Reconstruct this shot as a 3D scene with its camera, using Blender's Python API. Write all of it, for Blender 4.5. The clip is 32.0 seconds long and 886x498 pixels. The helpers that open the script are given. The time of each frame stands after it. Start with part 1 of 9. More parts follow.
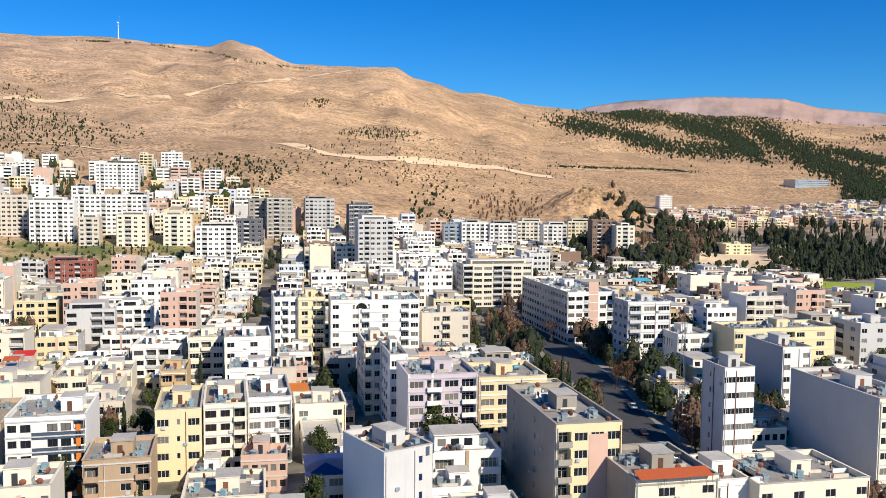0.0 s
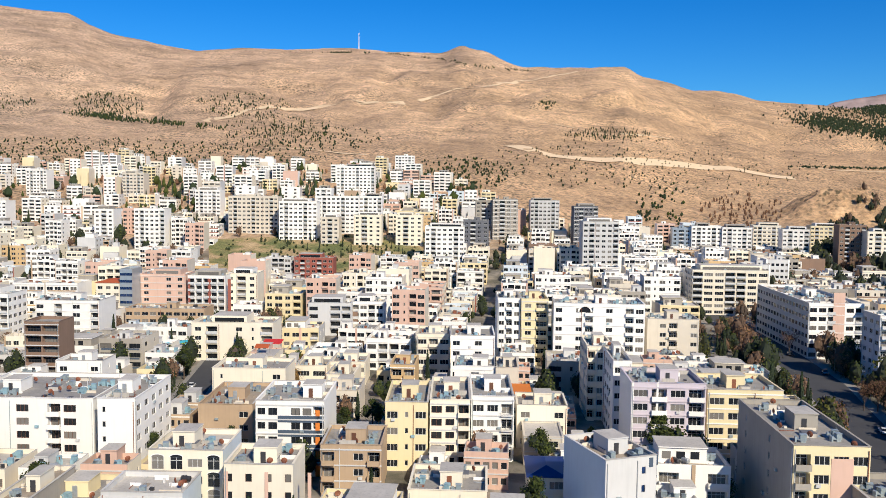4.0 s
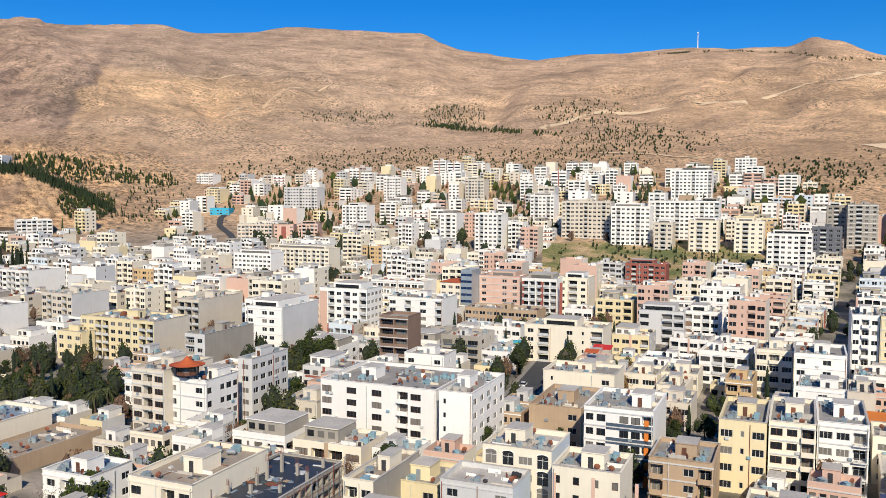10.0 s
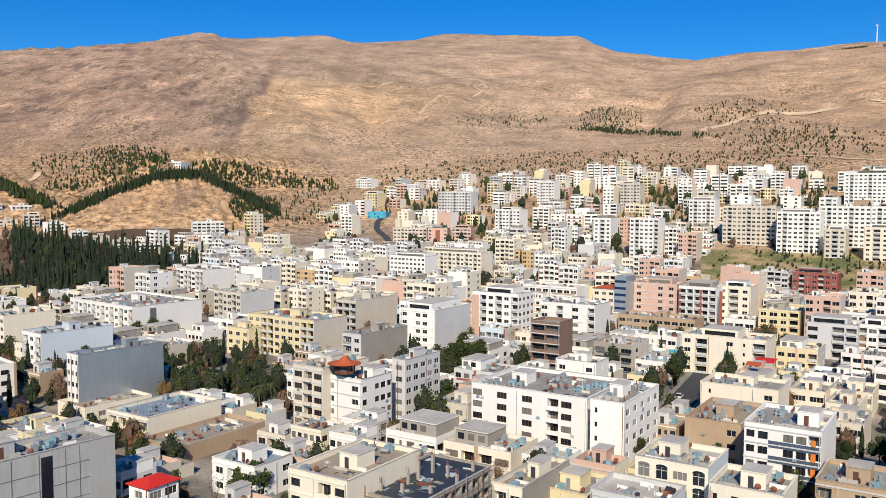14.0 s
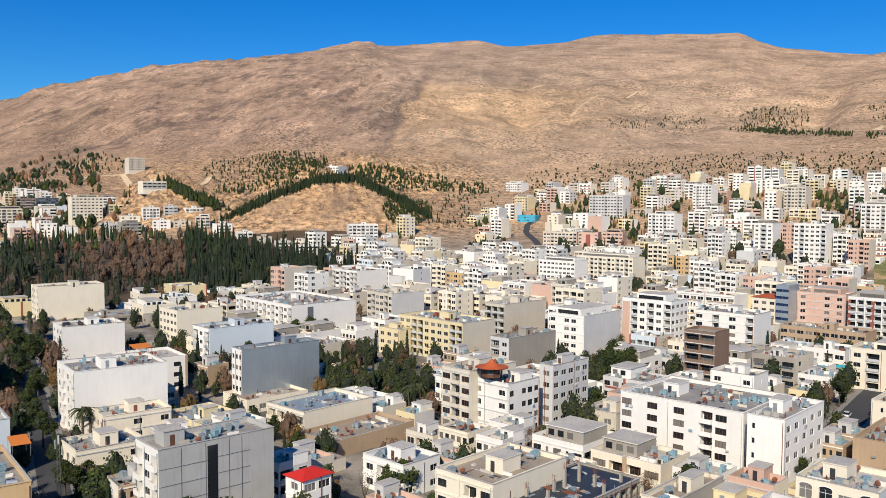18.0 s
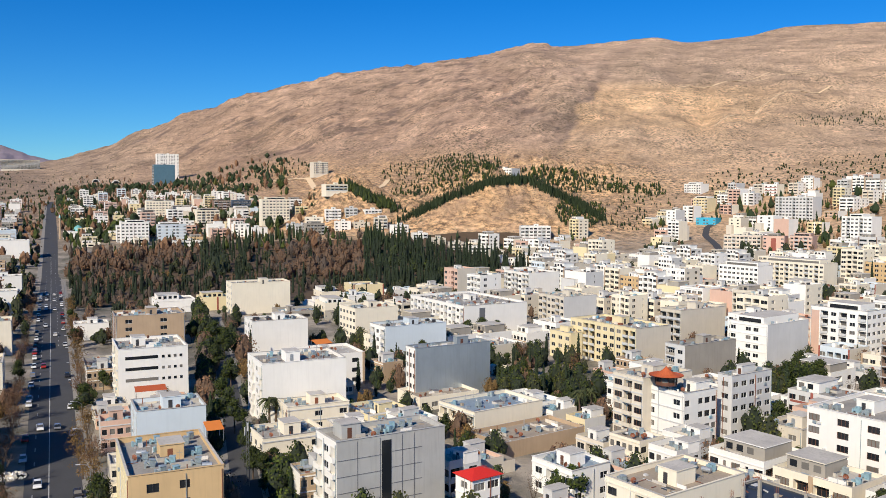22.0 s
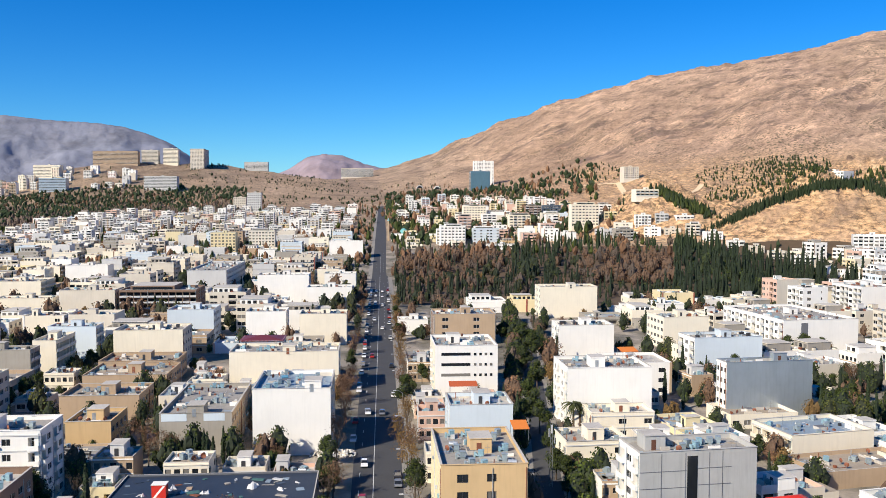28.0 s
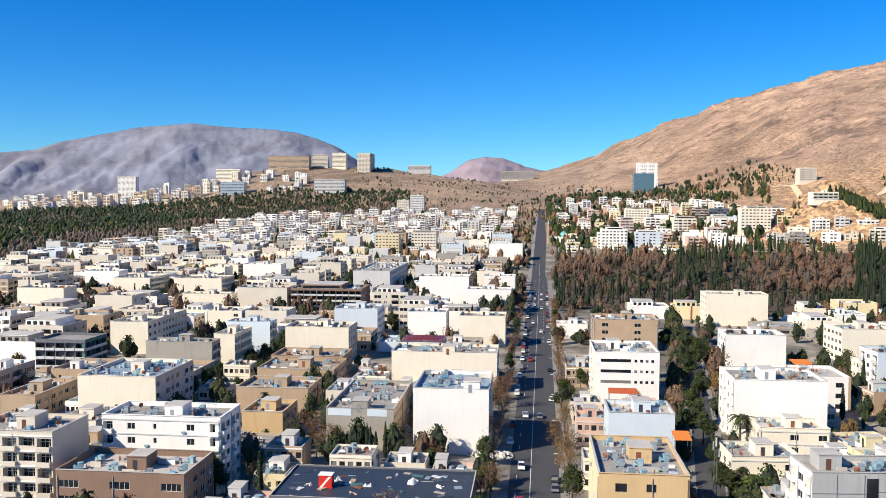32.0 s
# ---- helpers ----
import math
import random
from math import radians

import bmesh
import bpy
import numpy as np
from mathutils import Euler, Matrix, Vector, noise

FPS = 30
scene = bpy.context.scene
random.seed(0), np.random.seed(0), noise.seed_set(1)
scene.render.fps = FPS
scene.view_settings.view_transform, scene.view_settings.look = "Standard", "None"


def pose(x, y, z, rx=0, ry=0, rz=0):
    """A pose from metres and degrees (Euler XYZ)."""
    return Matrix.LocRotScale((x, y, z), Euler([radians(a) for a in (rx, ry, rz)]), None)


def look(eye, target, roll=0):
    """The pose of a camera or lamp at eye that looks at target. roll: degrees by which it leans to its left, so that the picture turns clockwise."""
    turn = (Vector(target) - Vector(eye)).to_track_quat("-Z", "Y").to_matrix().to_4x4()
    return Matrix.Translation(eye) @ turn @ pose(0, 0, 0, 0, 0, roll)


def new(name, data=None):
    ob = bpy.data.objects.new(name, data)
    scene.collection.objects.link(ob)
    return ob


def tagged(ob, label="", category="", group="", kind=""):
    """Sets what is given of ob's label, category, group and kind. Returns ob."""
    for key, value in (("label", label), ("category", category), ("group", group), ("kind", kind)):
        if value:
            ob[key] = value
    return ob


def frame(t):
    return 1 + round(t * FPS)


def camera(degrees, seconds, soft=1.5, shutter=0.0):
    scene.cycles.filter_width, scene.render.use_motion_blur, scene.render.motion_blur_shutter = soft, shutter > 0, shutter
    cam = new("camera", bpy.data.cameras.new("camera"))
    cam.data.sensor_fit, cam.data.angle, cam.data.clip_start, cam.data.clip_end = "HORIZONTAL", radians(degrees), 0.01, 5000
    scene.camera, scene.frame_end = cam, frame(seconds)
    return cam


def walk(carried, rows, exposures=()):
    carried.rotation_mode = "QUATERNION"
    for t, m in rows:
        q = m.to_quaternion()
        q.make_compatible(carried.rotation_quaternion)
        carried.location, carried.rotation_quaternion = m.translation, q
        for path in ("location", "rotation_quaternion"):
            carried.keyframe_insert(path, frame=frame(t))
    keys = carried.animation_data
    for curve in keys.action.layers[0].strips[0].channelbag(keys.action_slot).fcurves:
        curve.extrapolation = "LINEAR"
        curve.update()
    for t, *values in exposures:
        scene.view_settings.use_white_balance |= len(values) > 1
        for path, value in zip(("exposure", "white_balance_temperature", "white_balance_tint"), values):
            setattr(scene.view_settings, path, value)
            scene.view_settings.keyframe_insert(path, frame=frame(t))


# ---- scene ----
cam = camera(54.8, 32.0, soft=0.8)
EYE = 60.0
EXPOSURES = [(0.0, 0.27), (4.0, 0.2), (9.0, 0.09), (14.0, 0.09), (19.0, 0.05), (24.0, 0.26), (28.0, 0.46), (32.0, 0.55)]
# seconds, drift in metres, yaw, pitch, roll
ROWS = [
    (0, 0.00, 0.00, 0.00, -0.00, -4.15, -0.58),
    (0.5, -0.02, -0.02, 0.04, 1.79, -4.14, -0.60),
    (1, -0.04, -0.03, 0.08, 3.67, -4.11, -0.55),
    (1.5, -0.06, -0.05, 0.13, 5.67, -4.10, -0.54),
    (2, -0.07, -0.06, 0.17, 7.52, -4.09, -0.58),
    (2.5, -0.09, -0.08, 0.21, 9.37, -4.11, -0.59),
    (3, -0.10, -0.09, 0.25, 11.22, -4.15, -0.62),
    (3.5, -0.12, -0.10, 0.29, 13.07, -4.18, -0.61),
    (5.5, -0.17, -0.13, 0.46, 20.63, -4.20, -0.45),
    (6, -0.18, -0.13, 0.50, 22.45, -4.19, -0.40),
    (6.5, -0.19, -0.14, 0.54, 24.40, -4.16, -0.37),
    (7, -0.19, -0.14, 0.58, 26.21, -4.14, -0.35),
    (7.5, -0.20, -0.14, 0.62, 28.02, -4.12, -0.30),
    (8, -0.20, -0.14, 0.66, 29.87, -4.13, -0.30),
    (8.5, -0.21, -0.14, 0.70, 31.72, -4.12, -0.28),
    (9, -0.21, -0.14, 0.74, 33.61, -4.10, -0.26),
    (9.5, -0.21, -0.14, 0.78, 35.34, -4.08, -0.23),
    (10, -0.21, -0.14, 0.82, 36.94, -4.06, -0.20),
    (10.5, -0.20, -0.14, 0.86, 38.35, -4.04, -0.21),
    (11, -0.20, -0.13, 0.90, 39.86, -4.02, -0.19),
    (11.5, -0.19, -0.13, 0.94, 41.23, -3.96, -0.18),
    (12, -0.19, -0.12, 0.98, 42.61, -3.95, -0.18),
    (12.5, -0.18, -0.12, 1.02, 43.91, -3.91, -0.14),
    (13, -0.16, -0.11, 1.06, 45.04, -3.88, -0.15),
    (13.5, -0.15, -0.10, 1.10, 46.10, -3.85, -0.15),
    (14, -0.13, -0.10, 1.14, 47.16, -3.83, -0.20),
    (14.5, -0.12, -0.09, 1.18, 48.12, -3.80, -0.23),
    (16.5, -0.02, -0.05, 1.34, 51.70, -3.73, -0.30),
    (17, 0.01, -0.04, 1.38, 53.49, -3.71, -0.29),
    (17.5, 0.04, -0.03, 1.42, 55.45, -3.69, -0.24),
    (18, 0.07, -0.02, 1.45, 57.18, -3.65, -0.25),
    (18.5, 0.11, -0.01, 1.49, 59.07, -3.65, -0.19),
    (19, 0.15, -0.00, 1.53, 60.68, -3.62, -0.18),
    (19.5, 0.19, 0.01, 1.57, 62.08, -3.61, -0.17),
    (20, 0.24, 0.02, 1.61, 63.42, -3.61, -0.18),
    (20.5, 0.28, 0.03, 1.65, 64.56, -3.60, -0.15),
    (21, 0.33, 0.04, 1.69, 66.03, -3.61, -0.14),
    (21.5, 0.39, 0.05, 1.73, 67.47, -3.59, -0.14),
    (22, 0.44, 0.07, 1.76, 68.72, -3.58, -0.13),
    (22.5, 0.50, 0.08, 1.80, 70.13, -3.57, -0.12),
    (23, 0.56, 0.09, 1.84, 71.62, -3.56, -0.13),
    (23.5, 0.63, 0.10, 1.88, 73.31, -3.55, -0.10),
    (24, 0.70, 0.11, 1.92, 74.89, -3.53, -0.13),
    (24.5, 0.77, 0.12, 1.96, 76.58, -3.54, -0.13),
    (25, 0.84, 0.13, 1.99, 78.28, -3.55, -0.11),
    (25.5, 0.92, 0.14, 2.03, 79.91, -3.53, -0.12),
    (27.5, 1.27, 0.18, 2.19, 87.31, -3.34, -0.10),
    (28, 1.36, 0.19, 2.22, 89.22, -3.30, -0.11),
    (28.5, 1.46, 0.20, 2.26, 91.09, -3.25, -0.11),
    (29, 1.56, 0.21, 2.30, 92.22, -3.20, -0.10),
    (29.5, 1.67, 0.22, 2.34, 93.52, -3.17, -0.10),
    (30, 1.78, 0.22, 2.38, 94.54, -3.18, -0.13),
    (30.5, 1.90, 0.23, 2.42, 95.58, -3.17, -0.12),
    (31, 2.01, 0.24, 2.45, 96.85, -3.16, -0.14),
    (31.5, 2.14, 0.24, 2.49, 98.43, -3.16, -0.19),
    (32, 2.26, 0.25, 2.53, 99.91, -3.16, -0.20),
]
walk(cam, [(t, pose(x, y, EYE + z, 90 + pitch, roll, yaw)) for t, x, y, z, yaw, pitch, roll in ROWS], EXPOSURES)


# ---- sky and sun ----
SUN_TO = Vector((0.67, -0.74, 0.71)).normalized()
world = bpy.data.worlds.new("sky")
scene.world = world
world.use_nodes = True
wn = world.node_tree
wn.nodes.clear()
sky = wn.nodes.new("ShaderNodeTexSky")
sky.sky_type = "NISHITA"
sky.sun_disc = False
sky.sun_elevation = math.asin(SUN_TO.z)
sky.sun_rotation = math.atan2(SUN_TO.x, SUN_TO.y)
sky.altitude = 500
sky.air_density, sky.dust_density, sky.ozone_density = 1.0, 0.0, 6.0
bg = wn.nodes.new("ShaderNodeBackground")
bg.inputs["Strength"].default_value = 0.103
wo = wn.nodes.new("ShaderNodeOutputWorld")
hue = wn.nodes.new("ShaderNodeHueSaturation")
hue.inputs["Saturation"].default_value = 1.35
wn.links.new(sky.outputs[0], hue.inputs["Color"])
tint = wn.nodes.new("ShaderNodeMix")
tint.data_type, tint.blend_type = "RGBA", "MULTIPLY"
tint.inputs[0].default_value = 1.0
tint.inputs[7].default_value = (0.43, 0.76, 0.98, 1)
wn.links.new(hue.outputs[0], tint.inputs[6])
wn.links.new(tint.outputs[2], bg.inputs["Color"])
wn.links.new(bg.outputs[0], wo.inputs["Surface"])
sun = new("sun", bpy.data.lights.new("sun", "SUN"))
sun.data.energy, sun.data.angle, sun.data.color = 5.0, radians(0.53), (1.0, 0.905, 0.745)
sun.matrix_world = look((0, 0, 400), Vector((0, 0, 400)) - SUN_TO)


# ---- materials ----
def shader(name):
    m = bpy.data.materials.new(name)
    m.use_nodes = True
    nt = m.node_tree
    return m, nt, nt.nodes["Principled BSDF"]


def node(nt, kind, **kw):
    n = nt.nodes.new(kind)
    for k, v in kw.items():
        n.inputs[k].default_value = v
    return n


def mix_rgb(nt, fac, a, b, how="MIX"):
    n = nt.nodes.new("ShaderNodeMix")
    n.data_type, n.blend_type = "RGBA", how
    for i, v in ((0, fac), (6, a), (7, b)):
        if isinstance(v, (int, float)):
            n.inputs[i].default_value = v
        elif isinstance(v, tuple):
            n.inputs[i].default_value = (*v, 1)
        else:
            nt.links.new(v, n.inputs[i])
    return n.outputs[2]


def ramp(nt, src, *stops):
    n = nt.nodes.new("ShaderNodeValToRGB")
    el = n.color_ramp.elements
    while len(el) < len(stops):
        el.new(0.5)
    for e, (p, v) in zip(el, stops):
        e.position = p
        e.color = (v, v, v, 1) if isinstance(v, (int, float)) else (*v, 1)
    nt.links.new(src, n.inputs[0])
    return n.outputs[0]


def noise_out(nt, scale, detail=4, stretch=None, rough=0.6):
    tc = nt.nodes.new("ShaderNodeNewGeometry")
    src = tc.outputs["Position"]
    if stretch:
        mp = nt.nodes.new("ShaderNodeMapping")
        mp.inputs["Scale"].default_value = stretch
        nt.links.new(src, mp.inputs[0])
        src = mp.outputs[0]
    n = node(nt, "ShaderNodeTexNoise", Scale=scale, Detail=detail, Roughness=rough)
    nt.links.new(src, n.inputs["Vector"])
    return n.outputs[0]


def bump(nt, p, height, dist, strength=0.6):
    b = node(nt, "ShaderNodeBump", Strength=strength, Distance=dist)
    nt.links.new(height, b.inputs["Height"])
    nt.links.new(b.outputs[0], p.inputs["Normal"])


def plaster(name, rgb, stain=0.16, rough=0.85, grain=6.0, metal=0.0, vary=0.1):
    """Painted or rendered wall: broad stains, rain streaks, fine grain, a small change from piece to piece."""
    m, nt, p = shader(name)
    p.inputs["Roughness"].default_value, p.inputs["Metallic"].default_value = rough, metal
    dark = tuple(c * (1 - 2.2 * stain) for c in rgb)
    a = ramp(nt, noise_out(nt, 0.18, 5), (0.35, 0.0), (0.75, 1.0))
    s = ramp(nt, noise_out(nt, 1.0, 4, (1.6, 1.6, 0.12)), (0.5, 0.0), (0.8, 1.0))
    c1 = mix_rgb(nt, a, rgb, tuple(c * (1 - stain) for c in rgb))
    c2 = mix_rgb(nt, s, c1, dark)
    c2 = mix_rgb(nt, 0.5, c1, c2)
    info = nt.nodes.new("ShaderNodeObjectInfo")
    v = ramp(nt, info.outputs["Random"], (0.0, 1.0 - vary), (1.0, 1.0))
    c3 = mix_rgb(nt, 1.0, c2, v, "MULTIPLY")
    nt.links.new(c3, p.inputs["Base Color"])
    bump(nt, p, noise_out(nt, grain, 3), 0.02, 0.35)
    return m


def flat(name, rgb, rough=0.6, metal=0.0, vary=0.25, scale=2.0):
    m, nt, p = shader(name)
    p.inputs["Roughness"].default_value, p.inputs["Metallic"].default_value = rough, metal
    n = ramp(nt, noise_out(nt, scale, 4), (0.3, tuple(c * (1 - vary) for c in rgb)), (0.7, rgb))
    nt.links.new(n, p.inputs["Base Color"])
    return m


def glass(name, rgb, curtain=(0.35, 0.33, 0.3)):
    """Window glass seen from far outside: a dark, glossy pane, here and there with a curtain behind it."""
    m, nt, p = shader(name)
    p.inputs["Roughness"].default_value = 0.08
    info = nt.nodes.new("ShaderNodeObjectInfo")
    geo = nt.nodes.new("ShaderNodeNewGeometry")
    add = nt.nodes.new("ShaderNodeMath")
    add.operation = "ADD"
    nt.links.new(info.outputs["Random"], add.inputs[0])
    nt.links.new(geo.outputs["Random Per Island"], add.inputs[1])
    fr = nt.nodes.new("ShaderNodeMath")
    fr.operation = "FRACT"
    nt.links.new(add.outputs[0], fr.inputs[0])
    f = ramp(nt, fr.outputs[0], (0.0, 0.0), (0.68, 0.0), (0.70, 0.5), (1.0, 0.8))
    nt.links.new(mix_rgb(nt, f, rgb, curtain), p.inputs["Base Color"])
    return m


WHITE = plaster("white_paint", (0.87, 0.84, 0.775), 0.07)
CREAM = plaster("cream_stone", (0.84, 0.76, 0.60), 0.09)
YELLOW = plaster("yellow_stone", (0.78, 0.66, 0.40), 0.08)
OCHRE = plaster("ochre_brick", (0.62, 0.43, 0.22), 0.12)
BEIGE = plaster("beige_stone", (0.68, 0.61, 0.495), 0.1)
TAN = plaster("tan_brick", (0.47, 0.34, 0.22), 0.14)
GREY = plaster("grey_cement", (0.38, 0.345, 0.29), 0.16)
PALEGREY = plaster("pale_grey_stone", (0.61, 0.60, 0.575), 0.1)
CONCRETE = plaster("bare_concrete_panel", (0.46, 0.455, 0.43), 0.17)
DARKGREY = plaster("dark_grey_stone", (0.14, 0.145, 0.16), 0.1)
LILAC = plaster("lilac_panel", (0.60, 0.53, 0.565), 0.06)
PINK = plaster("salmon_stone", (0.66, 0.44, 0.34), 0.1)
BRICKRED = plaster("red_brick", (0.33, 0.10, 0.07), 0.14)
ORANGE = plaster("orange_panel", (0.68, 0.20, 0.03), 0.1)
PALEBLUE = plaster("pale_blue_paint", (0.61, 0.68, 0.72), 0.07)
BLUEPAINT = plaster("bright_blue_paint", (0.05, 0.42, 0.60), 0.1)
SLATE = plaster("slate_blue_panel", (0.07, 0.10, 0.14), 0.1)
STEEL = plaster("steel_cladding", (0.50, 0.56, 0.59), 0.14, 0.42, 3.0, 0.6)
BROWNSTONE = plaster("brown_stone", (0.25, 0.16, 0.11), 0.14)
ROOF = plaster("bitumen_roof", (0.33, 0.31, 0.28), 0.28, 0.9)
ROOFPALE = plaster("pale_screed_roof", (0.54, 0.505, 0.45), 0.28, 0.9)
ROOFTAN = plaster("mud_screed_roof", (0.36, 0.30, 0.23), 0.24, 0.9)
ROOFBLUE = plaster("blue_grey_roof_sheet", (0.26, 0.33, 0.39), 0.2, 0.6)
DARKTARP = plaster("dark_tarpaulin", (0.035, 0.045, 0.06), 0.3, 0.5, 2.0)
NETTING = plaster("green_netting", (0.06, 0.15, 0.14), 0.2, 0.8)
REDROOF = flat("red_sheet_roof", (0.62, 0.03, 0.015), 0.5, vary=0.1)
MAROON = flat("maroon_sheet_roof", (0.16, 0.03, 0.03), 0.5, vary=0.15)
BLUEROOF = flat("blue_sheet_roof", (0.01, 0.03, 0.14), 0.4, vary=0.2)
REDTILE = flat("red_tile", (0.52, 0.11, 0.03), 0.7, vary=0.3, scale=5.0)
GLASS = glass("window_glass", (0.016, 0.019, 0.023), (0.26, 0.24, 0.21))
GLASSBLUE = glass("blue_glass", (0.01, 0.03, 0.09), (0.02, 0.05, 0.14))
TEALGLASS = plaster("teal_curtain_wall", (0.13, 0.22, 0.27), 0.12, 0.2, 2.0, 0.35)
FRAMEW = flat("white_window_frame", (0.62, 0.62, 0.60), 0.5)
FRAMEB = flat("brown_window_frame", (0.14, 0.06, 0.035), 0.5)
FRAMED = flat("dark_window_frame", (0.05, 0.05, 0.055), 0.4)
RAIL = flat("metal_rail", (0.35, 0.36, 0.37), 0.4, 0.6)


# ---- the lie of the land: height along rays from the middle, metres ----
RAYS = {}


def ray_of_land(az, *steps):
    RAYS[az] = steps


ray_of_land(-180, (0, 0), (400, 0), (900, 0), (1600, 5), (2500, 10), (3300, 10), (5400, 10))
ray_of_land(-60, (0, 0), (400, 0), (900, 0), (1600, 5), (2500, 10), (3300, 10), (5400, 10))
ray_of_land(-34, (0, 0), (400, 0), (900, 8), (1600, 45), (2500, 190), (3300, 279), (5400, 50))
ray_of_land(-27, (0, 0), (400, 0), (900, 8), (1600, 45), (2500, 170), (3200, 274), (5400, 50))
ray_of_land(-20, (0, 0), (400, 0), (900, 8), (1500, 40), (2400, 170), (3100, 303), (5400, 50))
ray_of_land(-13, (0, 0), (420, 0), (850, 10), (1300, 40), (2200, 180), (3000, 331), (5400, 50))
ray_of_land(-7, (0, 0), (440, 0), (800, 12), (1100, 42), (1900, 150), (2700, 312), (5400, 50))
ray_of_land(-2.4, (0, 0), (450, 0), (790, 14), (1050, 44), (1800, 170), (2600, 342), (5400, 50))
ray_of_land(1.7, (0, 0), (460, 0), (770, 18), (980, 48), (1650, 185), (2450, 365), (5400, 50))
ray_of_land(3.2, (0, 0), (480, 0), (760, 20), (950, 50), (1600, 190), (2400, 385), (5400, 50))
ray_of_land(6.5, (0, 0), (490, 0), (740, 23), (920, 55), (1600, 195), (2420, 392), (5400, 50))
ray_of_land(9.5, (0, 0), (500, 0), (720, 26), (900, 60), (1600, 200), (2450, 400), (5400, 50))
ray_of_land(12.4, (0, 0), (500, 0), (740, 30), (930, 72), (1600, 200), (2530, 456), (5400, 50))
ray_of_land(13.8, (0, 0), (500, 0), (760, 34), (950, 78), (1600, 200), (2560, 475), (5400, 50))
ray_of_land(15.2, (0, 0), (500, 0), (765, 36), (960, 79), (1600, 198), (2560, 452), (5400, 50))
ray_of_land(20.9, (0, 0), (520, 0), (780, 45), (1000, 80), (1600, 190), (2600, 468), (5400, 50))
ray_of_land(27.9, (0, 0), (540, 0), (780, 44), (1020, 80), (1600, 190), (2650, 466), (5400, 50))
ray_of_land(30.8, (0, 0), (545, 0), (785, 42), (1020, 80), (1600, 190), (2650, 452), (5400, 50))
ray_of_land(35.1, (0, 0), (560, 0), (800, 38), (1030, 80), (1650, 190), (2700, 484), (5400, 50))
ray_of_land(38.4, (0, 0), (570, 0), (820, 32), (1040, 78), (1700, 200), (2800, 560), (5400, 50))
ray_of_land(43.3, (0, 0), (575, 0), (830, 30), (1045, 76), (1700, 210), (2800, 565), (5400, 50))
ray_of_land(46.8, (0, 0), (580, 0), (850, 28), (1050, 74), (1700, 220), (2800, 570), (5400, 50))
ray_of_land(53.1, (0, 0), (590, 0), (850, 22), (1050, 62), (1700, 230), (2700, 523), (5400, 50))
ray_of_land(54.8, (0, 0), (590, 0), (850, 21), (1060, 62), (1700, 232), (2700, 542), (5400, 50))
ray_of_land(60.7, (0, 0), (600, 0), (850, 20), (1100, 62), (1700, 240), (2700, 521), (5400, 50))
ray_of_land(62.8, (0, 0), (600, 0), (850, 20), (1130, 66), (1700, 240), (2650, 526), (5400, 50))
ray_of_land(67.5, (0, 0), (600, 0), (860, 21), (1180, 72), (1720, 225), (2600, 473), (5400, 50))
ray_of_land(71.5, (0, 0), (600, 0), (870, 22), (1220, 76), (1760, 200), (2600, 448), (5400, 50))
ray_of_land(75.5, (0, 0), (600, 0), (880, 24), (1250, 74), (1800, 172), (2600, 427), (5400, 50))
ray_of_land(78.4, (0, 0), (600, 0), (890, 24), (1320, 71), (1850, 150), (2650, 401), (5400, 50))
ray_of_land(81.5, (0, 0), (600, 0), (900, 24), (1400, 68), (1900, 130), (2700, 370), (5400, 50))
ray_of_land(84.9, (0, 0), (615, 0), (940, 24), (1480, 65), (2050, 112), (2780, 322), (5400, 50))
ray_of_land(88, (0, 0), (640, 0), (990, 24), (1500, 60), (2100, 100), (2850, 266), (5400, 50))
ray_of_land(90.7, (0, 0), (670, 0), (1000, 22), (1540, 57), (2140, 93), (2950, 207), (5400, 50))
ray_of_land(93.5, (0, 0), (700, 0), (1000, 20), (1600, 56), (2200, 88), (3000, 167), (5400, 50))
ray_of_land(97.6, (0, 0), (700, 2), (1000, 17), (1700, 52), (2200, 116), (2700, 122), (5400, 20))
ray_of_land(102, (0, 0), (700, 2), (1000, 14), (1700, 48), (2200, 137), (2700, 118), (5400, 20))
ray_of_land(105.2, (0, 0), (700, 2), (1000, 12), (1700, 46), (2200, 152), (2700, 105), (5400, 20))
ray_of_land(110.6, (0, 0), (700, 2), (1000, 9), (1700, 43), (2200, 155), (2700, 100), (5400, 20))
ray_of_land(113.5, (0, 0), (700, 0), (1000, 6), (1700, 40), (2200, 128), (2700, 90), (5400, 20))
ray_of_land(117.5, (0, 0), (700, 0), (1000, 5), (1700, 38), (2200, 84), (2700, 80), (5400, 20))
ray_of_land(121, (0, 0), (700, 0), (1000, 4), (1700, 36), (2200, 62), (2700, 70), (5400, 20))
ray_of_land(135, (0, 0), (700, 0), (1000, 2), (1700, 20), (2200, 40), (2700, 50), (5400, 20))
ray_of_land(180, (0, 0), (400, 0), (900, 0), (1600, 5), (2500, 10), (3300, 10), (5400, 10))
RAY_AZ = np.array(sorted(RAYS), dtype=float)
RAY_R = np.array([[s[0] for s in RAYS[a]] for a in sorted(RAYS)], dtype=float)
RAY_Z = np.array([[s[1] for s in RAYS[a]] for a in sorted(RAYS)], dtype=float)

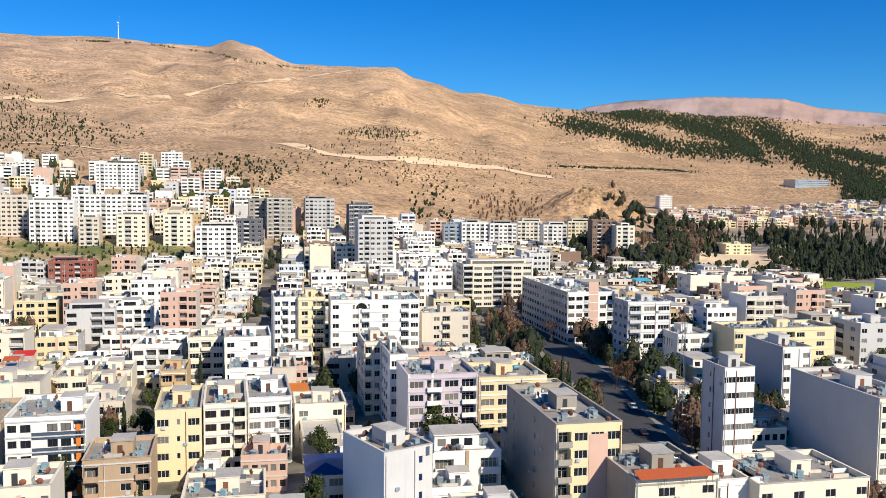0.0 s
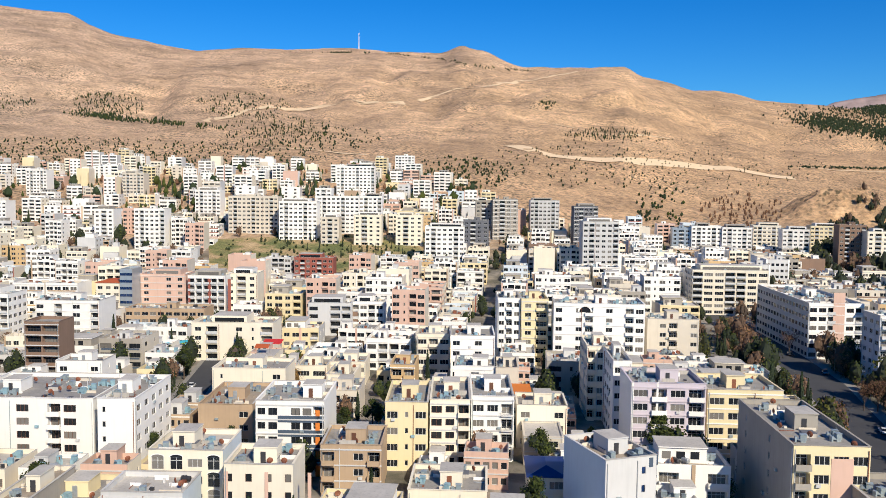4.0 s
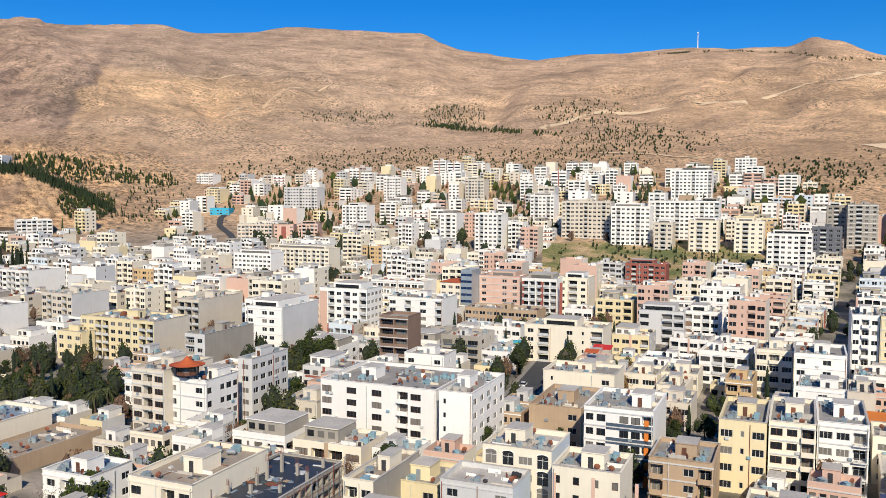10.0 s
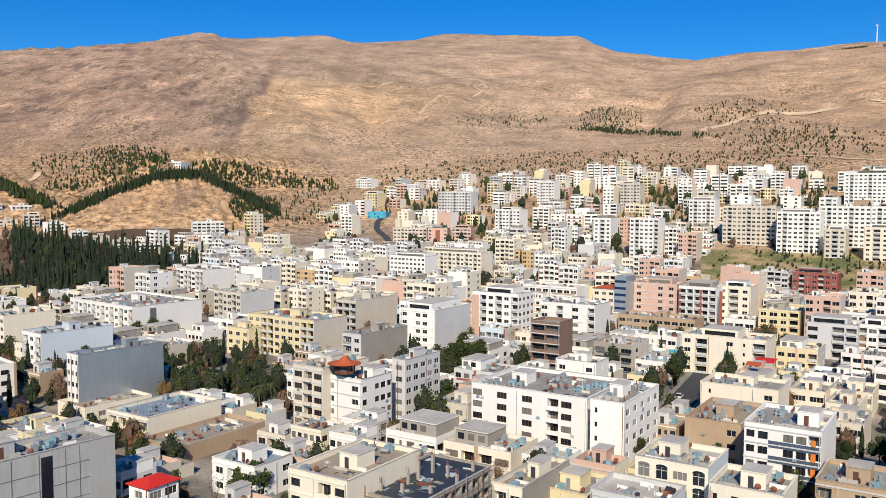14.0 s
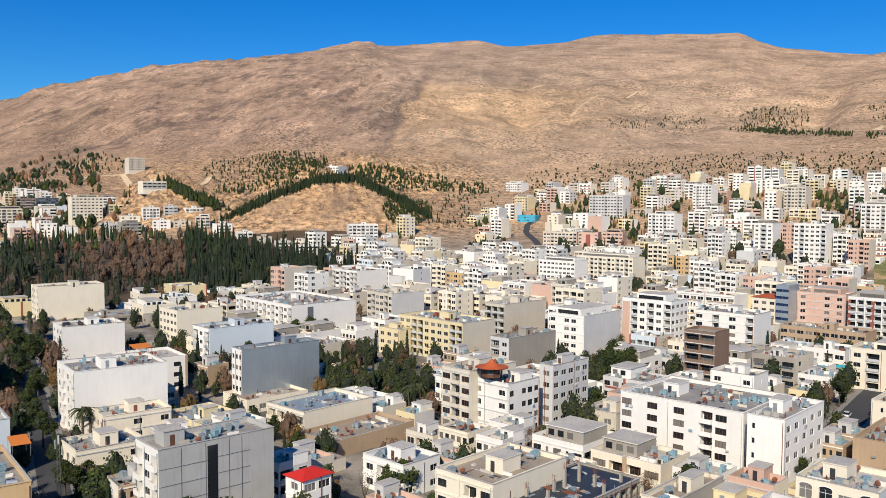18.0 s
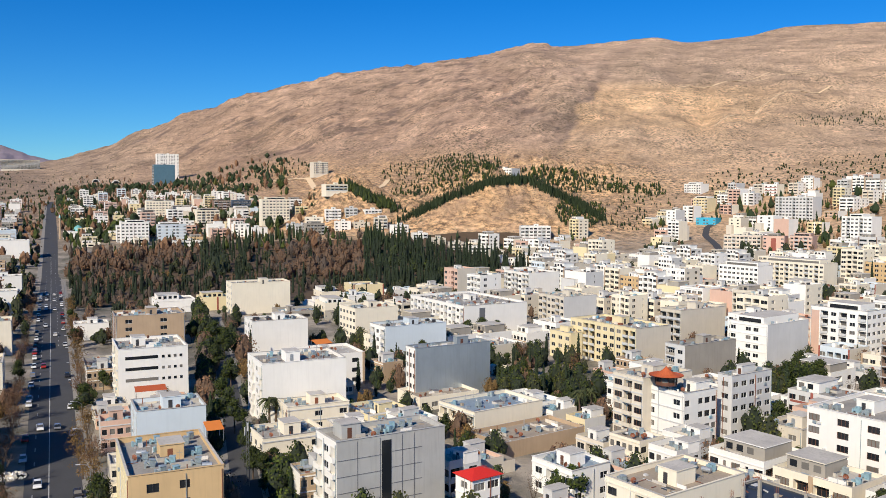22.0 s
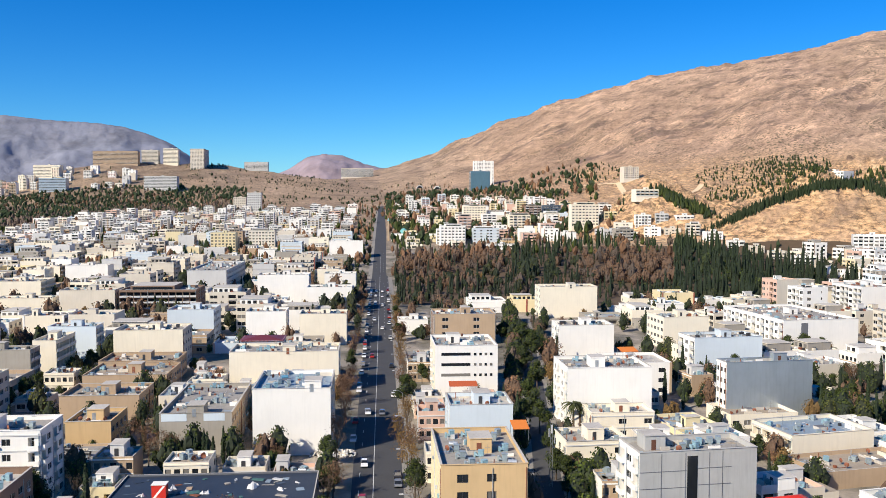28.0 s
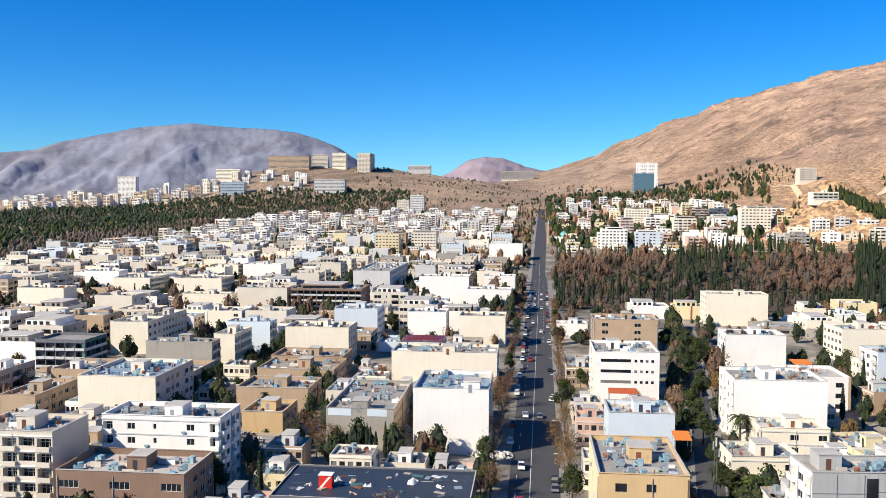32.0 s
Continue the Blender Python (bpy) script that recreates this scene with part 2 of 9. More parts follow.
# rocky knolls in front of the mountain: bearing, distance, half width across, half length, height
KNOLLS = ((65.2, 930, 105, 90, 62), (75.2, 960, 58, 62, 48), (-13.6, 700, 38, 40, 14), (-10.0, 940, 60, 60, 40), (63.5, 1150, 150, 60, 42))


def lerp(x, xs, ys):
    return np.interp(x, xs, ys)


def land(x, y):
    """Height of the ground at a place."""
    az, r = math.degrees(math.atan2(-x, y)), math.hypot(x, y)
    k = min(max(int(np.searchsorted(RAY_AZ, az)) - 1, 0), len(RAY_AZ) - 2)
    f = (az - RAY_AZ[k]) / (RAY_AZ[k + 1] - RAY_AZ[k])
    f = f * f * (3 - 2 * f) * 0.5 + f * 0.5
    h = (1 - f) * lerp(r, RAY_R[k], RAY_Z[k]) + f * lerp(r, RAY_R[k + 1], RAY_Z[k + 1])
    for ka, kr, kw, kl, kh in KNOLLS:
        da = (az - ka + 180) % 360 - 180
        q = (r * math.sin(math.radians(da)) / kw) ** 2 + ((r - kr) / kl) ** 2
        if q < 4:
            h = max(h, h + kh * math.exp(-q * 1.3) * (1 if q < 2 else (4 - q) / 2))
    return h


# ---- mesh helpers ----
class Build:
    """Collects quads with a material each, and makes one mesh of them."""

    def __init__(self):
        self.v, self.f, self.m, self.mats = [], [], [], []

    def slot(self, mat):
        if mat not in self.mats:
            self.mats.append(mat)
        return self.mats.index(mat)

    def face(self, pts, mat):
        i = len(self.v)
        self.v.extend(tuple(p) for p in pts)
        self.f.append(tuple(range(i, i + len(pts))))
        self.m.append(self.slot(mat))

    def box(self, x0, y0, z0, x1, y1, z1, mat, top=None, bottom=True):
        i = len(self.v)
        self.v += [(x0, y0, z0), (x1, y0, z0), (x1, y1, z0), (x0, y1, z0), (x0, y0, z1), (x1, y0, z1), (x1, y1, z1), (x0, y1, z1)]
        fs = [(0, 1, 5, 4), (1, 2, 6, 5), (2, 3, 7, 6), (3, 0, 4, 7), (4, 5, 6, 7)] + ([(3, 2, 1, 0)] if bottom else [])
        for k, f in enumerate(fs):
            self.f.append(tuple(i + q for q in f))
            self.m.append(self.slot(top if top and k == 4 else mat))

    def tube(self, p, q, r0, r1, mat, n=8, cap=True):
        p, q = Vector(p), Vector(q)
        d = (q - p).normalized()
        a = d.orthogonal().normalized()
        b = d.cross(a)
        i = len(self.v)
        for c, r in ((p, r0), (q, r1)):
            for k in range(n):
                w = 2 * math.pi * k / n
                self.v.append(tuple(c + a * (r * math.cos(w)) + b * (r * math.sin(w))))
        s = self.slot(mat)
        for k in range(n):
            self.f.append((i + k, i + (k + 1) % n, i + n + (k + 1) % n, i + n + k))
            self.m.append(s)
        if cap:
            self.f += [tuple(i + n - 1 - k for k in range(n)), tuple(i + n + k for k in range(n))]
            self.m += [s, s]

    def add(self, other, m):
        i = len(self.v)
        self.v += [tuple(m @ Vector(p)) for p in other.v]
        remap = [self.slot(x) for x in other.mats]
        self.f += [tuple(i + q for q in f) for f in other.f]
        self.m += [remap[k] for k in other.m]

    def mesh(self, name, smooth=False):
        me = bpy.data.meshes.new(name)
        me.from_pydata(self.v, [], self.f)
        for m in self.mats:
            me.materials.append(m)
        me.polygons.foreach_set("material_index", self.m)
        if smooth:
            me.polygons.foreach_set("use_smooth", [True] * len(self.f))
        me.update()
        return me


def put(name, data, parent=None, m=None, label=""):
    """Links a mesh (or a Build) as one object, under a thing where a parent is given."""
    if isinstance(data, Build):
        data = data.mesh(name)
    ob = new(name, data)
    if parent:
        ob.parent = parent
    if m is not None:
        ob.matrix_basis = m
    if label:
        ob["label"] = label
    return ob


# ---- the ground: one sheet out to the horizon ----
GROUND_AZ = np.concatenate([np.arange(-180, -40, 4.0), np.arange(-40, 58, 0.4), np.arange(58, 98, 0.16), np.arange(98, 140, 0.4), np.arange(140, 181, 4.0)])
GROUND_R = np.concatenate([[0.02], np.arange(30, 600, 30.0), np.arange(600, 825, 15.0), np.arange(825, 1065, 6.0), np.arange(1065, 1200, 15.0), np.arange(1200, 3300, 20.0), np.arange(3300, 5001, 170.0)])


def relief(az, r):
    """Height of the ground with its spurs, gullies and rocks."""
    a = math.radians(az)
    x, y = -r * math.sin(a), r * math.cos(a)
    h = land(x, y)
    w = min(max((h - 70) / 130, 0), 1) * min(max((r - 900) / 300, 0), 1)
    kn = 0.0
    for ka, kr, kw, kl, kh in KNOLLS:
        q = (r * math.sin(math.radians(az - ka)) / kw) ** 2 + ((r - kr) / kl) ** 2
        kn = max(kn, 1 - q / 1.6)
    if w > 0:
        edge = 1.0 if r < 2000 else max(0.12, 1 - (r - 2000) / 600)
        g = noise.fractal(Vector((az * 0.16, r / 700, 0.0)), 0.9, 2.1, 5)
        g2 = abs(noise.noise(Vector((az * 0.24 + 1.2 * noise.noise(Vector((x / 500, y / 500, 3))), r / 900, 4.0))))
        fine = noise.fractal(Vector((x / 70, y / 70, 1.0)), 0.7, 2.1, 5)
        rocky = lerp(az, (40, 60), (0.9, 1.0))
        tilt = h + 0.75 * (-x * 0.26 - y * 0.97) * (1 if az > 50 else 0.2)
        beds = noise.fractal(Vector((tilt / 26, x / 260, y / 260)), 0.8, 2.0, 4)
        if az < 45:
            h += w * edge * (9 * noise.fractal(Vector((x / 170, y / 170, 6.0)), 0.8, 2.1, 4) + 7 * (0.3 - abs(noise.noise(Vector((x / 120, y / 260, 9.0))))))
        h += w * edge * (20 * g + 26 * (g2 - 0.22)) + w * rocky * (4 * fine + lerp(az, (58, 64), (5, 6)) * beds) * max(edge, 0.5)
    if kn > 0:
        h += kn * (11 * noise.fractal(Vector((x / 30, y / 30, 2.0)), 0.7, 2.1, 5) + 6 * (0.3 - abs(noise.fractal(Vector((x / 11, y / 11, h / 9)), 0.6, 2.2, 4))) + 4 * noise.fractal(Vector(((h + 0.5 * y) / 7, x / 60, 7.0)), 0.8, 2.0, 3))
    return h


GROUND_H = np.array([[relief(az, r) for r in GROUND_R] for az in GROUND_AZ])
GROUND_EL = np.degrees(np.arctan2(GROUND_H - 61, GROUND_R[None, :]))
# broken ledges along the western crest
for i_, az_ in enumerate(GROUND_AZ):
    if 56 < az_ < 92:
        k_ = int(np.argmax(GROUND_EL[i_]))
        GROUND_H[i_, k_:k_ + 4] += 6.0 * max(0.0, 0.15 + noise.fractal(Vector((az_ * 1.3, 2.0, 11.0)), 0.6, 2.2, 4))
GROUND_EL = np.degrees(np.arctan2(GROUND_H - 61, GROUND_R[None, :]))


def ground_at(x, y):
    """Height of the sheet itself at a place."""
    az, r = math.degrees(math.atan2(-x, y)), math.hypot(x, y)
    i = min(max(int(np.searchsorted(GROUND_AZ, az)) - 1, 0), len(GROUND_AZ) - 2)
    f = (az - GROUND_AZ[i]) / (GROUND_AZ[i + 1] - GROUND_AZ[i])
    return (1 - f) * float(np.interp(r, GROUND_R, GROUND_H[i])) + f * float(np.interp(r, GROUND_R, GROUND_H[i + 1]))


def slope_spot(az, el):
    """The place on the slopes at a bearing and a height angle seen from the middle of the place, or None."""
    i = int(np.argmin(np.abs(GROUND_AZ - az)))
    k = int(np.argmax(GROUND_EL[i] > el))
    if k < 2:
        return None
    e0, e1 = GROUND_EL[i][k - 1], GROUND_EL[i][k]
    r = GROUND_R[k - 1] + (GROUND_R[k] - GROUND_R[k - 1]) * (el - e0) / max(e1 - e0, 1e-6)
    a = math.radians(az)
    x, y = -r * math.sin(a), r * math.cos(a)
    return x, y, ground_at(x, y)


def make_ground():
    n, k = len(GROUND_AZ), len(GROUND_R)
    sa, ca = np.sin(np.radians(GROUND_AZ)), np.cos(np.radians(GROUND_AZ))
    v = np.stack([-sa[:, None] * GROUND_R, ca[:, None] * GROUND_R, GROUND_H], -1).reshape(-1, 3)
    faces = [(b, b + 1, a + 1, a) for i in range(n) for j in range(k - 1) for a, b in ((i * k + j, ((i + 1) % n) * k + j),)]
    me = bpy.data.meshes.new("ground")
    me.from_pydata(v.tolist(), [], faces)
    me.polygons.foreach_set("use_smooth", [True] * len(faces))
    me.materials.append(EARTH)
    me.update()
    return tagged(new("ground", me), "dry tan earth under the town, rising to bare rocky mountains", "ground", kind="structure")


def earth_material():
    """Bare slopes: tan to brown by bearing, ledges along the contours, tilted beds of rock in the west, scrub and grain."""
    m, nt, p = shader("dry_earth_and_rock")
    p.inputs["Roughness"].default_value = 0.95
    geo = nt.nodes.new("ShaderNodeNewGeometry")
    pos = geo.outputs["Position"]
    sep = nt.nodes.new("ShaderNodeSeparateXYZ")
    nt.links.new(pos, sep.inputs[0])

    def maths(op, a, b=None):
        n = nt.nodes.new("ShaderNodeMath")
        n.operation = op
        for i, v in enumerate((a, b)):
            if isinstance(v, (int, float)):
                n.inputs[i].default_value = v
            elif v is not None:
                nt.links.new(v, n.inputs[i])
        return n.outputs[0]

    def span(src, a, b, lo=0.0, hi=1.0):
        n = nt.nodes.new("ShaderNodeMapRange")
        for i, v in enumerate((a, b, lo, hi)):
            n.inputs[i + 1].default_value = v
        nt.links.new(src, n.inputs[0])
        return n.outputs[0]

    def along(x, y, z):
        d = nt.nodes.new("ShaderNodeVectorMath")
        d.operation = "DOT_PRODUCT"
        d.inputs[1].default_value = (x, y, z)
        nt.links.new(pos, d.inputs[0])
        return d.outputs["Value"]

    def times(c, by, fac=1.0):
        return mix_rgb(nt, fac, c, by, "MULTIPLY")

    az = maths("MULTIPLY", maths("ARCTAN2", maths("MULTIPLY", sep.outputs[0], -1.0), sep.outputs[1]), 57.2958)
    wob = maths("MULTIPLY", maths("SUBTRACT", noise_out(nt, 0.008, 6, None, 0.6), 0.5), 9.0)
    edge = maths("ADD", maths("ADD", az, maths("MULTIPLY", wob, 0.3)), maths("MULTIPLY", sep.outputs[2], 0.012))
    azw = maths("ADD", az, wob)
    alt = maths("ADD", sep.outputs[2], maths("MULTIPLY", wob, 9.0))
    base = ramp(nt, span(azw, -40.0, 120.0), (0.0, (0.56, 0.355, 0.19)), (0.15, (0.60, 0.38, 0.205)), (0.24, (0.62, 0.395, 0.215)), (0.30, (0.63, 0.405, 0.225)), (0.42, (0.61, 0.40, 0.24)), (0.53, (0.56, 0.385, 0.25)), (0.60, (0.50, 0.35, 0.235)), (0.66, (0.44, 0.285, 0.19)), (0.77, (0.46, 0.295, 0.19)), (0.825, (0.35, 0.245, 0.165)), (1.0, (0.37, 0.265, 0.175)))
    # a narrow band of darker brown near bearing 63, in the colour alone
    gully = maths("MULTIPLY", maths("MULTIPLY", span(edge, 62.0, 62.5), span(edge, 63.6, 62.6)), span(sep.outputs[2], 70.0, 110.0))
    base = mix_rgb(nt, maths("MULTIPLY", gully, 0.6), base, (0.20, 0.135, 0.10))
    # the upper slopes are greyer
    base = mix_rgb(nt, span(alt, 240.0, 420.0, 0.0, 0.45), base, (0.49, 0.325, 0.22))
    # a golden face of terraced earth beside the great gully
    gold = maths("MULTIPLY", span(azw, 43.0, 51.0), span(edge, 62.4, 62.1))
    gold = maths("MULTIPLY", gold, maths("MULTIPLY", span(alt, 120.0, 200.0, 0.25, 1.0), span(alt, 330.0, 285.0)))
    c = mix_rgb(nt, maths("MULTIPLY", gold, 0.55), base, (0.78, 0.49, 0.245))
    c = times(c, ramp(nt, noise_out(nt, 0.0045, 6), (0.36, 0.74), (0.5, 1.0), (0.64, 1.2)))
    c = times(c, ramp(nt, noise_out(nt, 0.016, 9, None, 0.66), (0.36, 0.70), (0.47, 0.98), (0.54, 1.03), (0.66, 1.28)))
    # ledges that follow the contours
    lv = nt.nodes.new("ShaderNodeCombineXYZ")
    nt.links.new(along(0.0085, 0.0035, 0.0), lv.inputs[0])
    nt.links.new(along(-0.0035, 0.0085, 0.0), lv.inputs[1])
    nt.links.new(maths("ADD", along(0.0, 0.006, 0.062), maths("MULTIPLY", wob, 0.10)), lv.inputs[2])
    ln = node(nt, "ShaderNodeTexNoise", Scale=1.6, Detail=9.0, Roughness=0.68)
    nt.links.new(lv.outputs[0], ln.inputs["Vector"])
    c = times(c, ramp(nt, ln.outputs[0], (0.34, 0.68), (0.455, 0.95), (0.53, 1.02), (0.66, 1.16)))
    # tilted beds of rock, bare and dark on the western flank
    bed = nt.nodes.new("ShaderNodeCombineXYZ")
    nt.links.new(along(-0.18, -0.52, 0.85), bed.inputs[0])
    nt.links.new(along(0.11, 0.22, 0.13), bed.inputs[1])
    nt.links.new(along(0.22, -0.13, 0.0), bed.inputs[2])
    bn = node(nt, "ShaderNodeTexNoise", Scale=0.034, Detail=11.0, Roughness=0.7)
    nt.links.new(bed.outputs[0], bn.inputs["Vector"])
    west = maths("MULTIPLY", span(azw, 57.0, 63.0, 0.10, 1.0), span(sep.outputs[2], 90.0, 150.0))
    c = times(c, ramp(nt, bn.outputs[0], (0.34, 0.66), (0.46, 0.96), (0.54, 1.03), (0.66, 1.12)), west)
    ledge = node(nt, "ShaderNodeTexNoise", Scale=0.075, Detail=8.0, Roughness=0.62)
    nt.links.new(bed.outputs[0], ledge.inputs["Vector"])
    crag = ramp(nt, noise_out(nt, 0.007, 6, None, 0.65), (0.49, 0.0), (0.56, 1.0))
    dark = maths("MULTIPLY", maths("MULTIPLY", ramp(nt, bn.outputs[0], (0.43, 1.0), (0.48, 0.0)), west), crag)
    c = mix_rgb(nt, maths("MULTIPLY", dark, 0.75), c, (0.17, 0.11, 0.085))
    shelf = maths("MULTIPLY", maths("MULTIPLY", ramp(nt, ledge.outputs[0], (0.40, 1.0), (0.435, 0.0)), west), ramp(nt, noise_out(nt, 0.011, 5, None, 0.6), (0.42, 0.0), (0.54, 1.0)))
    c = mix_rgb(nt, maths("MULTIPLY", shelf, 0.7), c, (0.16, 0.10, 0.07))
    c = times(c, ramp(nt, ledge.outputs[0], (0.55, 1.0), (0.64, 1.22)), west)
    # stones and grain
    c = times(c, ramp(nt, noise_out(nt, 0.13, 6, (1, 1, 1.6), 0.72), (0.35, 0.56), (0.46, 0.96), (0.54, 1.04), (0.66, 1.3)))
    # pale marl on the low foothills, cracked and veined
    foot = span(sep.outputs[2], 100.0, 150.0, 1.0, 0.0)
    bare = ramp(nt, span(az, -40.0, 120.0), (0.0, 0.45), (0.58, 0.45), (0.615, 1.0), (0.74, 1.0), (0.77, 0.12), (1.0, 0.05))
    marl = times(times(foot, bare), ramp(nt, noise_out(nt, 0.03, 6), (0.32, 0.3), (0.55, 0.95)))
    veins = ramp(nt, noise_out(nt, 0.11, 9, (1, 1, 2.6), 0.72), (0.40, (0.17, 0.10, 0.055)), (0.46, (0.50, 0.30, 0.15)), (0.53, (0.71, 0.435, 0.22)), (0.64, (0.84, 0.58, 0.33)))
    crack = noise_out(nt, 0.05, 7, (1, 1, 1.8), 0.62)
    crack = maths("ABSOLUTE", maths("SUBTRACT", crack, 0.5))
    veins = times(veins, ramp(nt, crack, (0.0, 0.36), (0.022, 0.97), (0.12, 1.12)))
    c = mix_rgb(nt, marl, c, veins)
    # low thorny scrub, thicker here and there
    for scale, lo, hi, col, f0, f1 in ((0.17, 0.17, 0.30, (0.13, 0.10, 0.052), 0.42, 0.58), (0.085, 0.13, 0.21, (0.075, 0.066, 0.034), 0.47, 0.6), (0.045, 0.07, 0.12, (0.06, 0.055, 0.03), 0.4, 0.6)):
        vor = node(nt, "ShaderNodeTexVoronoi", Scale=scale)
        vor.voronoi_dimensions = "2D"
        nt.links.new(pos, vor.inputs["Vector"])
        dots = ramp(nt, vor.outputs["Distance"], (lo, 1.0), (hi, 0.0))
        thick = ramp(nt, noise_out(nt, 0.009, 5), (f0, 0.16), (f1, 0.8))
        c = mix_rgb(nt, times(dots, thick), c, col)
    yard = ramp(nt, noise_out(nt, 0.05, 6), (0.38, (0.10, 0.095, 0.07)), (0.5, (0.21, 0.185, 0.15)), (0.62, (0.37, 0.32, 0.26)))
    c = mix_rgb(nt, span(sep.outputs[2], 8.0, 30.0), yard, c)
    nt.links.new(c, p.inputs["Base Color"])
    hgt = maths("ADD", noise_out(nt, 0.045, 10, (1, 1, 1.5), 0.74), maths("ADD", maths("MULTIPLY", ln.outputs[0], 0.35), maths("MULTIPLY", bn.outputs[0], 0.7)))
    relief_b = node(nt, "ShaderNodeBump", Distance=13.0)
    nt.links.new(span(sep.outputs[2], 12.0, 45.0, 0.35, 0.7), relief_b.inputs["Strength"])
    nt.links.new(hgt, relief_b.inputs["Height"])
    nt.links.new(relief_b.outputs[0], p.inputs["Normal"])
    return m


EARTH = earth_material()
make_ground()


# ---- windows, made once for each size ----
WINDOWS = {}


def window_mesh(w, h, style="white"):
    key = (round(w, 1), round(h, 1), style)
    if key not in WINDOWS:
        w, h = key[0], key[1]
        fm = {"white": FRAMEW, "brown": FRAMEB, "dark": FRAMED, "blue": FRAMED}[style]
        gm = GLASSBLUE if style == "blue" else GLASS
        t = 0.08
        n = max(1, round(w / 0.9))
        xs = [0.0]
        for k in range(n):
            xs += [t / 2 + (w - t) * k / n + t / 2, t / 2 + (w - t) * (k + 1) / n - t / 2]
        xs.append(w)
        zs = [0.0, t, h - t, h] if h < 1.7 else [0.0, t, h * 0.7, h * 0.7 + t, h - t, h]
        b = Build()
        at = {}

        def v(i, y, k):
            if (i, y, k) not in at:
                at[i, y, k] = len(b.v)
                b.v.append((xs[i], y, zs[k]))
            return at[i, y, k]

        def quad(pts, mat):
            b.f.append(tuple(v(*p) for p in pts))
            b.m.append(b.slot(mat))

        for i in range(len(xs) - 1):
            for k in range(len(zs) - 1):
                c = [(i, k), (i + 1, k), (i + 1, k + 1), (i, k + 1)]
                if i % 2 and k % 2:
                    quad([(p, 0.03, q) for p, q in c], gm)
                    for (p0, q0), (p1, q1) in zip(c, c[1:] + c[:1]):
                        quad([(p0, -0.02, q0), (p1, -0.02, q1), (p1, 0.03, q1), (p0, 0.03, q0)], fm)
                else:
                    quad([(p, -0.02, q) for p, q in c], fm)
        WINDOWS[key] = b.mesh("window")
    return WINDOWS[key]


def facade(wall, wins, m, width, n, fl, z0, parapet, cols, mat, style, skip=(), glaze=None):
    """One outer wall with real recesses. m takes (along, into the wall, up) to the building's own axes.
    cols: a letter for each bay: w window, W wide window, n narrow, H ribbon, b balcony, o open loggia, g dark garage row, . blank."""
    def q(u, v, z):
        return tuple(m @ Vector((u, v, z)))

    top = z0 + n * fl + parapet
    k = max(1, len(cols))
    cw = width / k
    us = [0.0]
    holes = []
    size = {"w": (min(2.1, cw * 0.66), 1.4, 0.95), "W": (cw * 0.78, 1.5, 0.85), "n": (min(0.7, cw * 0.5), 1.2, 1.1), "H": (cw * 0.99, 1.2, 1.0), "b": (cw * 0.82, 2.45, 0.15), "o": (cw * 0.92, 2.6, 0.15), "a": (min(2.2, cw * 0.7), 2.3, 0.4)}
    for s in range(n):
        zf = z0 + s * fl
        u = 0.0
        zb, zt = None, None
        row = []
        for i, c in enumerate(cols):
            if c in size and (s, i) not in skip and s not in skip:
                w, h, sill = size[c]
                row.append((i * cw + (cw - w) / 2, i * cw + (cw + w) / 2, zf + sill, min(zf + sill + h, zf + fl - 0.25), c))
        # wall pieces of this storey, bay by bay
        for a, b_, lo, hi, c in row:
            if a > u + 1e-4:
                wall.face([q(u, 0, zf), q(a, 0, zf), q(a, 0, zf + fl), q(u, 0, zf + fl)], mat)
            wall.face([q(a, 0, zf), q(b_, 0, zf), q(b_, 0, lo), q(a, 0, lo)], mat)
            wall.face([q(a, 0, hi), q(b_, 0, hi), q(b_, 0, zf + fl), q(a, 0, zf + fl)], mat)
            dp = 1.3 if c in "bo" else 0.2
            wall.face([q(a, 0, lo), q(b_, 0, lo), q(b_, dp, lo), q(a, dp, lo)], mat)
            wall.face([q(a, dp, hi), q(b_, dp, hi), q(b_, 0, hi), q(a, 0, hi)], mat)
            wall.face([q(a, 0, lo), q(a, dp, lo), q(a, dp, hi), q(a, 0, hi)], mat)
            wall.face([q(b_, dp, lo), q(b_, 0, lo), q(b_, 0, hi), q(b_, dp, hi)], mat)
            wall.face([q(a, dp, lo), q(b_, dp, lo), q(b_, dp, hi), q(a, dp, hi)], glaze or mat)
            wins.append((c, a, b_, lo, hi, dp, m, style))
            u = b_
        if width > u + 1e-4:
            wall.face([q(u, 0, zf), q(width, 0, zf), q(width, 0, zf + fl), q(u, 0, zf + fl)], mat)
    wall.face([q(0, 0, top - parapet), q(width, 0, top - parapet), q(width, 0, top), q(0, 0, top)], mat)


def side_frames(w, d):
    """Frames of the four outer walls: front, right, back, left; (along, inwards, up)."""
    return {"front": pose(0, 0, 0), "right": pose(w, 0, 0, 0, 0, 90), "back": pose(w, d, 0, 0, 0, 180), "left": pose(0, d, 0, 0, 0, -90)}


FOOT = []
SIGHT = []


def claim(x, y, rot, w, d, margin=1.0):
    """Keeps a building's ground free of the later infill."""
    a = math.radians(rot)
    FOOT.append((x, y, math.cos(a), math.sin(a), w, d, margin))


def taken(px, py, pad=0.0):
    for x, y, c, s, w, d, mg in FOOT:
        u, v = (px - x) * c + (py - y) * s, -(px - x) * s + (py - y) * c
        if -mg - pad < u < w + mg + pad and -mg - pad < v < d + mg + pad:
            return True
    return False


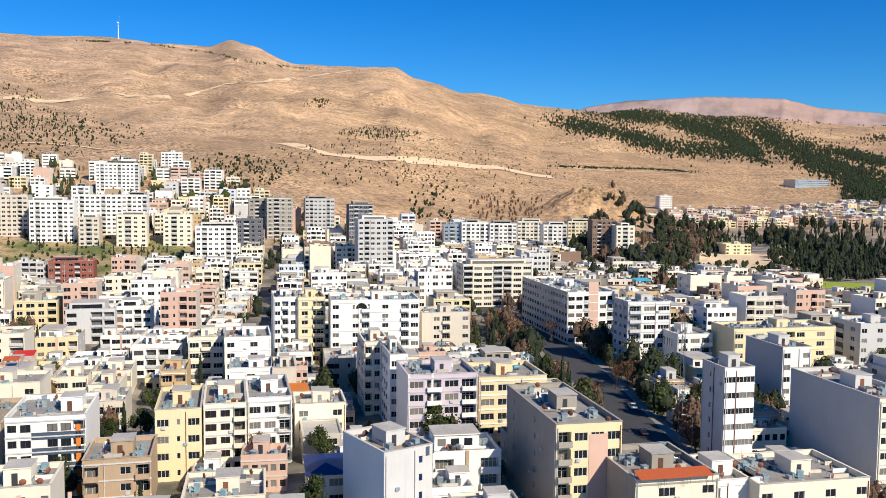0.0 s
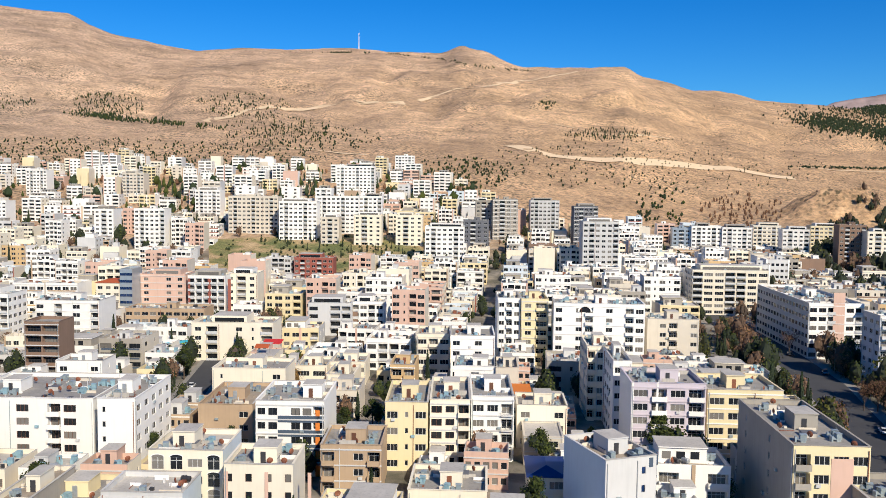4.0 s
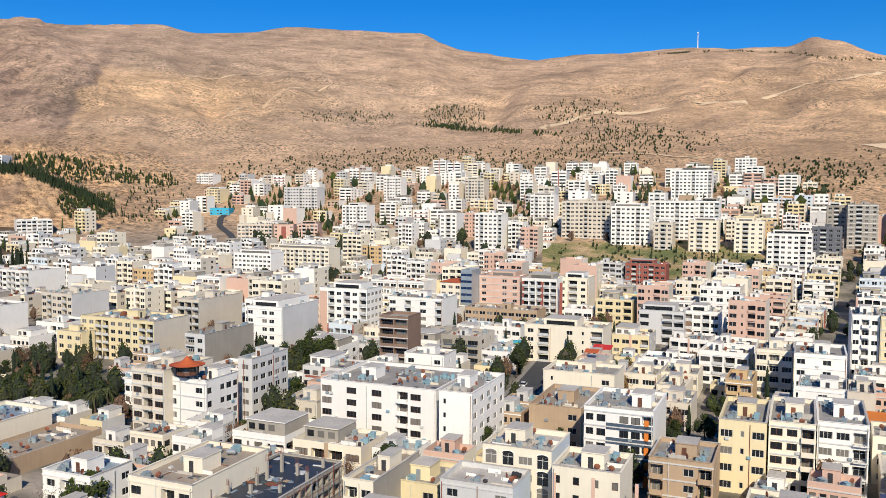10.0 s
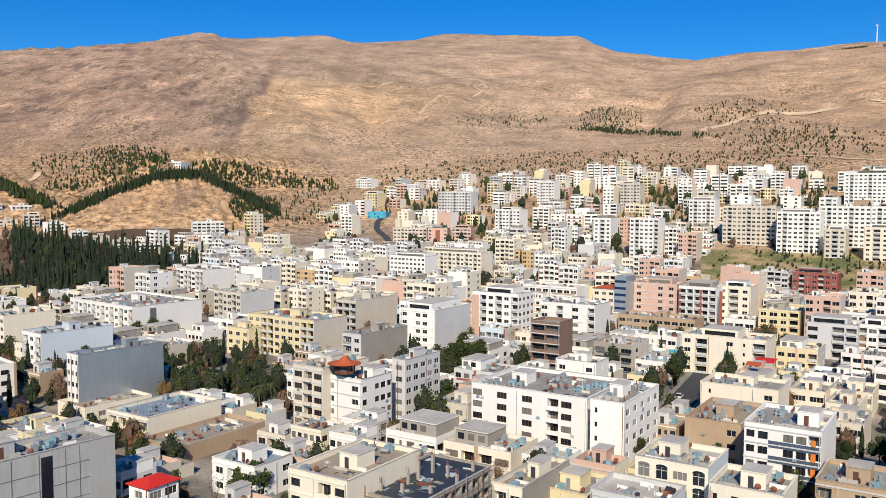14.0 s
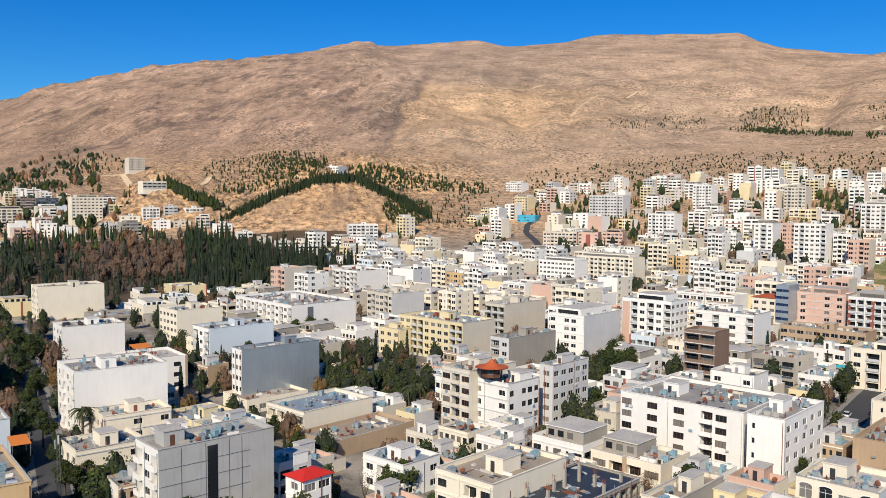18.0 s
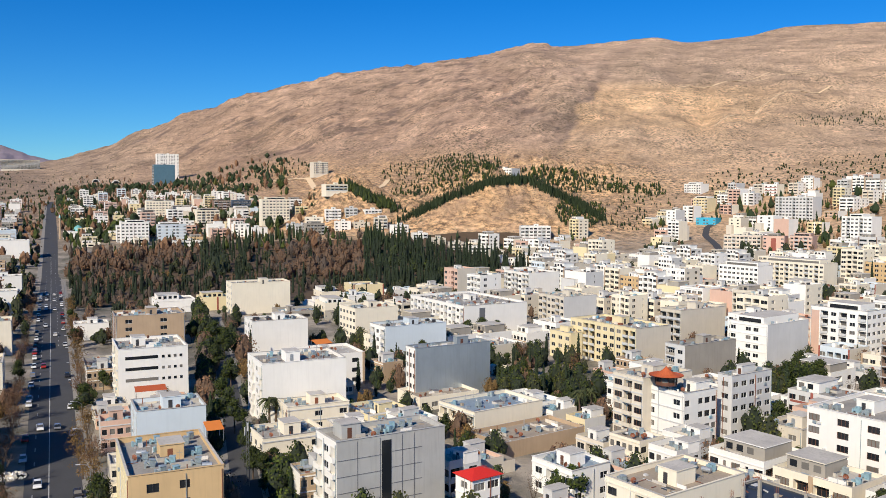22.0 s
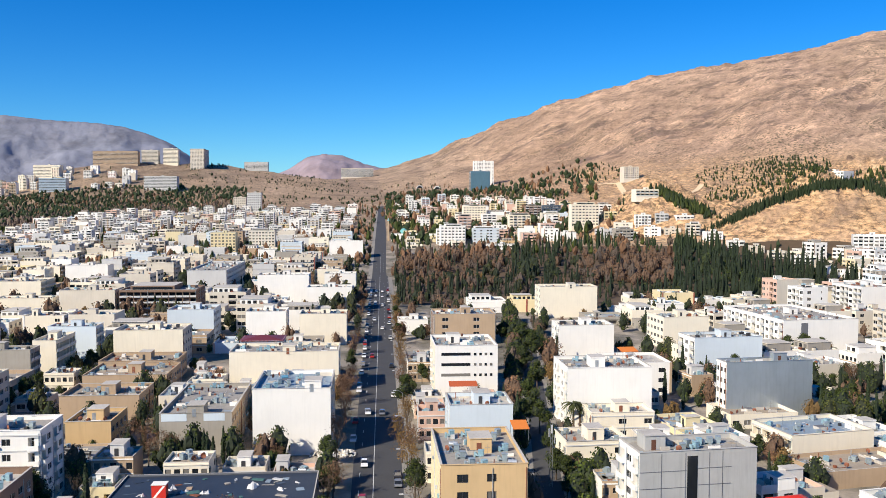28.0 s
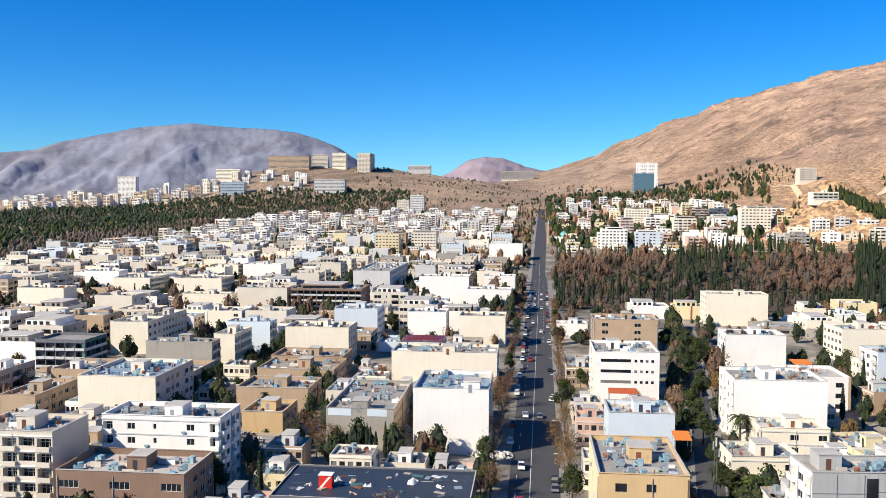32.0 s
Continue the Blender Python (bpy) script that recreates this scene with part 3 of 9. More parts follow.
# ---- roof things ----
COOLERMAT = flat("galvanised_sheet", (0.40, 0.47, 0.49), 0.45, 0.35)
COOLERBLUE = flat("pale_blue_sheet", (0.33, 0.50, 0.56), 0.5, 0.2)
RUST = flat("rusty_dish", (0.26, 0.09, 0.045), 0.7, 0.1)
TANKM = flat("tank_metal", (0.50, 0.53, 0.55), 0.35, 0.5)
TANKBLUE = flat("blue_plastic_tank", (0.10, 0.28, 0.42), 0.5)
DARKTANK = flat("black_plastic_tank", (0.04, 0.04, 0.045), 0.5)


def cooler_build(mat):
    """An evaporative cooler: one louvred sheet-metal body on a narrow foot, with a duct stub on one side."""
    b = Build()
    rings = [(0.40, 0.0), (0.40, 0.35), (0.5, 0.36)]
    for k in range(5):
        z = 0.46 + k * 0.17
        rings += [(0.5, z), (0.455, z + 0.02), (0.5, z + 0.12)]
    rings += [(0.5, 1.32), (0.55, 1.33), (0.55, 1.39), (0.1, 1.46)]
    for r, z in rings:
        b.v += [(-r, -r, z), (r, -r, z), (r, r, z), (-r, r, z)]
    s = b.slot(mat)
    for j in range(len(rings) - 1):
        for k in range(4):
            if (j, k) == (2, 3):
                continue
            b.f.append((4 * j + k, 4 * j + (k + 1) % 4, 4 * j + 4 + (k + 1) % 4, 4 * j + 4 + k))
            b.m.append(s)
    b.f.append(tuple(4 * len(rings) - 4 + k for k in range(4)))
    b.m.append(s)
    # the duct leaves through the open side and turns down
    i = len(b.v)
    b.v += [(-1.0, 0.34, 0.40), (-1.0, -0.34, 0.40), (-1.0, -0.34, 0.95), (-1.0, 0.34, 0.95), (-1.3, 0.34, 0.0), (-1.3, -0.34, 0.0), (-1.3, -0.34, 0.9), (-1.3, 0.34, 0.9), (-1.0, 0.34, 0.0), (-1.0, -0.34, 0.0)]
    near_side = (11, 8, 12, 15)
    for k in range(4):
        b.f.append((near_side[k], i + k, i + (k + 1) % 4, near_side[(k + 1) % 4]))
        b.m.append(s)
    for f in ((4, 5, 6, 7), (7, 6, 2, 3), (6, 5, 9, 1), (6, 1, 2, 2), (4, 7, 0, 8), (7, 3, 0, 0), (1, 9, 8, 0)):
        b.f.append(tuple(i + q for q in dict.fromkeys(f)))
        b.m.append(s)
    return b


def dish_build():
    b = Build()
    n = 12
    prev = None
    for rr, dd in ((0.0, 0.16), (0.3, 0.12), (0.55, 0.0)):
        cur = [(rr * math.cos(2 * math.pi * i / n), dd, 1.0 + rr * math.sin(2 * math.pi * i / n) * 0.95 + dd * 0.4) for i in range(n)]
        if prev:
            for i in range(n):
                j = (i + 1) % n
                b.face([prev[i], prev[j], cur[j], cur[i]], RUST)
        prev = cur
    b.tube((0, 0.15, 0), (0, 0.2, 1.0), 0.035, 0.035, RAIL, 6)
    b.tube((0, 0.12, 0.62), (0, -0.45, 1.0), 0.015, 0.015, RAIL, 4)
    b.box(-0.05, -0.5, 0.95, 0.05, -0.4, 1.06, RAIL)
    return b


def tank_build(mat):
    b = Build()
    b.tube((-0.8, 0, 0.75), (0.8, 0, 0.75), 0.45, 0.45, mat, 14)
    b.tube((-0.88, 0, 0.75), (-0.8, 0, 0.75), 0.3, 0.45, mat, 14)
    b.tube((0.8, 0, 0.75), (0.88, 0, 0.75), 0.45, 0.3, mat, 14)
    for x in (-0.55, 0.55):
        b.box(x - 0.04, -0.4, 0, x + 0.04, 0.4, 0.4, RAIL)
    b.tube((0, 0, 1.18), (0, 0, 1.3), 0.14, 0.14, mat, 8)
    return b


ROOFKIT = {"cooler": cooler_build(COOLERMAT), "bluecooler": cooler_build(COOLERBLUE), "dish": dish_build(), "tank": tank_build(TANKM), "bluetank": tank_build(TANKBLUE), "darktank": tank_build(DARKTANK)}
ROOFMESH = {k: v.mesh({"cooler": "air_cooler", "bluecooler": "air_cooler", "dish": "satellite_dish"}.get(k, "water_tank")) for k, v in ROOFKIT.items()}
ROOFNAME = {"cooler": "air_cooler", "bluecooler": "air_cooler", "dish": "satellite_dish", "tank": "water_tank", "bluetank": "water_tank", "darktank": "water_tank"}


def stair_room(b, x, y, w, d, z, h, mat, door=True):
    b.box(x, y, z, x + w, y + d, z + h, mat, bottom=False)
    b.box(x - 0.15, y - 0.15, z + h, x + w + 0.15, y + d + 0.15, z + h + 0.18, mat, ROOFPALE)
    if door:
        b.box(x + w * 0.3, y - 0.03, z, x + w * 0.3 + 0.9, y - 0.001, z + 2.0, FRAMED)


def clutter(b, w, d, h, rnd):
    """Small odds and ends on a flat roof: pipes, crates, low walls, vents, a light well with a painted dark top."""
    for _ in range(int(8 + w * d / 13)):
        x, y = rnd.uniform(0.5, w - 1.5), rnd.uniform(0.5, d - 1.5)
        q = rnd.random()
        mat = rnd.choice((COOLERMAT, RUST, ROOFTAN, BEIGE, DARKTANK, FRAMEW, TANKM, PALEGREY))
        if q < 0.3:
            s = rnd.uniform(0.3, 0.8)
            b.box(x, y, h, x + s, y + s * rnd.uniform(0.6, 1.6), h + rnd.uniform(0.2, 0.8), mat, bottom=False)
        elif q < 0.5:
            l = rnd.uniform(1.0, 3.5)
            e = (min(x + l, w - 0.4), y, h + 0.12) if rnd.random() < 0.5 else (x, min(y + l, d - 0.4), h + 0.12)
            b.tube((x, y, h + 0.12), e, 0.06, 0.06, rnd.choice((FRAMEW, RUST, TANKM)), 5)
        elif q < 0.65:
            b.tube((x, y, h), (x, y, h + rnd.uniform(0.6, 1.4)), 0.09, 0.09, rnd.choice((TANKM, FRAMEW, RUST)), 6)
        elif q < 0.75:
            b.tube((x, y, h), (x, y, h + rnd.uniform(1.5, 3.0)), 0.025, 0.02, RAIL, 4)
            b.box(x - 0.5, y - 0.02, h + 1.4, x + 0.5, y + 0.02, h + 1.45, RAIL)
        elif q < 0.88:
            l = rnd.uniform(1.5, 4.0)
            b.box(x, y, h, min(x + l, w - 0.3), y + 0.15, h + rnd.uniform(0.4, 1.1), rnd.choice((ROOFPALE, BEIGE, WHITE)), bottom=False)
        else:
            b.box(x, y, h, min(x + rnd.uniform(1, 2.2), w - 0.3), min(y + rnd.uniform(1, 2), d - 0.3), h + 0.03, rnd.choice((ROOFTAN, DARKTARP, ROOFBLUE)), bottom=False)
    if w > 9 and d > 11:
        # the well is a solid block; its dark depth is painted on the top
        x, y = rnd.uniform(0.3, 0.6) * w, rnd.uniform(0.25, 0.7) * d
        b.box(x, y, h, x + 2.2, y + 2.6, h + 0.7, ROOFPALE, DARKGREY, bottom=False)


def shell(w, d, n, mat, fronts, fl=3.1, parapet=0.9, style="white", z0=0.0, roofmat=None, sides=None, styles=None, glaze=None):
    """Walls with recesses, and the roof; returns wall Build, roof Build, list of openings."""
    wall, wins = Build(), []
    for name, m in side_frames(w, d).items():
        wd = w if name in ("front", "back") else d
        sm = (sides or {}).get(name, mat)
        facade(wall, wins, m, wd, n, fl, z0, parapet, fronts.get(name, ""), sm, (styles or {}).get(name, style), glaze=glaze)
    h, t = z0 + n * fl, 0.22
    rb = Build()
    rb.face([(t, t, h), (w - t, t, h), (w - t, d - t, h), (t, d - t, h)], roofmat or ROOF)
    for x0, y0, x1, y1 in ((0, 0, w, t), (0, d - t, w, d), (0, t, t, d - t), (w - t, t, w, d - t)):
        rb.box(x0, y0, h + parapet - 0.001, x1, y1, h + parapet + 0.05, mat, ROOFPALE if parapet < 1.5 else mat)
    for a, b_ in (((t, t), (w - t, t)), ((w - t, t), (w - t, d - t)), ((w - t, d - t), (t, d - t)), ((t, d - t), (t, t))):
        rb.face([(*b_, h), (*a, h), (*a, h + parapet), (*b_, h + parapet)], mat)
    # footing below the lowest floor, for sloping ground
    wall.box(0.02, 0.02, z0 - 6, w - 0.02, d - 0.02, z0 + 0.01, mat, bottom=False)
    return wall, rb, wins


def window_into(target, c, a, b_, lo, hi, dp, m, style):
    """Adds the glazing of one opening to a Build (far buildings)."""
    fm = {"white": FRAMEW, "brown": FRAMEB, "dark": FRAMED, "blue": FRAMED}[style]
    gm = GLASSBLUE if style == "blue" else GLASS
    if c in "bo":
        b = Build()
        b.face([(a + 0.15, dp - 0.03, lo), (b_ - 0.15, dp - 0.03, lo), (b_ - 0.15, dp - 0.03, lo + 2.1), (a + 0.15, dp - 0.03, lo + 2.1)], gm)
        b.box(a, -0.35, lo - 0.12, b_, 0.02, lo + 0.0, FRAMEW)
        b.box(a, -0.35, lo, b_, -0.27, lo + 0.85, FRAMEW)
        target.add(b, m)
        return
    b = Build()
    v = dp - 0.06
    b.face([(a + 0.05, v, lo + 0.05), (b_ - 0.05, v, lo + 0.05), (b_ - 0.05, v, hi - 0.05), (a + 0.05, v, hi - 0.05)], gm)
    k = max(1, round((b_ - a) / 1.1))
    for i in range(k + 1):
        x = a + (b_ - a) * i / k
        b.box(max(a, x - 0.04), v - 0.05, lo, min(b_, x + 0.04), v + 0.01, hi, fm, bottom=False)
    b.box(a, v - 0.05, lo, b_, v + 0.01, lo + 0.07, fm, bottom=False)
    target.add(b, m)


BALC = {}


def balcony_mesh(w, mat, rail):
    key = (round(w, 1), mat.name, rail)
    if key not in BALC:
        b = Build()
        w = key[0]
        b.box(0, -0.7, -0.15, w, 0.0, 0.0, mat)
        if rail:
            b.box(0, -0.7, 0.9, w, -0.66, 0.95, RAIL)
            for i in range(int(w / 0.22) + 1):
                x = min(w - 0.03, i * 0.22)
                b.box(x, -0.69, 0, x + 0.03, -0.67, 0.9, RAIL, bottom=False)
        else:
            b.box(0, -0.7, 0, w, -0.6, 0.9, mat)
            b.box(0, -0.6, 0, 0.1, 0, 0.9, mat)
            b.box(w - 0.1, -0.6, 0, w, 0, 0.9, mat)
        BALC[key] = b.mesh("balcony")
    return BALC[key]


def trim(root, w, d, n, fl, base, parapet, mat, front, right, left, balc, rnd, near):
    """Coping round the parapet, floor bands on some fronts, downpipes and split coolers on the walls."""
    h = base + n * fl
    cb = Build()
    z0, z1, o = h + parapet + 0.052, h + parapet + 0.13, 0.12
    for x0, y0, x1, y1 in ((-o, -o, w + o, 0.3), (-o, d - 0.3, w + o, d + o), (-o, 0.3, 0.3, d - 0.3), (w - 0.3, 0.3, w + o, d - 0.3)):
        cb.box(x0, y0, z0, x1, y1, z1, rnd.choice((mat, ROOFPALE)))
    put("coping", cb, root)
    if front.replace(".", "") and rnd.random() < 0.5:
        bm_ = rnd.choice((mat, balc or WHITE, PALEGREY))
        bb = Build()
        bb.box(-0.08, -0.13, -0.16, w + 0.08, -0.004, 0.1, bm_)
        me = bb.mesh("floor_band")
        for k in range(1, n + 1):
            put("floor_band", me, root, pose(0, 0, base + k * fl))
    fb = Build()
    for m, wd, openings in ((pose(0, 0, 0), w, front), (pose(w, 0, 0, 0, 0, 90), d, right), (pose(0, d, 0, 0, 0, -90), d, left)):
        if not openings.replace(".", ""):
            continue
        for u in (0.25, wd - 0.35, wd * rnd.uniform(0.3, 0.7)):
            if rnd.random() < 0.6:
                pb = Build()
                pb.box(u, -0.16, base, u + 0.11, -0.04, h + 0.3, rnd.choice((TANKM, RUST, FRAMEW, COOLERMAT)))
                fb.add(pb, m)
        for k in range(n):
            for _ in range(int(wd / 7)):
                if rnd.random() < 0.3 and near:
                    pb = Build()
                    u = rnd.uniform(0.6, wd - 1.6)
                    z = base + k * fl + 0.35
                    pb.box(u, -0.34, z, u + 0.8, -0.03, z + 0.5, rnd.choice((FRAMEW, COOLERMAT, COOLERBLUE)))
                    fb.add(pb, m)
    if fb.f:
        tagged(put("pipework", fb, root), kind="stuff")


def bays(pattern, width):
    """Repeats a short pattern of openings until the bays have the width of a room."""
    if not pattern.replace(".", "") or width / len(pattern) < 5.2:
        return pattern
    return "".join(pattern[i % len(pattern)] for i in range(round(width / 3.5)))


def building(x, y, rot, w, d, n, mat, front="", right="", left="", back="", fl=3.1, parapet=0.9, style="white", roofmat=None, label="", sides=None, styles=None,
             stair=(0.55, 0.5), kit="ccdd", rail=False, accents=(), z=None, near=True, base=0.0, group="", name="apartment_building", balc=None, cap=None, bare=False):
    """A flat-roofed block; (x, y) is its front left corner, rot the direction of its front, near ones get each window as a part."""
    claim(x, y, rot, w, d)
    far_off = math.hypot(x, y)
    near = near and far_off < 300
    front, back, left, right = bays(front, w), bays(back, w), bays(left, d), bays(right, d)
    gz = land(x, y) if z is None else z
    ra = math.radians(rot)
    ends = [(x + p * math.cos(ra) - q * math.sin(ra), y + p * math.sin(ra) + q * math.cos(ra)) for p in (0, w) for q in (0, d)]
    seen = [math.degrees(math.atan2(-px, py)) for px, py in ends]
    SIGHT.append((min(seen), max(seen), min(math.hypot(*p) for p in ends), gz + base + n * fl * 0.4))
    wall, roof, wins = shell(w, d, n, mat, dict(front=front, right=right, left=left, back=back), fl, parapet, style, base, roofmat, sides, styles)
    root = new(name, None)
    root.matrix_basis = pose(x, y, gz, 0, 0, rot)
    tagged(root, label or "flat-roofed apartment building with rows of windows", "building", group)
    put("wall", wall, root)
    h = base + n * fl
    rnd = random.Random(int(abs(x * 13 + y * 7)))
    if stair:
        sb = Build()
        sw, sd = min(4.0, w * 0.4), min(5.0, d * 0.4)
        stair_room(sb, stair[0] * (w - sw) + (0.01 if stair[0] else -0.03), stair[1] * (d - sd) if stair[1] else -0.03, sw, sd, h, 2.7, (sides or {}).get("front", mat) if not stair[1] else mat, not near)
        room = put("stair_room", sb, root)
        if near:
            db = Build()
            db.box(0, -0.05, 0, 0.9, -0.004, 2.0, rnd.choice((FRAMED, FRAMEB, RUST, TANKM)))
            put("door", db, room, pose(stair[0] * (w - sw) + sw * 0.3, stair[1] * (d - sd) if stair[1] else -0.03, h))
    kinds = {"c": "cooler", "b": "bluecooler", "d": "dish", "t": "tank", "T": "bluetank", "k": "darktank"}
    spots = []
    if kit and not near and n > 3 and front.replace(".", ""):
        if w > 14:
            for u in rnd.sample([1.2, w * 0.36, w * 0.64, w - 4.8], 2):
                bay_mat = rnd.choice((mat, WHITE, WHITE, PALEGREY, BEIGE, TAN, PALEBLUE))
                wall.box(u, -1.0, base + 2.8, u + 3.5, -0.01, h + 0.4, bay_mat)
                for k in range(1, n):
                    wall.box(u + 0.5, -1.05, base + k * fl + 0.9, u + 3.0, -1.003, base + k * fl + 2.35, GLASS, bottom=False)
        if rnd.random() < 0.65:
            x0, x1 = sorted((rnd.uniform(0.05, 0.3) * w, rnd.uniform(0.6, 0.95) * w))
            roof.box(x0, 2.2, h, x1, d - 1.5, h + 2.9, rnd.choice((mat, WHITE, GREY)), ROOFPALE, bottom=False)
            roof.box(x0 + 1, 2.16, h + 0.8, x1 - 1, 2.197, h + 2.2, GLASS, bottom=False)
    if kit and not near:
        if far_off < 420:
            clutter(roof, w, d, h, rnd)
        for _ in range(int(4 + w * d / 30)):
            kx, ky, ks = rnd.uniform(1, w - 2.4), rnd.uniform(1, d - 2.4), rnd.uniform(0.4, 1.4)
            roof.box(kx, ky, h, kx + ks, ky + ks * rnd.uniform(0.7, 1.6), h + ks * rnd.uniform(0.4, 1.1), rnd.choice((COOLERMAT, COOLERBLUE, RUST, DARKTANK, WHITE, BEIGE)), bottom=False)
    if n > 1 and (kit or near):
        trim(root, w, d, n, fl, base, parapet, mat, front, right, left, balc, rnd, near)
    if bare:
        # sheets, boards and planks strewn over an unfinished slab
        db = Build()
        for _ in range(46):
            q, sw_ = Build(), rnd.uniform(0.4, 2.6)
            q.box(0, 0, 0, sw_, rnd.choice((0.25, 0.3, 0.9, 1.6)), rnd.uniform(0.03, 0.22), rnd.choice((DARKTARP, SLATE, RUST, GREY, NETTING, ROOFBLUE, TAN, DARKGREY, FRAMEW)))
            db.add(q, pose(rnd.uniform(1, w - 3), rnd.uniform(1, d - 2.5), h + 0.01, 0, 0, rnd.uniform(-40, 40)))
        tagged(put("building_rubble", db, root), kind="stuff")
    if near and not bare and (kit or roofmat == DARKTARP):
        cb = Build()
        clutter(cb, w, d, h, rnd)
        tagged(put("roof_clutter", cb, root), kind="stuff")
        kit = kit + "".join(rnd.choice("ccbdd") for _ in range(int(w * d / 60)))
    for c in kit:
        for _ in range(20):
            kx, ky = rnd.uniform(1.5, w - 1.5), rnd.uniform(1.2, d - 1.2)
            if stair and stair[0] * (w - sw) - 1.6 < kx < stair[0] * (w - sw) + sw + 1.6 and stair[1] * (d - sd) - 1.4 < ky < stair[1] * (d - sd) + sd + 1.2:
                continue
            if all((kx - a) ** 2 + (ky - b_) ** 2 > 3.2 for a, b_ in spots):
                spots.append((kx, ky))
                k = kinds[c]
                if near:
                    put(ROOFNAME[k], ROOFMESH[k], root, pose(kx, ky, h, 0, 0, rnd.uniform(-25, 25) + (0 if k != "dish" else rnd.uniform(100, 260))))
                else:
                    roof.add(ROOFKIT[k], pose(kx, ky, h, 0, 0, rnd.uniform(0, 360)))
                break
    put("roof", roof, root)
    if near:
        for c, a, b_, lo, hi, dp, m, st in wins:
            if c in "bo":
                put("balcony_door", window_mesh(b_ - a - 0.4, 2.1, st), root, m @ pose(a + 0.2, dp - 0.08, lo))
                if c == "b":
                    put("balcony", balcony_mesh(b_ - a, balc or mat, rail), root, m @ pose(a, 0.0, lo))
                else:
                    put("railing", balcony_mesh(b_ - a, balc or mat, rail), root, m @ pose(a, 0.72, lo))
            else:
                put("window", window_mesh(b_ - a, hi - lo, st), root, m @ pose(a, dp - 0.07, lo))
            if c == "a":
                rr, xc = (b_ - a) / 2, (a + b_) / 2
                pts = [(rr * math.cos(0.3142 * k), rr * 0.42 * math.sin(0.3142 * k)) for k in range(11)]
                g, s_ = Build(), Build()
                g.face([(p, -0.012, q) for p, q in pts], GLASS)
                for (p0, q0), (p1, q1) in zip(pts, pts[1:]):
                    s_.face([(p0, -0.05, q0), (p0 * 1.18, -0.05, q0 * 1.3 + 0.03), (p1 * 1.18, -0.05, q1 * 1.3 + 0.03), (p1, -0.05, q1)], WHITE)
                put("arch_pane", g, root, m @ pose(xc, 0, hi - 0.02))
                put("arch_moulding", s_, root, m @ pose(xc, 0, hi - 0.02))
    else:
        wb = Build()
        for o in wins:
            window_into(wb, *o)
        if wb.f:
            tagged(put("glazing", wb, root), kind="stuff")
    if cap:
        hb = Build()
        o, rise, zz = 0.45, 1.1, h + parapet + 0.06
        q = [(-o, -o, zz), (w + o, -o, zz), (w + o, d + o, zz), (-o, d + o, zz)]
        ins = min(w, d) * 0.5
        t = [(ins, ins, zz + rise), (w - ins + 0.01, ins, zz + rise), (w - ins + 0.01, d - ins + 0.01, zz + rise), (ins, d - ins + 0.01, zz + rise)]
        for i in range(4):
            j = (i + 1) % 4
            hb.face([q[i], q[j], t[j], t[i]], cap)
            hb.face([(q[i][0], q[i][1], zz - 0.12), (q[j][0], q[j][1], zz - 0.12), q[j], q[i]], cap)
        hb.face(t, cap)
        hb.face([(p[0], p[1], zz - 0.12) for p in q[::-1]], cap)
        put("sheet_roof", hb, root)
    for face_, u0, u1, z0, z1, am in accents:
        m = side_frames(w, d)[face_]
        ab = Build()
        ab.box(u0, -0.06, z0, u1, -0.002, z1, am)
        put("cladding_panel", ab, root, m)
    return root


def arch_gable(root, u, z, r):
    """A round-headed window with a proud moulding high on a front."""
    pane, ring = Build(), Build()
    pts = [(math.cos(0.3142 * k), math.sin(0.3142 * k)) for k in range(11)]
    pane.face([(u + r * 0.72 * p, -0.02, z - 0.9 + r * 0.72 * q) for p, q in pts], GLASS)
    for (p0, q0), (p1, q1) in zip(pts, pts[1:]):
        inner = [(u + r * 0.78 * p, z - 0.9 + r * 0.78 * q) for p, q in ((p0, q0), (p1, q1))]
        outer = [(u + r * p, z - 0.9 + r * q) for p, q in ((p0, q0), (p1, q1))]
        ring.face([(*inner[0][:1], -0.3, inner[0][1]), (*inner[1][:1], -0.3, inner[1][1]), (*outer[1][:1], -0.3, outer[1][1]), (*outer[0][:1], -0.3, outer[0][1])], WHITE)
        ring.face([(outer[0][0], -0.3, outer[0][1]), (outer[1][0], -0.3, outer[1][1]), (outer[1][0], -0.004, outer[1][1]), (outer[0][0], -0.004, outer[0][1])], WHITE)
        ring.face([(inner[1][0], -0.3, inner[1][1]), (inner[0][0], -0.3, inner[0][1]), (inner[0][0], -0.004, inner[0][1]), (inner[1][0], -0.004, inner[1][1])], WHITE)
    put("arch_pane", pane, root)
    put("arch_moulding", ring, root)


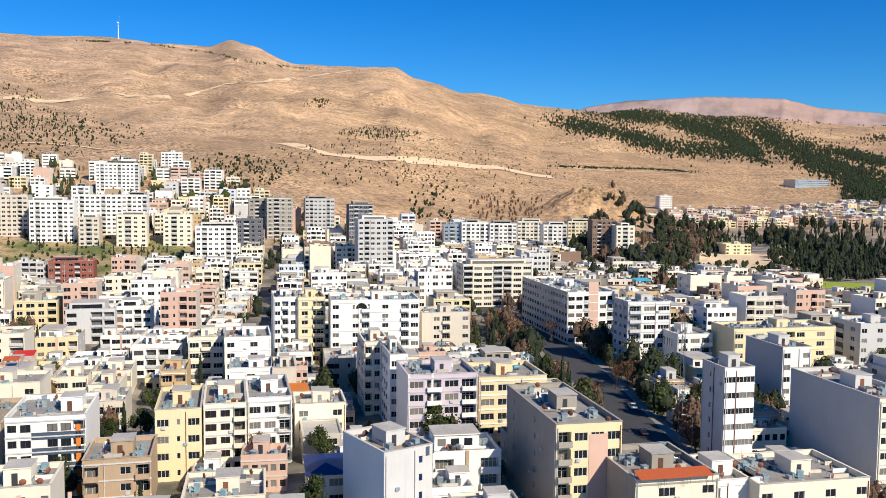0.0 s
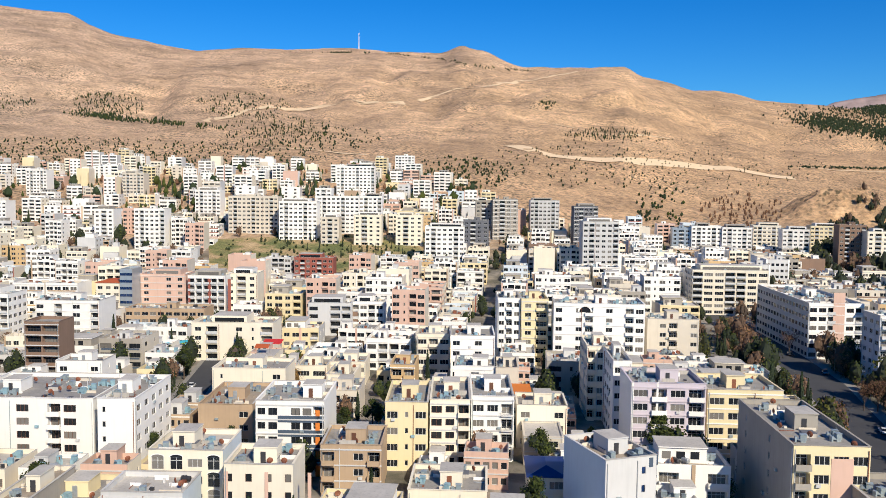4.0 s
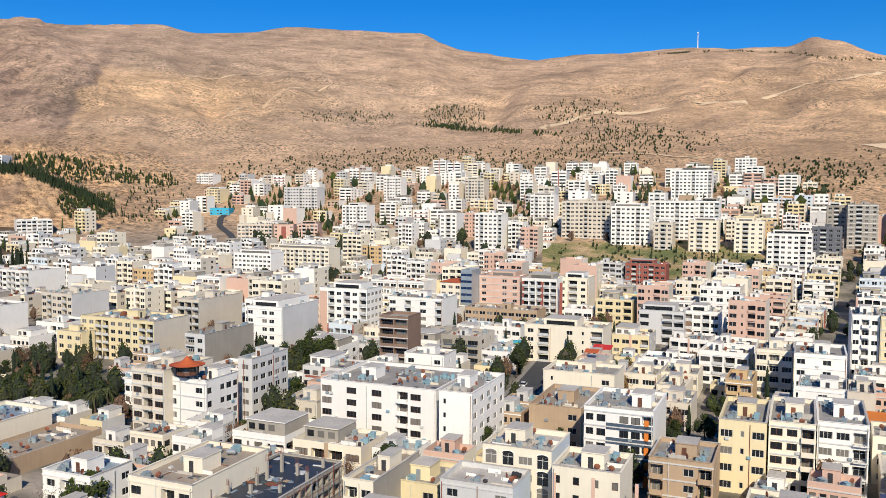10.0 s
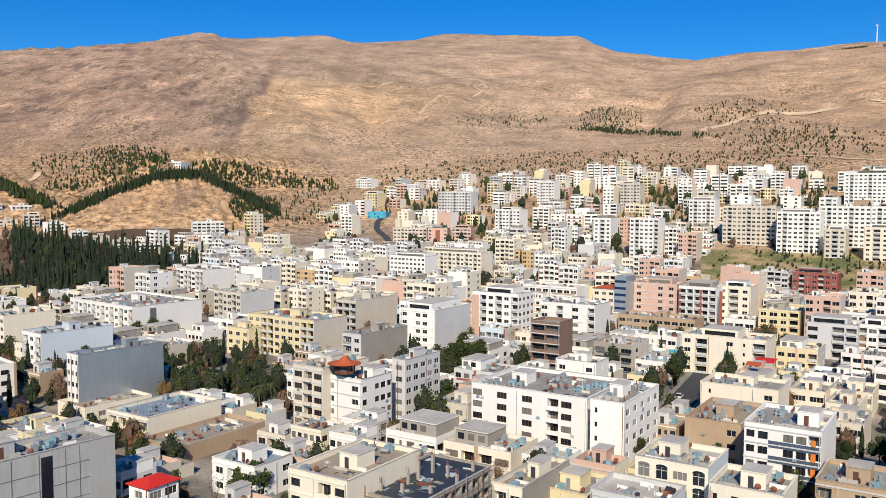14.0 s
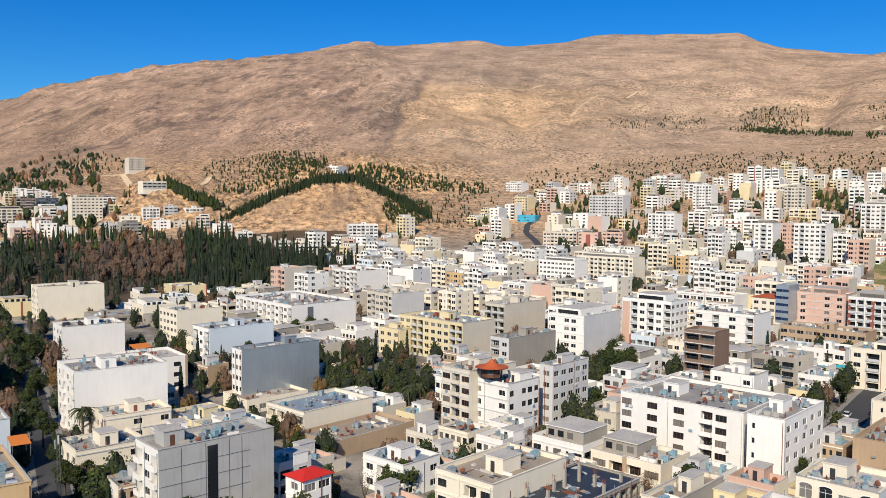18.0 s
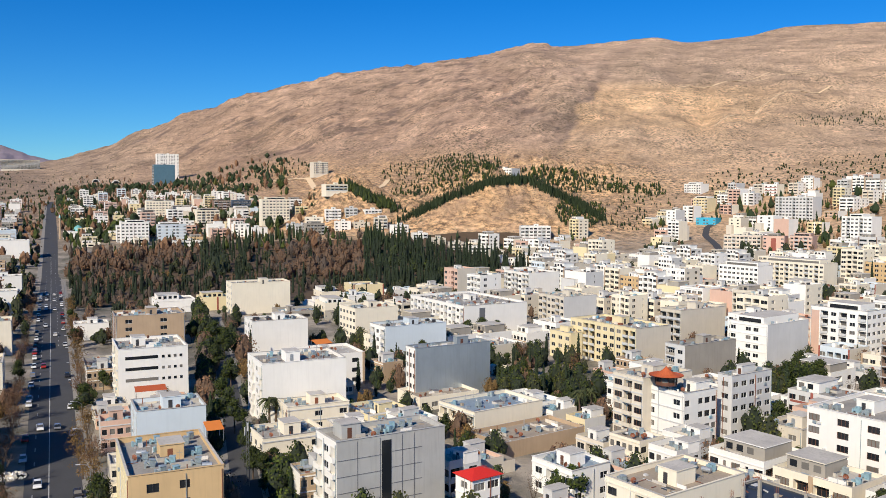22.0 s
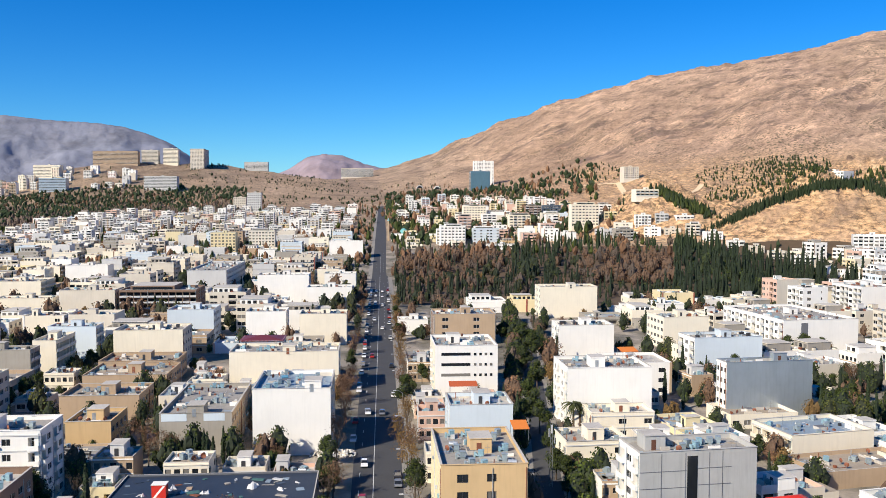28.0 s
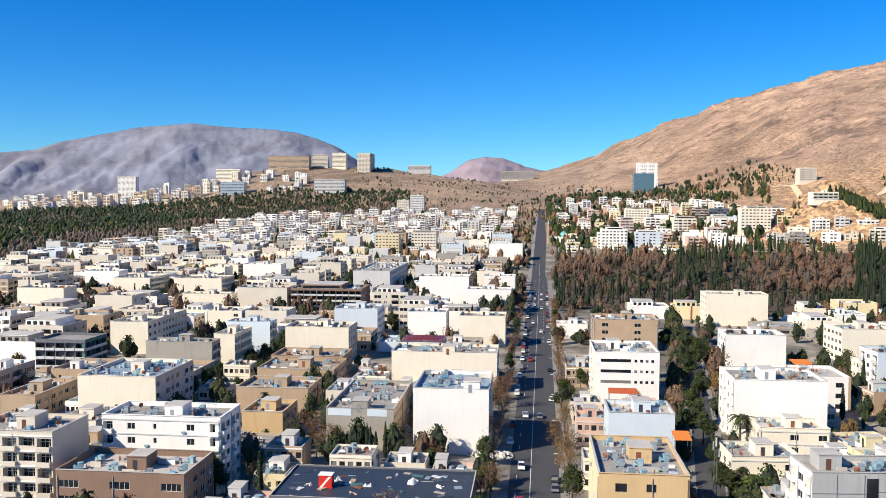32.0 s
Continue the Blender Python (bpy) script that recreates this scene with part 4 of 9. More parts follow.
def scaffold(x, y, rot, w, d, h):
    """Pole scaffolding along the front and the right side of a block."""
    root = new("scaffold", None)
    root.matrix_basis = pose(x, y, land(x, y), 0, 0, rot)
    tagged(root, "rusty pole scaffolding round an unfinished concrete block", "scaffold")
    rnd = random.Random(8)
    line = [(u, -1.1) for u in np.arange(0.0, w + 1.2, 1.9)] + [(w + 1.1, v) for v in np.arange(0.5, d, 1.9)]
    for px, py in line:
        b = Build()
        b.tube((px, py, 0), (px + rnd.uniform(-0.1, 0.1), py, h + rnd.uniform(-0.3, 1.1)), 0.06, 0.06, rnd.choice((RUST, RAIL, TANKM)), 5)
        put("upright", b, root)
    for k in range(1, 6):
        z = k * 1.9
        for p, q in (((-0.3, -1.1, z), (w + 1.3, -1.1, z)), ((w + 1.1, -1.2, z), (w + 1.1, d, z))):
            b = Build()
            b.tube(p, q, 0.05, 0.05, RUST, 5)
            put("rail", b, root)
    for k in range(2):
        b = Build()
        b.box(w * 0.1, -1.05, 3.85 + k * 3.8, w + 1.0, -0.5, 3.92 + k * 3.8, OCHRE)
        put("plank", b, root)


# ---- buildings placed one by one ----
building(-201.3, -42.6, 94, 18.6, 22.0, 5, WHITE, stair=(0.85, 0.0), right='wwww', sides={"right": BEIGE}, label='white blank-walled apartment block beside the avenue', kit='ccbTb', roofmat=ROOFBLUE, z=0.5)
building(-201.9, -65.1, 94, 17.2, 33.6, 3, GREY, stair=(0.5, 0.0), right='wwwww', sides={"right": TAN}, label='cement-rendered block with a blue-edged roof', kit='ccddb', accents=(("front", 0.5, 6.5, 8.3, 10.1, PALEBLUE), ("front", 10.5, 15.5, 8.3, 10.1, PALEBLUE)), z=0.6)
building(-268.2, -63.9, 94, 34.5, 16.0, 4, CREAM, stair=(0.55, 0.0), right='www', label='long cream blank-walled apartment block', kit='ccbbdd', z=0.5)
building(-362.6, -79.0, 94, 16.9, 14.0, 4, WHITE, right='ww', kit='cd', z=1.1)
building(-358.4, -55.5, 94, 19.8, 14.0, 4, CREAM, right='ww', kit='ccd', z=0.6)
building(-500.6, -102.0, 94, 30.0, 16.0, 5, WHITE, right='www', kit='cc', near=False, z=1.5)
building(-469.0, -68.5, 94, 24.9, 14.0, 4, WHITE, right='ww', kit='cc', near=False, z=0.6)
building(-557.1, -69.7, 94, 20.5, 14.0, 4, WHITE, right='ww', kit='c', near=False, z=0.6)
building(-798.2, -95.2, 94, 31.3, 16.0, 5, WHITE, right='ww', kit='c', near=False, z=6.9)
building(-310.8, -116.2, 94, 24.9, 16.0, 4, CREAM, right='wwww', sides={"right": BEIGE}, label='cream panelled apartment block with a blank front', kit='cdt', z=0.9)
building(-321.4, -144.8, 94, 17.8, 9.2, 4, PALEBLUE, right='ooo', label='block with a pale blue painted blank wall', kit='cc', z=0.7)
building(-367.7, -114.0, 94, 19.7, 17.8, 4, PALEBLUE, right='www', label='block with a pale blue painted blank wall', kit='cc', z=1.1)
building(-274.0, -154.1, 94, 24.1, 8.2, 4, GREY, right='bbb', label='grey cement apartment block with balconies on its side', kit='ccb')
building(-293.4, -137.6, 94, 8.0, 19.3, 4, CREAM, right='obo', label='cream apartment block with dark loggias', kit='cc')
building(-215.3, -142.3, 94, 22.9, 26.9, 4, CREAM, right='w.Ww', sides={"right": BEIGE}, kit='bbbccccbd', label='cream block with many air coolers on its roof', roofmat=ROOFBLUE)
building(-164.9, -103.7, 94, 26.5, 12.4, 5, WHITE, front='b.w.n..w.b', right='bwbw', label='white stone apartment block with grooved cornice and balconies', kit='ccdd', stair=(0.6, 0.2))
building(-148.8, -123.6, 94, 18.3, 14.0, 5, BEIGE, front='w.bob', right='', label='beige apartment block with recessed balconies', kit='cd')
building(-145.3, -101.5, 94, 25.8, 15.0, 3, BROWNSTONE, front='W.W.W', right='ww', sides={"back": BEIGE}, label='low brown block with a grey roof terrace and tanks', kit='ttbbT', roofmat=ROOFPALE, parapet=1.2)
building(-446.7, -163.3, 94, 39.6, 24.7, 4, BROWNSTONE, front='oooo', right='ww', balc=BEIGE, kit='cc', near=False, z=1.3)
building(-444.6, -193.8, 94, 28.3, 14.0, 4, BEIGE, right='ww', kit='cd', near=False, z=1.4)
building(-447.0, -228.8, 94, 29.7, 12.0, 3, CREAM, right='ww', kit='cc', near=False)
building(-506.2, -263.5, 94, 31.4, 24.0, 4, CREAM, right='ooo', kit='cc', near=False)
building(-500.8, -302.9, 94, 24.6, 28.3, 4, CREAM, right='oo', kit='cc', near=False)
building(-334.5, -186.6, 94, 7.5, 22.9, 4, BEIGE, front='.', right='www', kit='cd')
building(-316.6, -193.5, 94, 16.1, 17.3, 4, CREAM, right='wwww', sides={"right": BEIGE}, kit='cdd')
building(-530.2, -151.6, 94, 24.0, 80.9, 5, PALEGREY, front='..', right='wwww', kit='ccc', near=False, z=1.6)
building(-607.6, -259.9, 94, 29.4, 14.0, 4, WHITE, kit='c', near=False, z=1.8)
building(-545.2, -351.1, 94, 25.0, 14.0, 4, WHITE, kit='c', near=False)
building(-431.5, -320.4, 94, 27.7, 14.0, 4, CREAM, kit='c', near=False)
building(-862.3, -222.4, 94, 25.0, 14.0, 6, YELLOW, front='www', kit='c', near=False, z=9.2)
building(-881.6, -188.1, 94, 26.4, 14.0, 6, CREAM, front='www', kit='c', near=False, z=10.6)
building(-233.4, -102.7, 94, 21.7, 16.0, 2, TAN, front='..', right='www', kit='cdd', roofmat=ROOFTAN, label='low tan brick terraced house with a cluttered roof', z=0.7)
building(-206.3, -89.4, 94, 10.9, 14.0, 2, OCHRE, front='..', right='ww', kit='cd', roofmat=ROOFTAN, label='low ochre brick house with flat roof', z=0.6)
building(-260.9, -107.4, 94, 25.5, 20.0, 2, TAN, front='..', right='www', kit='ccdd', roofmat=ROOFTAN, label='low tan brick terraced house with a cluttered roof', z=0.8)
building(-283.5, -111.3, 94, 25.7, 16.0, 2, TAN, front='..', right='ww', kit='cdd', roofmat=ROOFTAN, label='low tan brick terraced house with a cluttered roof', z=0.9)
building(-143.7, 1.9, 94, 15.2, 24.0, 5, OCHRE, front='.W.w..', left='wwww', label='ochre apartment block with a grey roof full of air coolers', kit='bbbbbccctt', styles={"front": "dark"}, sides={"left": YELLOW})
building(-199.9, 4.7, 94, 15.2, 13.0, 4, PALEBLUE, left='www', front='...', kit='ddc', label='pale blue block with a white light well on its roof', roofmat=ROOFPALE)
building(-265.0, 1.4, 94, 19.9, 22.0, 5, WHITE, front='', left='wwbw', label='white office block with black ribbon windows', accents=(*(("front", 2.0, 11.2, z, z + 0.9, GLASS) for z in (13.2, 9.9, 6.6)), *(("front", u, u + 0.8, z, z + 0.8, GLASS) for u in (12.3, 14.0, 15.7, 17.4) for z in (13.2, 9.9, 6.6))), kit='cc', stair=(0.3, 0.6), sides={"left": CREAM})
building(-362.3, 1.2, 94, 26.9, 18.0, 4, TAN, front='.W..', left='ww', kit='cdt', label='tan brick block with dark glazing', sides={"left": BROWNSTONE})
building(-389.5, -15.0, 94, 13.8, 10.0, 2, WHITE, front='...', kit='c', roofmat=ROOFPALE, label='low white house beside the avenue')
building(-447.0, 57.8, 94, 30.6, 15.0, 5, CREAM, left='www', kit='c', label='tall cream blank-walled block at the park edge', stair=(0.55, 0.0))
building(-329.6, 50.2, 94, 21.9, 14.0, 4, WHITE, left='www', front='.....', kit='cck', label='white block with a stepped roof room')
building(-228.9, 37.4, 94, 23.6, 18.0, 5, WHITE, left='wbwb', kit='ccbdd', label='white block with a blank wall and an orange roof shed', stair=(0.4, 0.4))
building(-216.7, 41.7, 94, 16.8, 10.0, 2, CREAM, left='w', front='..w.w', kit='ccdd', roofmat=ROOFPALE, label='low cream house with a flat grey roof')
building(-150.7, 38.0, 99, 23.1, 10.0, 5, CONCRETE, left='bwb', front='', label='grey panelled block with a glass block strip and white balconies', kit='cccb', stair=(0.15, 0.7), sides={"left": WHITE}, accents=(("front", 9.3, 11.3, 1.0, 15.4, GLASS), *(("front", u, u + 0.09, 0.0, 16.0, DARKGREY) for u in (4.2, 8.9, 13.6, 16.2)), *(("front", 0.1, 9.2, z, z + 0.09, DARKGREY) for z in (3.4, 6.5, 9.6, 12.7)), *(("front", 11.4, 18.0, z + 0.3, z + 0.39, DARKGREY) for z in (3.4, 6.5, 9.6, 12.7))), balc=WHITE)
building(-352.3, 97.3, 99, 20.4, 17.2, 4, CREAM, left='ww', front='...', kit='cct', label='cream block with a blank wall')
building(-298.6, 93.8, 99, 26.1, 13.1, 4, PALEBLUE, left='bwb', front='', kit='cckk', label='block with a pale blue blank wall', sides={"left": WHITE})
building(-236.6, 83.7, 99, 26.6, 6.1, 5, STEEL, left='www', front='', kit='cct', label='block clad in ribbed steel sheet with a white front', sides={"left": WHITE}, stair=(0.7, 0.6))
building(-343.3, 144.0, 99, 33.9, 49.9, 4, WHITE, left='wbwbwb', front='....', kit='cccdd', label='long white block with a stepped roofline', accents=(("front", 8.0, 11.0, 1.0, 12.0, DARKGREY),))
building(-446.7, 228.4, 99, 22.6, 25.5, 5, WHITE, left='oWo', front='', kit='cc', styles={"left": "dark"}, label='white block with dark loggias', near=False)
building(-358.2, 202.1, 99, 20.3, 20.2, 4, BEIGE, left='Wow', front='', sides={"front": PALEGREY}, kit='ccb', label='beige block with a grey blank side')
building(-254.1, 172.6, 102, 17.9, 34.4, 5, YELLOW, left='wwbbww', front='', sides={"front": BEIGE}, kit='ccbbT', label='yellow stone apartment block with white balconies', balc=WHITE, fl=2.79)
building(-278.9, 160.5, 102, 6.0, 11.9, 3, YELLOW, left='ww', front='.', kit='c', label='low yellow apartment block with flat roof')
building(-226.7, 172.8, 102, 25.5, 8.3, 4, GREY, left='ow', front='', kit='cb', sides={"left": PALEGREY}, label='grey rendered block with a glazed stair')
building(-279.1, 210.3, 102, 26.9, 11.0, 5, BEIGE, left='oo', front='..', kit='cc', styles={"left": "dark"}, near=False)
building(-259.8, 226.4, 102, 17.7, 8.9, 5, WHITE, left='www', front='....', kit='cc', sides={"front": PALEGREY})
building(-180.9, 125.4, 12, 13.1, 12.3, 4, WHITE, front='W.w', right='W.wWw', kit='ccd', stair=(0.9, 0.75), label='white stone apartment block with a red-tiled roof pavilion', styles={"right": "dark"}, fl=3.33)
building(-187.7, 120.9, 12, 10.4, 18.0, 5, BEIGE, front='Wb', kit='dd', label='beige apartment block with brown shutters', styles={"front": "brown"})
building(-176.2, 144.7, 12, 4.5, 16.0, 5, PALEGREY, front='w', right='ww', kit='c', label='rounded pale grey apartment wing')
building(-145.4, 144.3, 14, 30.1, 24.0, 5, WHITE, front='W.W.W.bW.', kit='ddddccbb', label='white apartment block with brown window frames', styles={"front": "brown"}, stair=(0.25, 0.45), fl=2.84)
building(-112.4, 147.9, 14, 7.7, 22.0, 5, WHITE, front='n..', right='wwwww', kit='ccd', label='white corner wing of an apartment block', stair=(0.2, 0.5))
building(-166.9, 202.0, 14, 13.2, 10.0, 3, WHITE, front='w.w', right='.n.', kit='c', label='small white block with a flat roof')
building(-88.5, 129.9, 14, 13.3, 13.1, 4, CREAM, front='aaWa', right='', sides={"right": PALEBLUE}, kit='dddcc', label='cream stone villa with arched openings', roofmat=ROOFPALE, stair=(0.3, 0.6))
building(-71.8, 126.7, 14, 11.7, 11.5, 4, CREAM, front='w.w.w.w', right='', kit='ddccdd', label='cream block with salmon pilasters', styles={"front": "brown"}, accents=(("front", 0.1, 0.7, 0.0, 12.0, PINK), ("front", 6.9, 7.5, 0.0, 12.0, PINK), ("front", 14.2, 14.8, 0.0, 12.0, PINK)))
building(-81.9, 157.7, 14, 14.2, 18.0, 5, WHITE, front='wW.WWo', kit='cct', label='white block with slate-blue bands and orange fins', accents=(*(("front", 4.6, 14.1, z, z + 1.38, SLATE) for z in (2.38, 5.38, 8.38, 11.38)), ("front", 12.4, 13.3, 0.0, 14.0, ORANGE)), stair=(0.85, 0.5), styles={"front": "dark"}, fl=3.00)
building(-64.5, 150.7, 14, 11.8, 14.0, 3, TAN, front='b.wb', kit='ddcc', label='low tan block with corner balconies')
building(-57.3, 168.4, 14, 9.0, 20.0, 4, YELLOW, front='WnW', kit='ddcc', label='yellow apartment block on open columns', fl=3.48)
building(-48.7, 172.6, 14, 8.6, 22.0, 5, CREAM, front='Wwb', kit='ddcb', label='cream apartment block with brown-framed windows', styles={"front": "brown"}, fl=2.81)
building(-41.4, 180.3, 14, 9.4, 22.0, 4, WHITE, front='WWb', kit='ccb', label='white apartment block with corner balconies', rail=True, fl=3.38)
building(-76.7, 256.1, 14, 10.5, 16.0, 4, CREAM, front='Wb', kit='dc', label='cream apartment block with dark balconies', fl=3.23)
building(-62.1, 242.5, 14, 13.0, 18.0, 5, WHITE, front='w.w.', kit='cc', label='white block with a flat roof')
building(-157.3, 256.9, 14, 28.1, 14.0, 4, CREAM, front='wb.wnb', kit='ccT', label='cream apartment block with white balconies', balc=WHITE)
building(-224.6, 315.2, 14, 34.1, 14.0, 2, TAN, front='WWWWW', kit='c', label='low brick school block with tall windows')
building(-183.2, 208.9, 14, 10.3, 10.0, 6, BROWNSTONE, front='oo', kit='', label='unfinished concrete frame block', styles={"front": "dark"}, stair=None)
building(-255.1, 253.1, 14, 22.3, 14.0, 6, WHITE, front='wbwb', right='ww', kit='cc', label='white and salmon striped apartment block', accents=(("front", 0.3, 3.6, 0.5, 18.0, PINK),))
building(-228.9, 267.1, 14, 23.9, 16.0, 5, WHITE, front='W.b.', right='...', kit='ccb', label='white apartment block with a flat roof')
building(-231.2, 336.1, 14, 20.5, 14.0, 6, PINK, front='w.ww', kit='cc', label='salmon brick apartment block with flat roof')
building(-208.5, 338.3, 14, 16.6, 14.0, 6, WHITE, front='bb', kit='cc', label='white apartment block with red piers', accents=(("front", 0.1, 1.1, 0.5, 18.0, BRICKRED), ("front", 9.0, 10.4, 0.5, 18.0, BRICKRED), ("front", 18.0, 19.4, 0.5, 18.0, BRICKRED)), balc=WHITE)
building(-197.3, 351.8, 14, 14.7, 14.0, 6, CREAM, front='wbw', kit='cc', label='cream apartment block with a flat roof')
building(-220.5, 475.8, 14, 23.9, 14.0, 5, BRICKRED, front='wbw', kit='cc', label='dark red brick apartment block with white bands', styles={"front": "white"}, z=0.1)
building(-139.8, 314.8, 14, 17.4, 14.0, 4, PALEGREY, front='W.ob', kit='cc', label='grey modern apartment block with a flat roof', styles={"front": "dark"})
building(-124.7, 323.6, 14, 13.1, 14.0, 4, WHITE, front='bW', kit='cc', label='white and brown apartment block', accents=(("front", 0.0, 2.6, 0.5, 10.0, BROWNSTONE),))
building(-56.3, 284.0, 14, 7.7, 18.0, 7, WHITE, front='wbw', kit='cc', label='white apartment block with a flat roof')
building(-48.3, 284.5, 14, 9.2, 18.0, 7, YELLOW, front='wb', kit='cc', label='yellow apartment block with a flat roof')
arch_gable(building(-36.4, 278.0, 10, 29.4, 18.0, 7, WHITE, front='w.wb.w.bW', kit='cccc', label='long white apartment block with an arched gable'), 10.1, 20.7, 2.4)
building(-252.2, 211.8, 14, 15.8, 25.4, 5, WHITE, front='w.w', right='...', sides={"right": PALEGREY}, kit='cccb', label='white block with a grey side')
building(-464.8, 380.1, 14, 29.8, 16.0, 5, WHITE, front='ww', kit='c', near=False, z=0.3)
building(-462.8, 413.4, 14, 45.8, 16.0, 5, CREAM, front='wbwb', kit='cc', near=False, z=2.2)
building(-7.3, 184.9, 12, 15.8, 16.0, 6, LILAC, front='WbWb', kit='cc', label='lilac and white apartment block with balconies', stair=(0.6, 0.5), balc=WHITE, accents=(("front", 0.05, 0.5, 0.0, 19.0, WHITE), ("front", 5.3, 5.75, 0.0, 19.0, WHITE)), sides={"left": WHITE}, fl=2.98)
building(8.6, 190.0, 12, 16.0, 16.0, 5, YELLOW, front='WWbW', kit='ccT', label='yellow apartment block with wide bays', stair=(0.45, 0.5), fl=3.28)
building(-12.4, 204.1, 12, 4.4, 24.8, 6, WHITE, left='ww.w', front='w.', kit='cc', styles={"left": "dark"}, label='white apartment block with dark windows')
building(-20.1, 221.0, 12, 6.7, 16.0, 6, CREAM, left='www', front='bWW', kit='cc', label='cream apartment block with a flat roof')
building(-6.8, 294.5, 12, 17.2, 14.0, 5, BEIGE, front='.wb', kit='cct', label='beige and white apartment block')
building(19.9, 144.2, 12, 12.1, 30.0, 6, GREY, front='bWWW', left='.n..', kit='ccdddcc', label='block with cream and orange bays and a bare cement side', sides={"front": YELLOW}, accents=(("front", 6.0, 9.5, 0.0, 17.5, PINK),))
building(31.5, 134.5, 12, 14.7, 18.0, 4, GREY, front='.W.w', left='....', kit='ddckk', label='low grey block with a red-tiled eave', sides={"front": CREAM})
building(44.6, 142.9, 12, 12.4, 14.0, 3, WHITE, front='b.w', kit='ccdd', label='white house beside a grey block')
building(54.8, 162.8, 12, 6.4, 8.6, 8, PALEGREY, front='H', left='.n..', kit='cc', label='slim white tower with ribbon balconies', sides={"front": WHITE})
building(86.0, 164.9, 12, 10.7, 28.7, 6, PALEGREY, front='w.w', left='', kit='ddck', label='block with a large blank grey wall', sides={"front": CREAM})
building(88.5, 218.9, 12, 8.2, 17.4, 6, PALEGREY, front='w.w', left='', kit='cc', label='white block with a blank grey side', sides={"front": WHITE})
building(76.4, 273.6, 12, 12.4, 18.4, 4, WHITE, front='WWb', left='', kit='cccb', label='white corner block with a blank lettered wall', accents=(*(("left", u, u + 0.35, 8.6, 11.0, SLATE) for u in (2.2, 3.6, 8.0, 9.4, 11.2, 12.6, 14.4)), ("left", 2.6, 3.5, 9.7, 10.0, SLATE), ("left", 8.4, 9.3, 10.6, 10.9, SLATE)))
building(61.8, 281.2, 12, 15.4, 12.1, 7, PALEGREY, front='bWW', left='www', kit='ccc', label='white and grey block with a blue roof shed', sides={"front": WHITE})
building(48.3, 325.8, 12, 19.2, 58.0, 6, WHITE, front='WWbWWb', left='WwwWww', kit='cccd', label='large cream apartment block with a rounded corner', styles={"front": "brown", "left": "brown"}, sides={"left": BEIGE}, accents=(("front", 8.5, 12.5, 3.0, 24.0, PINK),), fl=3.21)
building(10.5, 423.5, 12, 35.8, 14.0, 7, CREAM, front='oWWobWW', left='ww', kit='ccc', label='cream apartment block with dark loggias', fl=2.99)
building(92.0, 266.0, 12, 36.2, 14.0, 5, YELLOW, front='W.W.wb', kit='cccc', label='yellow apartment block with a flat roof')
building(54.2, 141.6, 12, 21.4, 16.0, 3, CREAM, front='w.w.w.w', kit='ccdddb', label='low cream apartment block with a cluttered roof')
building(0.8, 684.5, 4, 14.1, 16.0, 6, STEEL, front='wbw', kit='cc', near=False, z=10.5)
building(15.2, 682.6, 4, 22.3, 16.0, 7, WHITE, front='wbw', kit='cc', near=False, z=9.5)
building(37.7, 682.1, 4, 21.8, 16.0, 7, WHITE, front='wbw', kit='cc', near=False, z=8.9)
building(62.8, 716.8, 4, 21.1, 16.0, 7, CREAM, front='wbw', kit='cc', near=False, z=9.5)
building(80.8, 684.3, 4, 19.2, 16.0, 7, WHITE, front='wbw', kit='cc', near=False, z=8.3)
building(108.0, 737.0, 4, 20.3, 16.0, 7, YELLOW, front='wbw', kit='cc', near=False, z=9.2)
building(115.2, 656.3, 4, 18.1, 16.0, 8, BROWNSTONE, front='wbw', kit='cc', near=False, z=10.2)
building(131.2, 644.9, 4, 14.3, 16.0, 7, CREAM, front='wbw', kit='cc', near=False, z=9.6)
building(-280.0, 578.4, 14, 28.4, 15.0, 9, WHITE, front='wbww', right='...', kit='cc', near=False, z=19.5)
building(-261.3, 605.9, 14, 32.0, 15.0, 9, WHITE, front='wbww', right='...', kit='cc', near=False, z=23.4)
building(-232.3, 619.0, 14, 17.4, 15.0, 9, WHITE, front='wbw', right='...', kit='cc', near=False, z=23.4)
building(-245.5, 575.5, 14, 13.2, 15.0, 6, BEIGE, front='wbw', right='...', kit='cc', near=False, z=17.7)
building(-221.3, 578.9, 14, 20.0, 15.0, 7, CREAM, front='wbww', right='...', kit='cc', near=False, z=16.6)
building(-193.4, 590.9, 14, 19.5, 15.0, 7, CREAM, front='wbww', right='...', kit='cc', near=False, z=16.5)
building(-147.9, 652.2, 14, 12.7, 15.0, 9, GREY, front='wbw', right='...', kit='cc', near=False, z=20.9)
building(-132.7, 645.0, 14, 19.3, 15.0, 10, GREY, front='wbww', right='...', kit='cc', near=False, z=19.0)
building(-107.4, 667.9, 14, 22.9, 15.0, 10, PALEGREY, front='wbww', right='...', kit='cc', near=False, z=18.1)
building(-68.4, 625.3, 14, 17.5, 15.0, 11, DARKGREY, front='wbw', right='...', kit='cc', near=False, z=11.8)
building(-50.2, 508.1, 14, 21.2, 15.0, 12, PALEGREY, front='wbww', right='...', kit='cc', near=False, z=2.4)
building(-156.8, 541.1, 14, 26.1, 15.0, 8, WHITE, front='wbww', right='...', kit='cc', near=False, z=8.2)
building(-143.4, 593.7, 14, 18.1, 15.0, 7, DARKGREY, front='wbww', right='...', kit='cc', near=False, z=13.8)
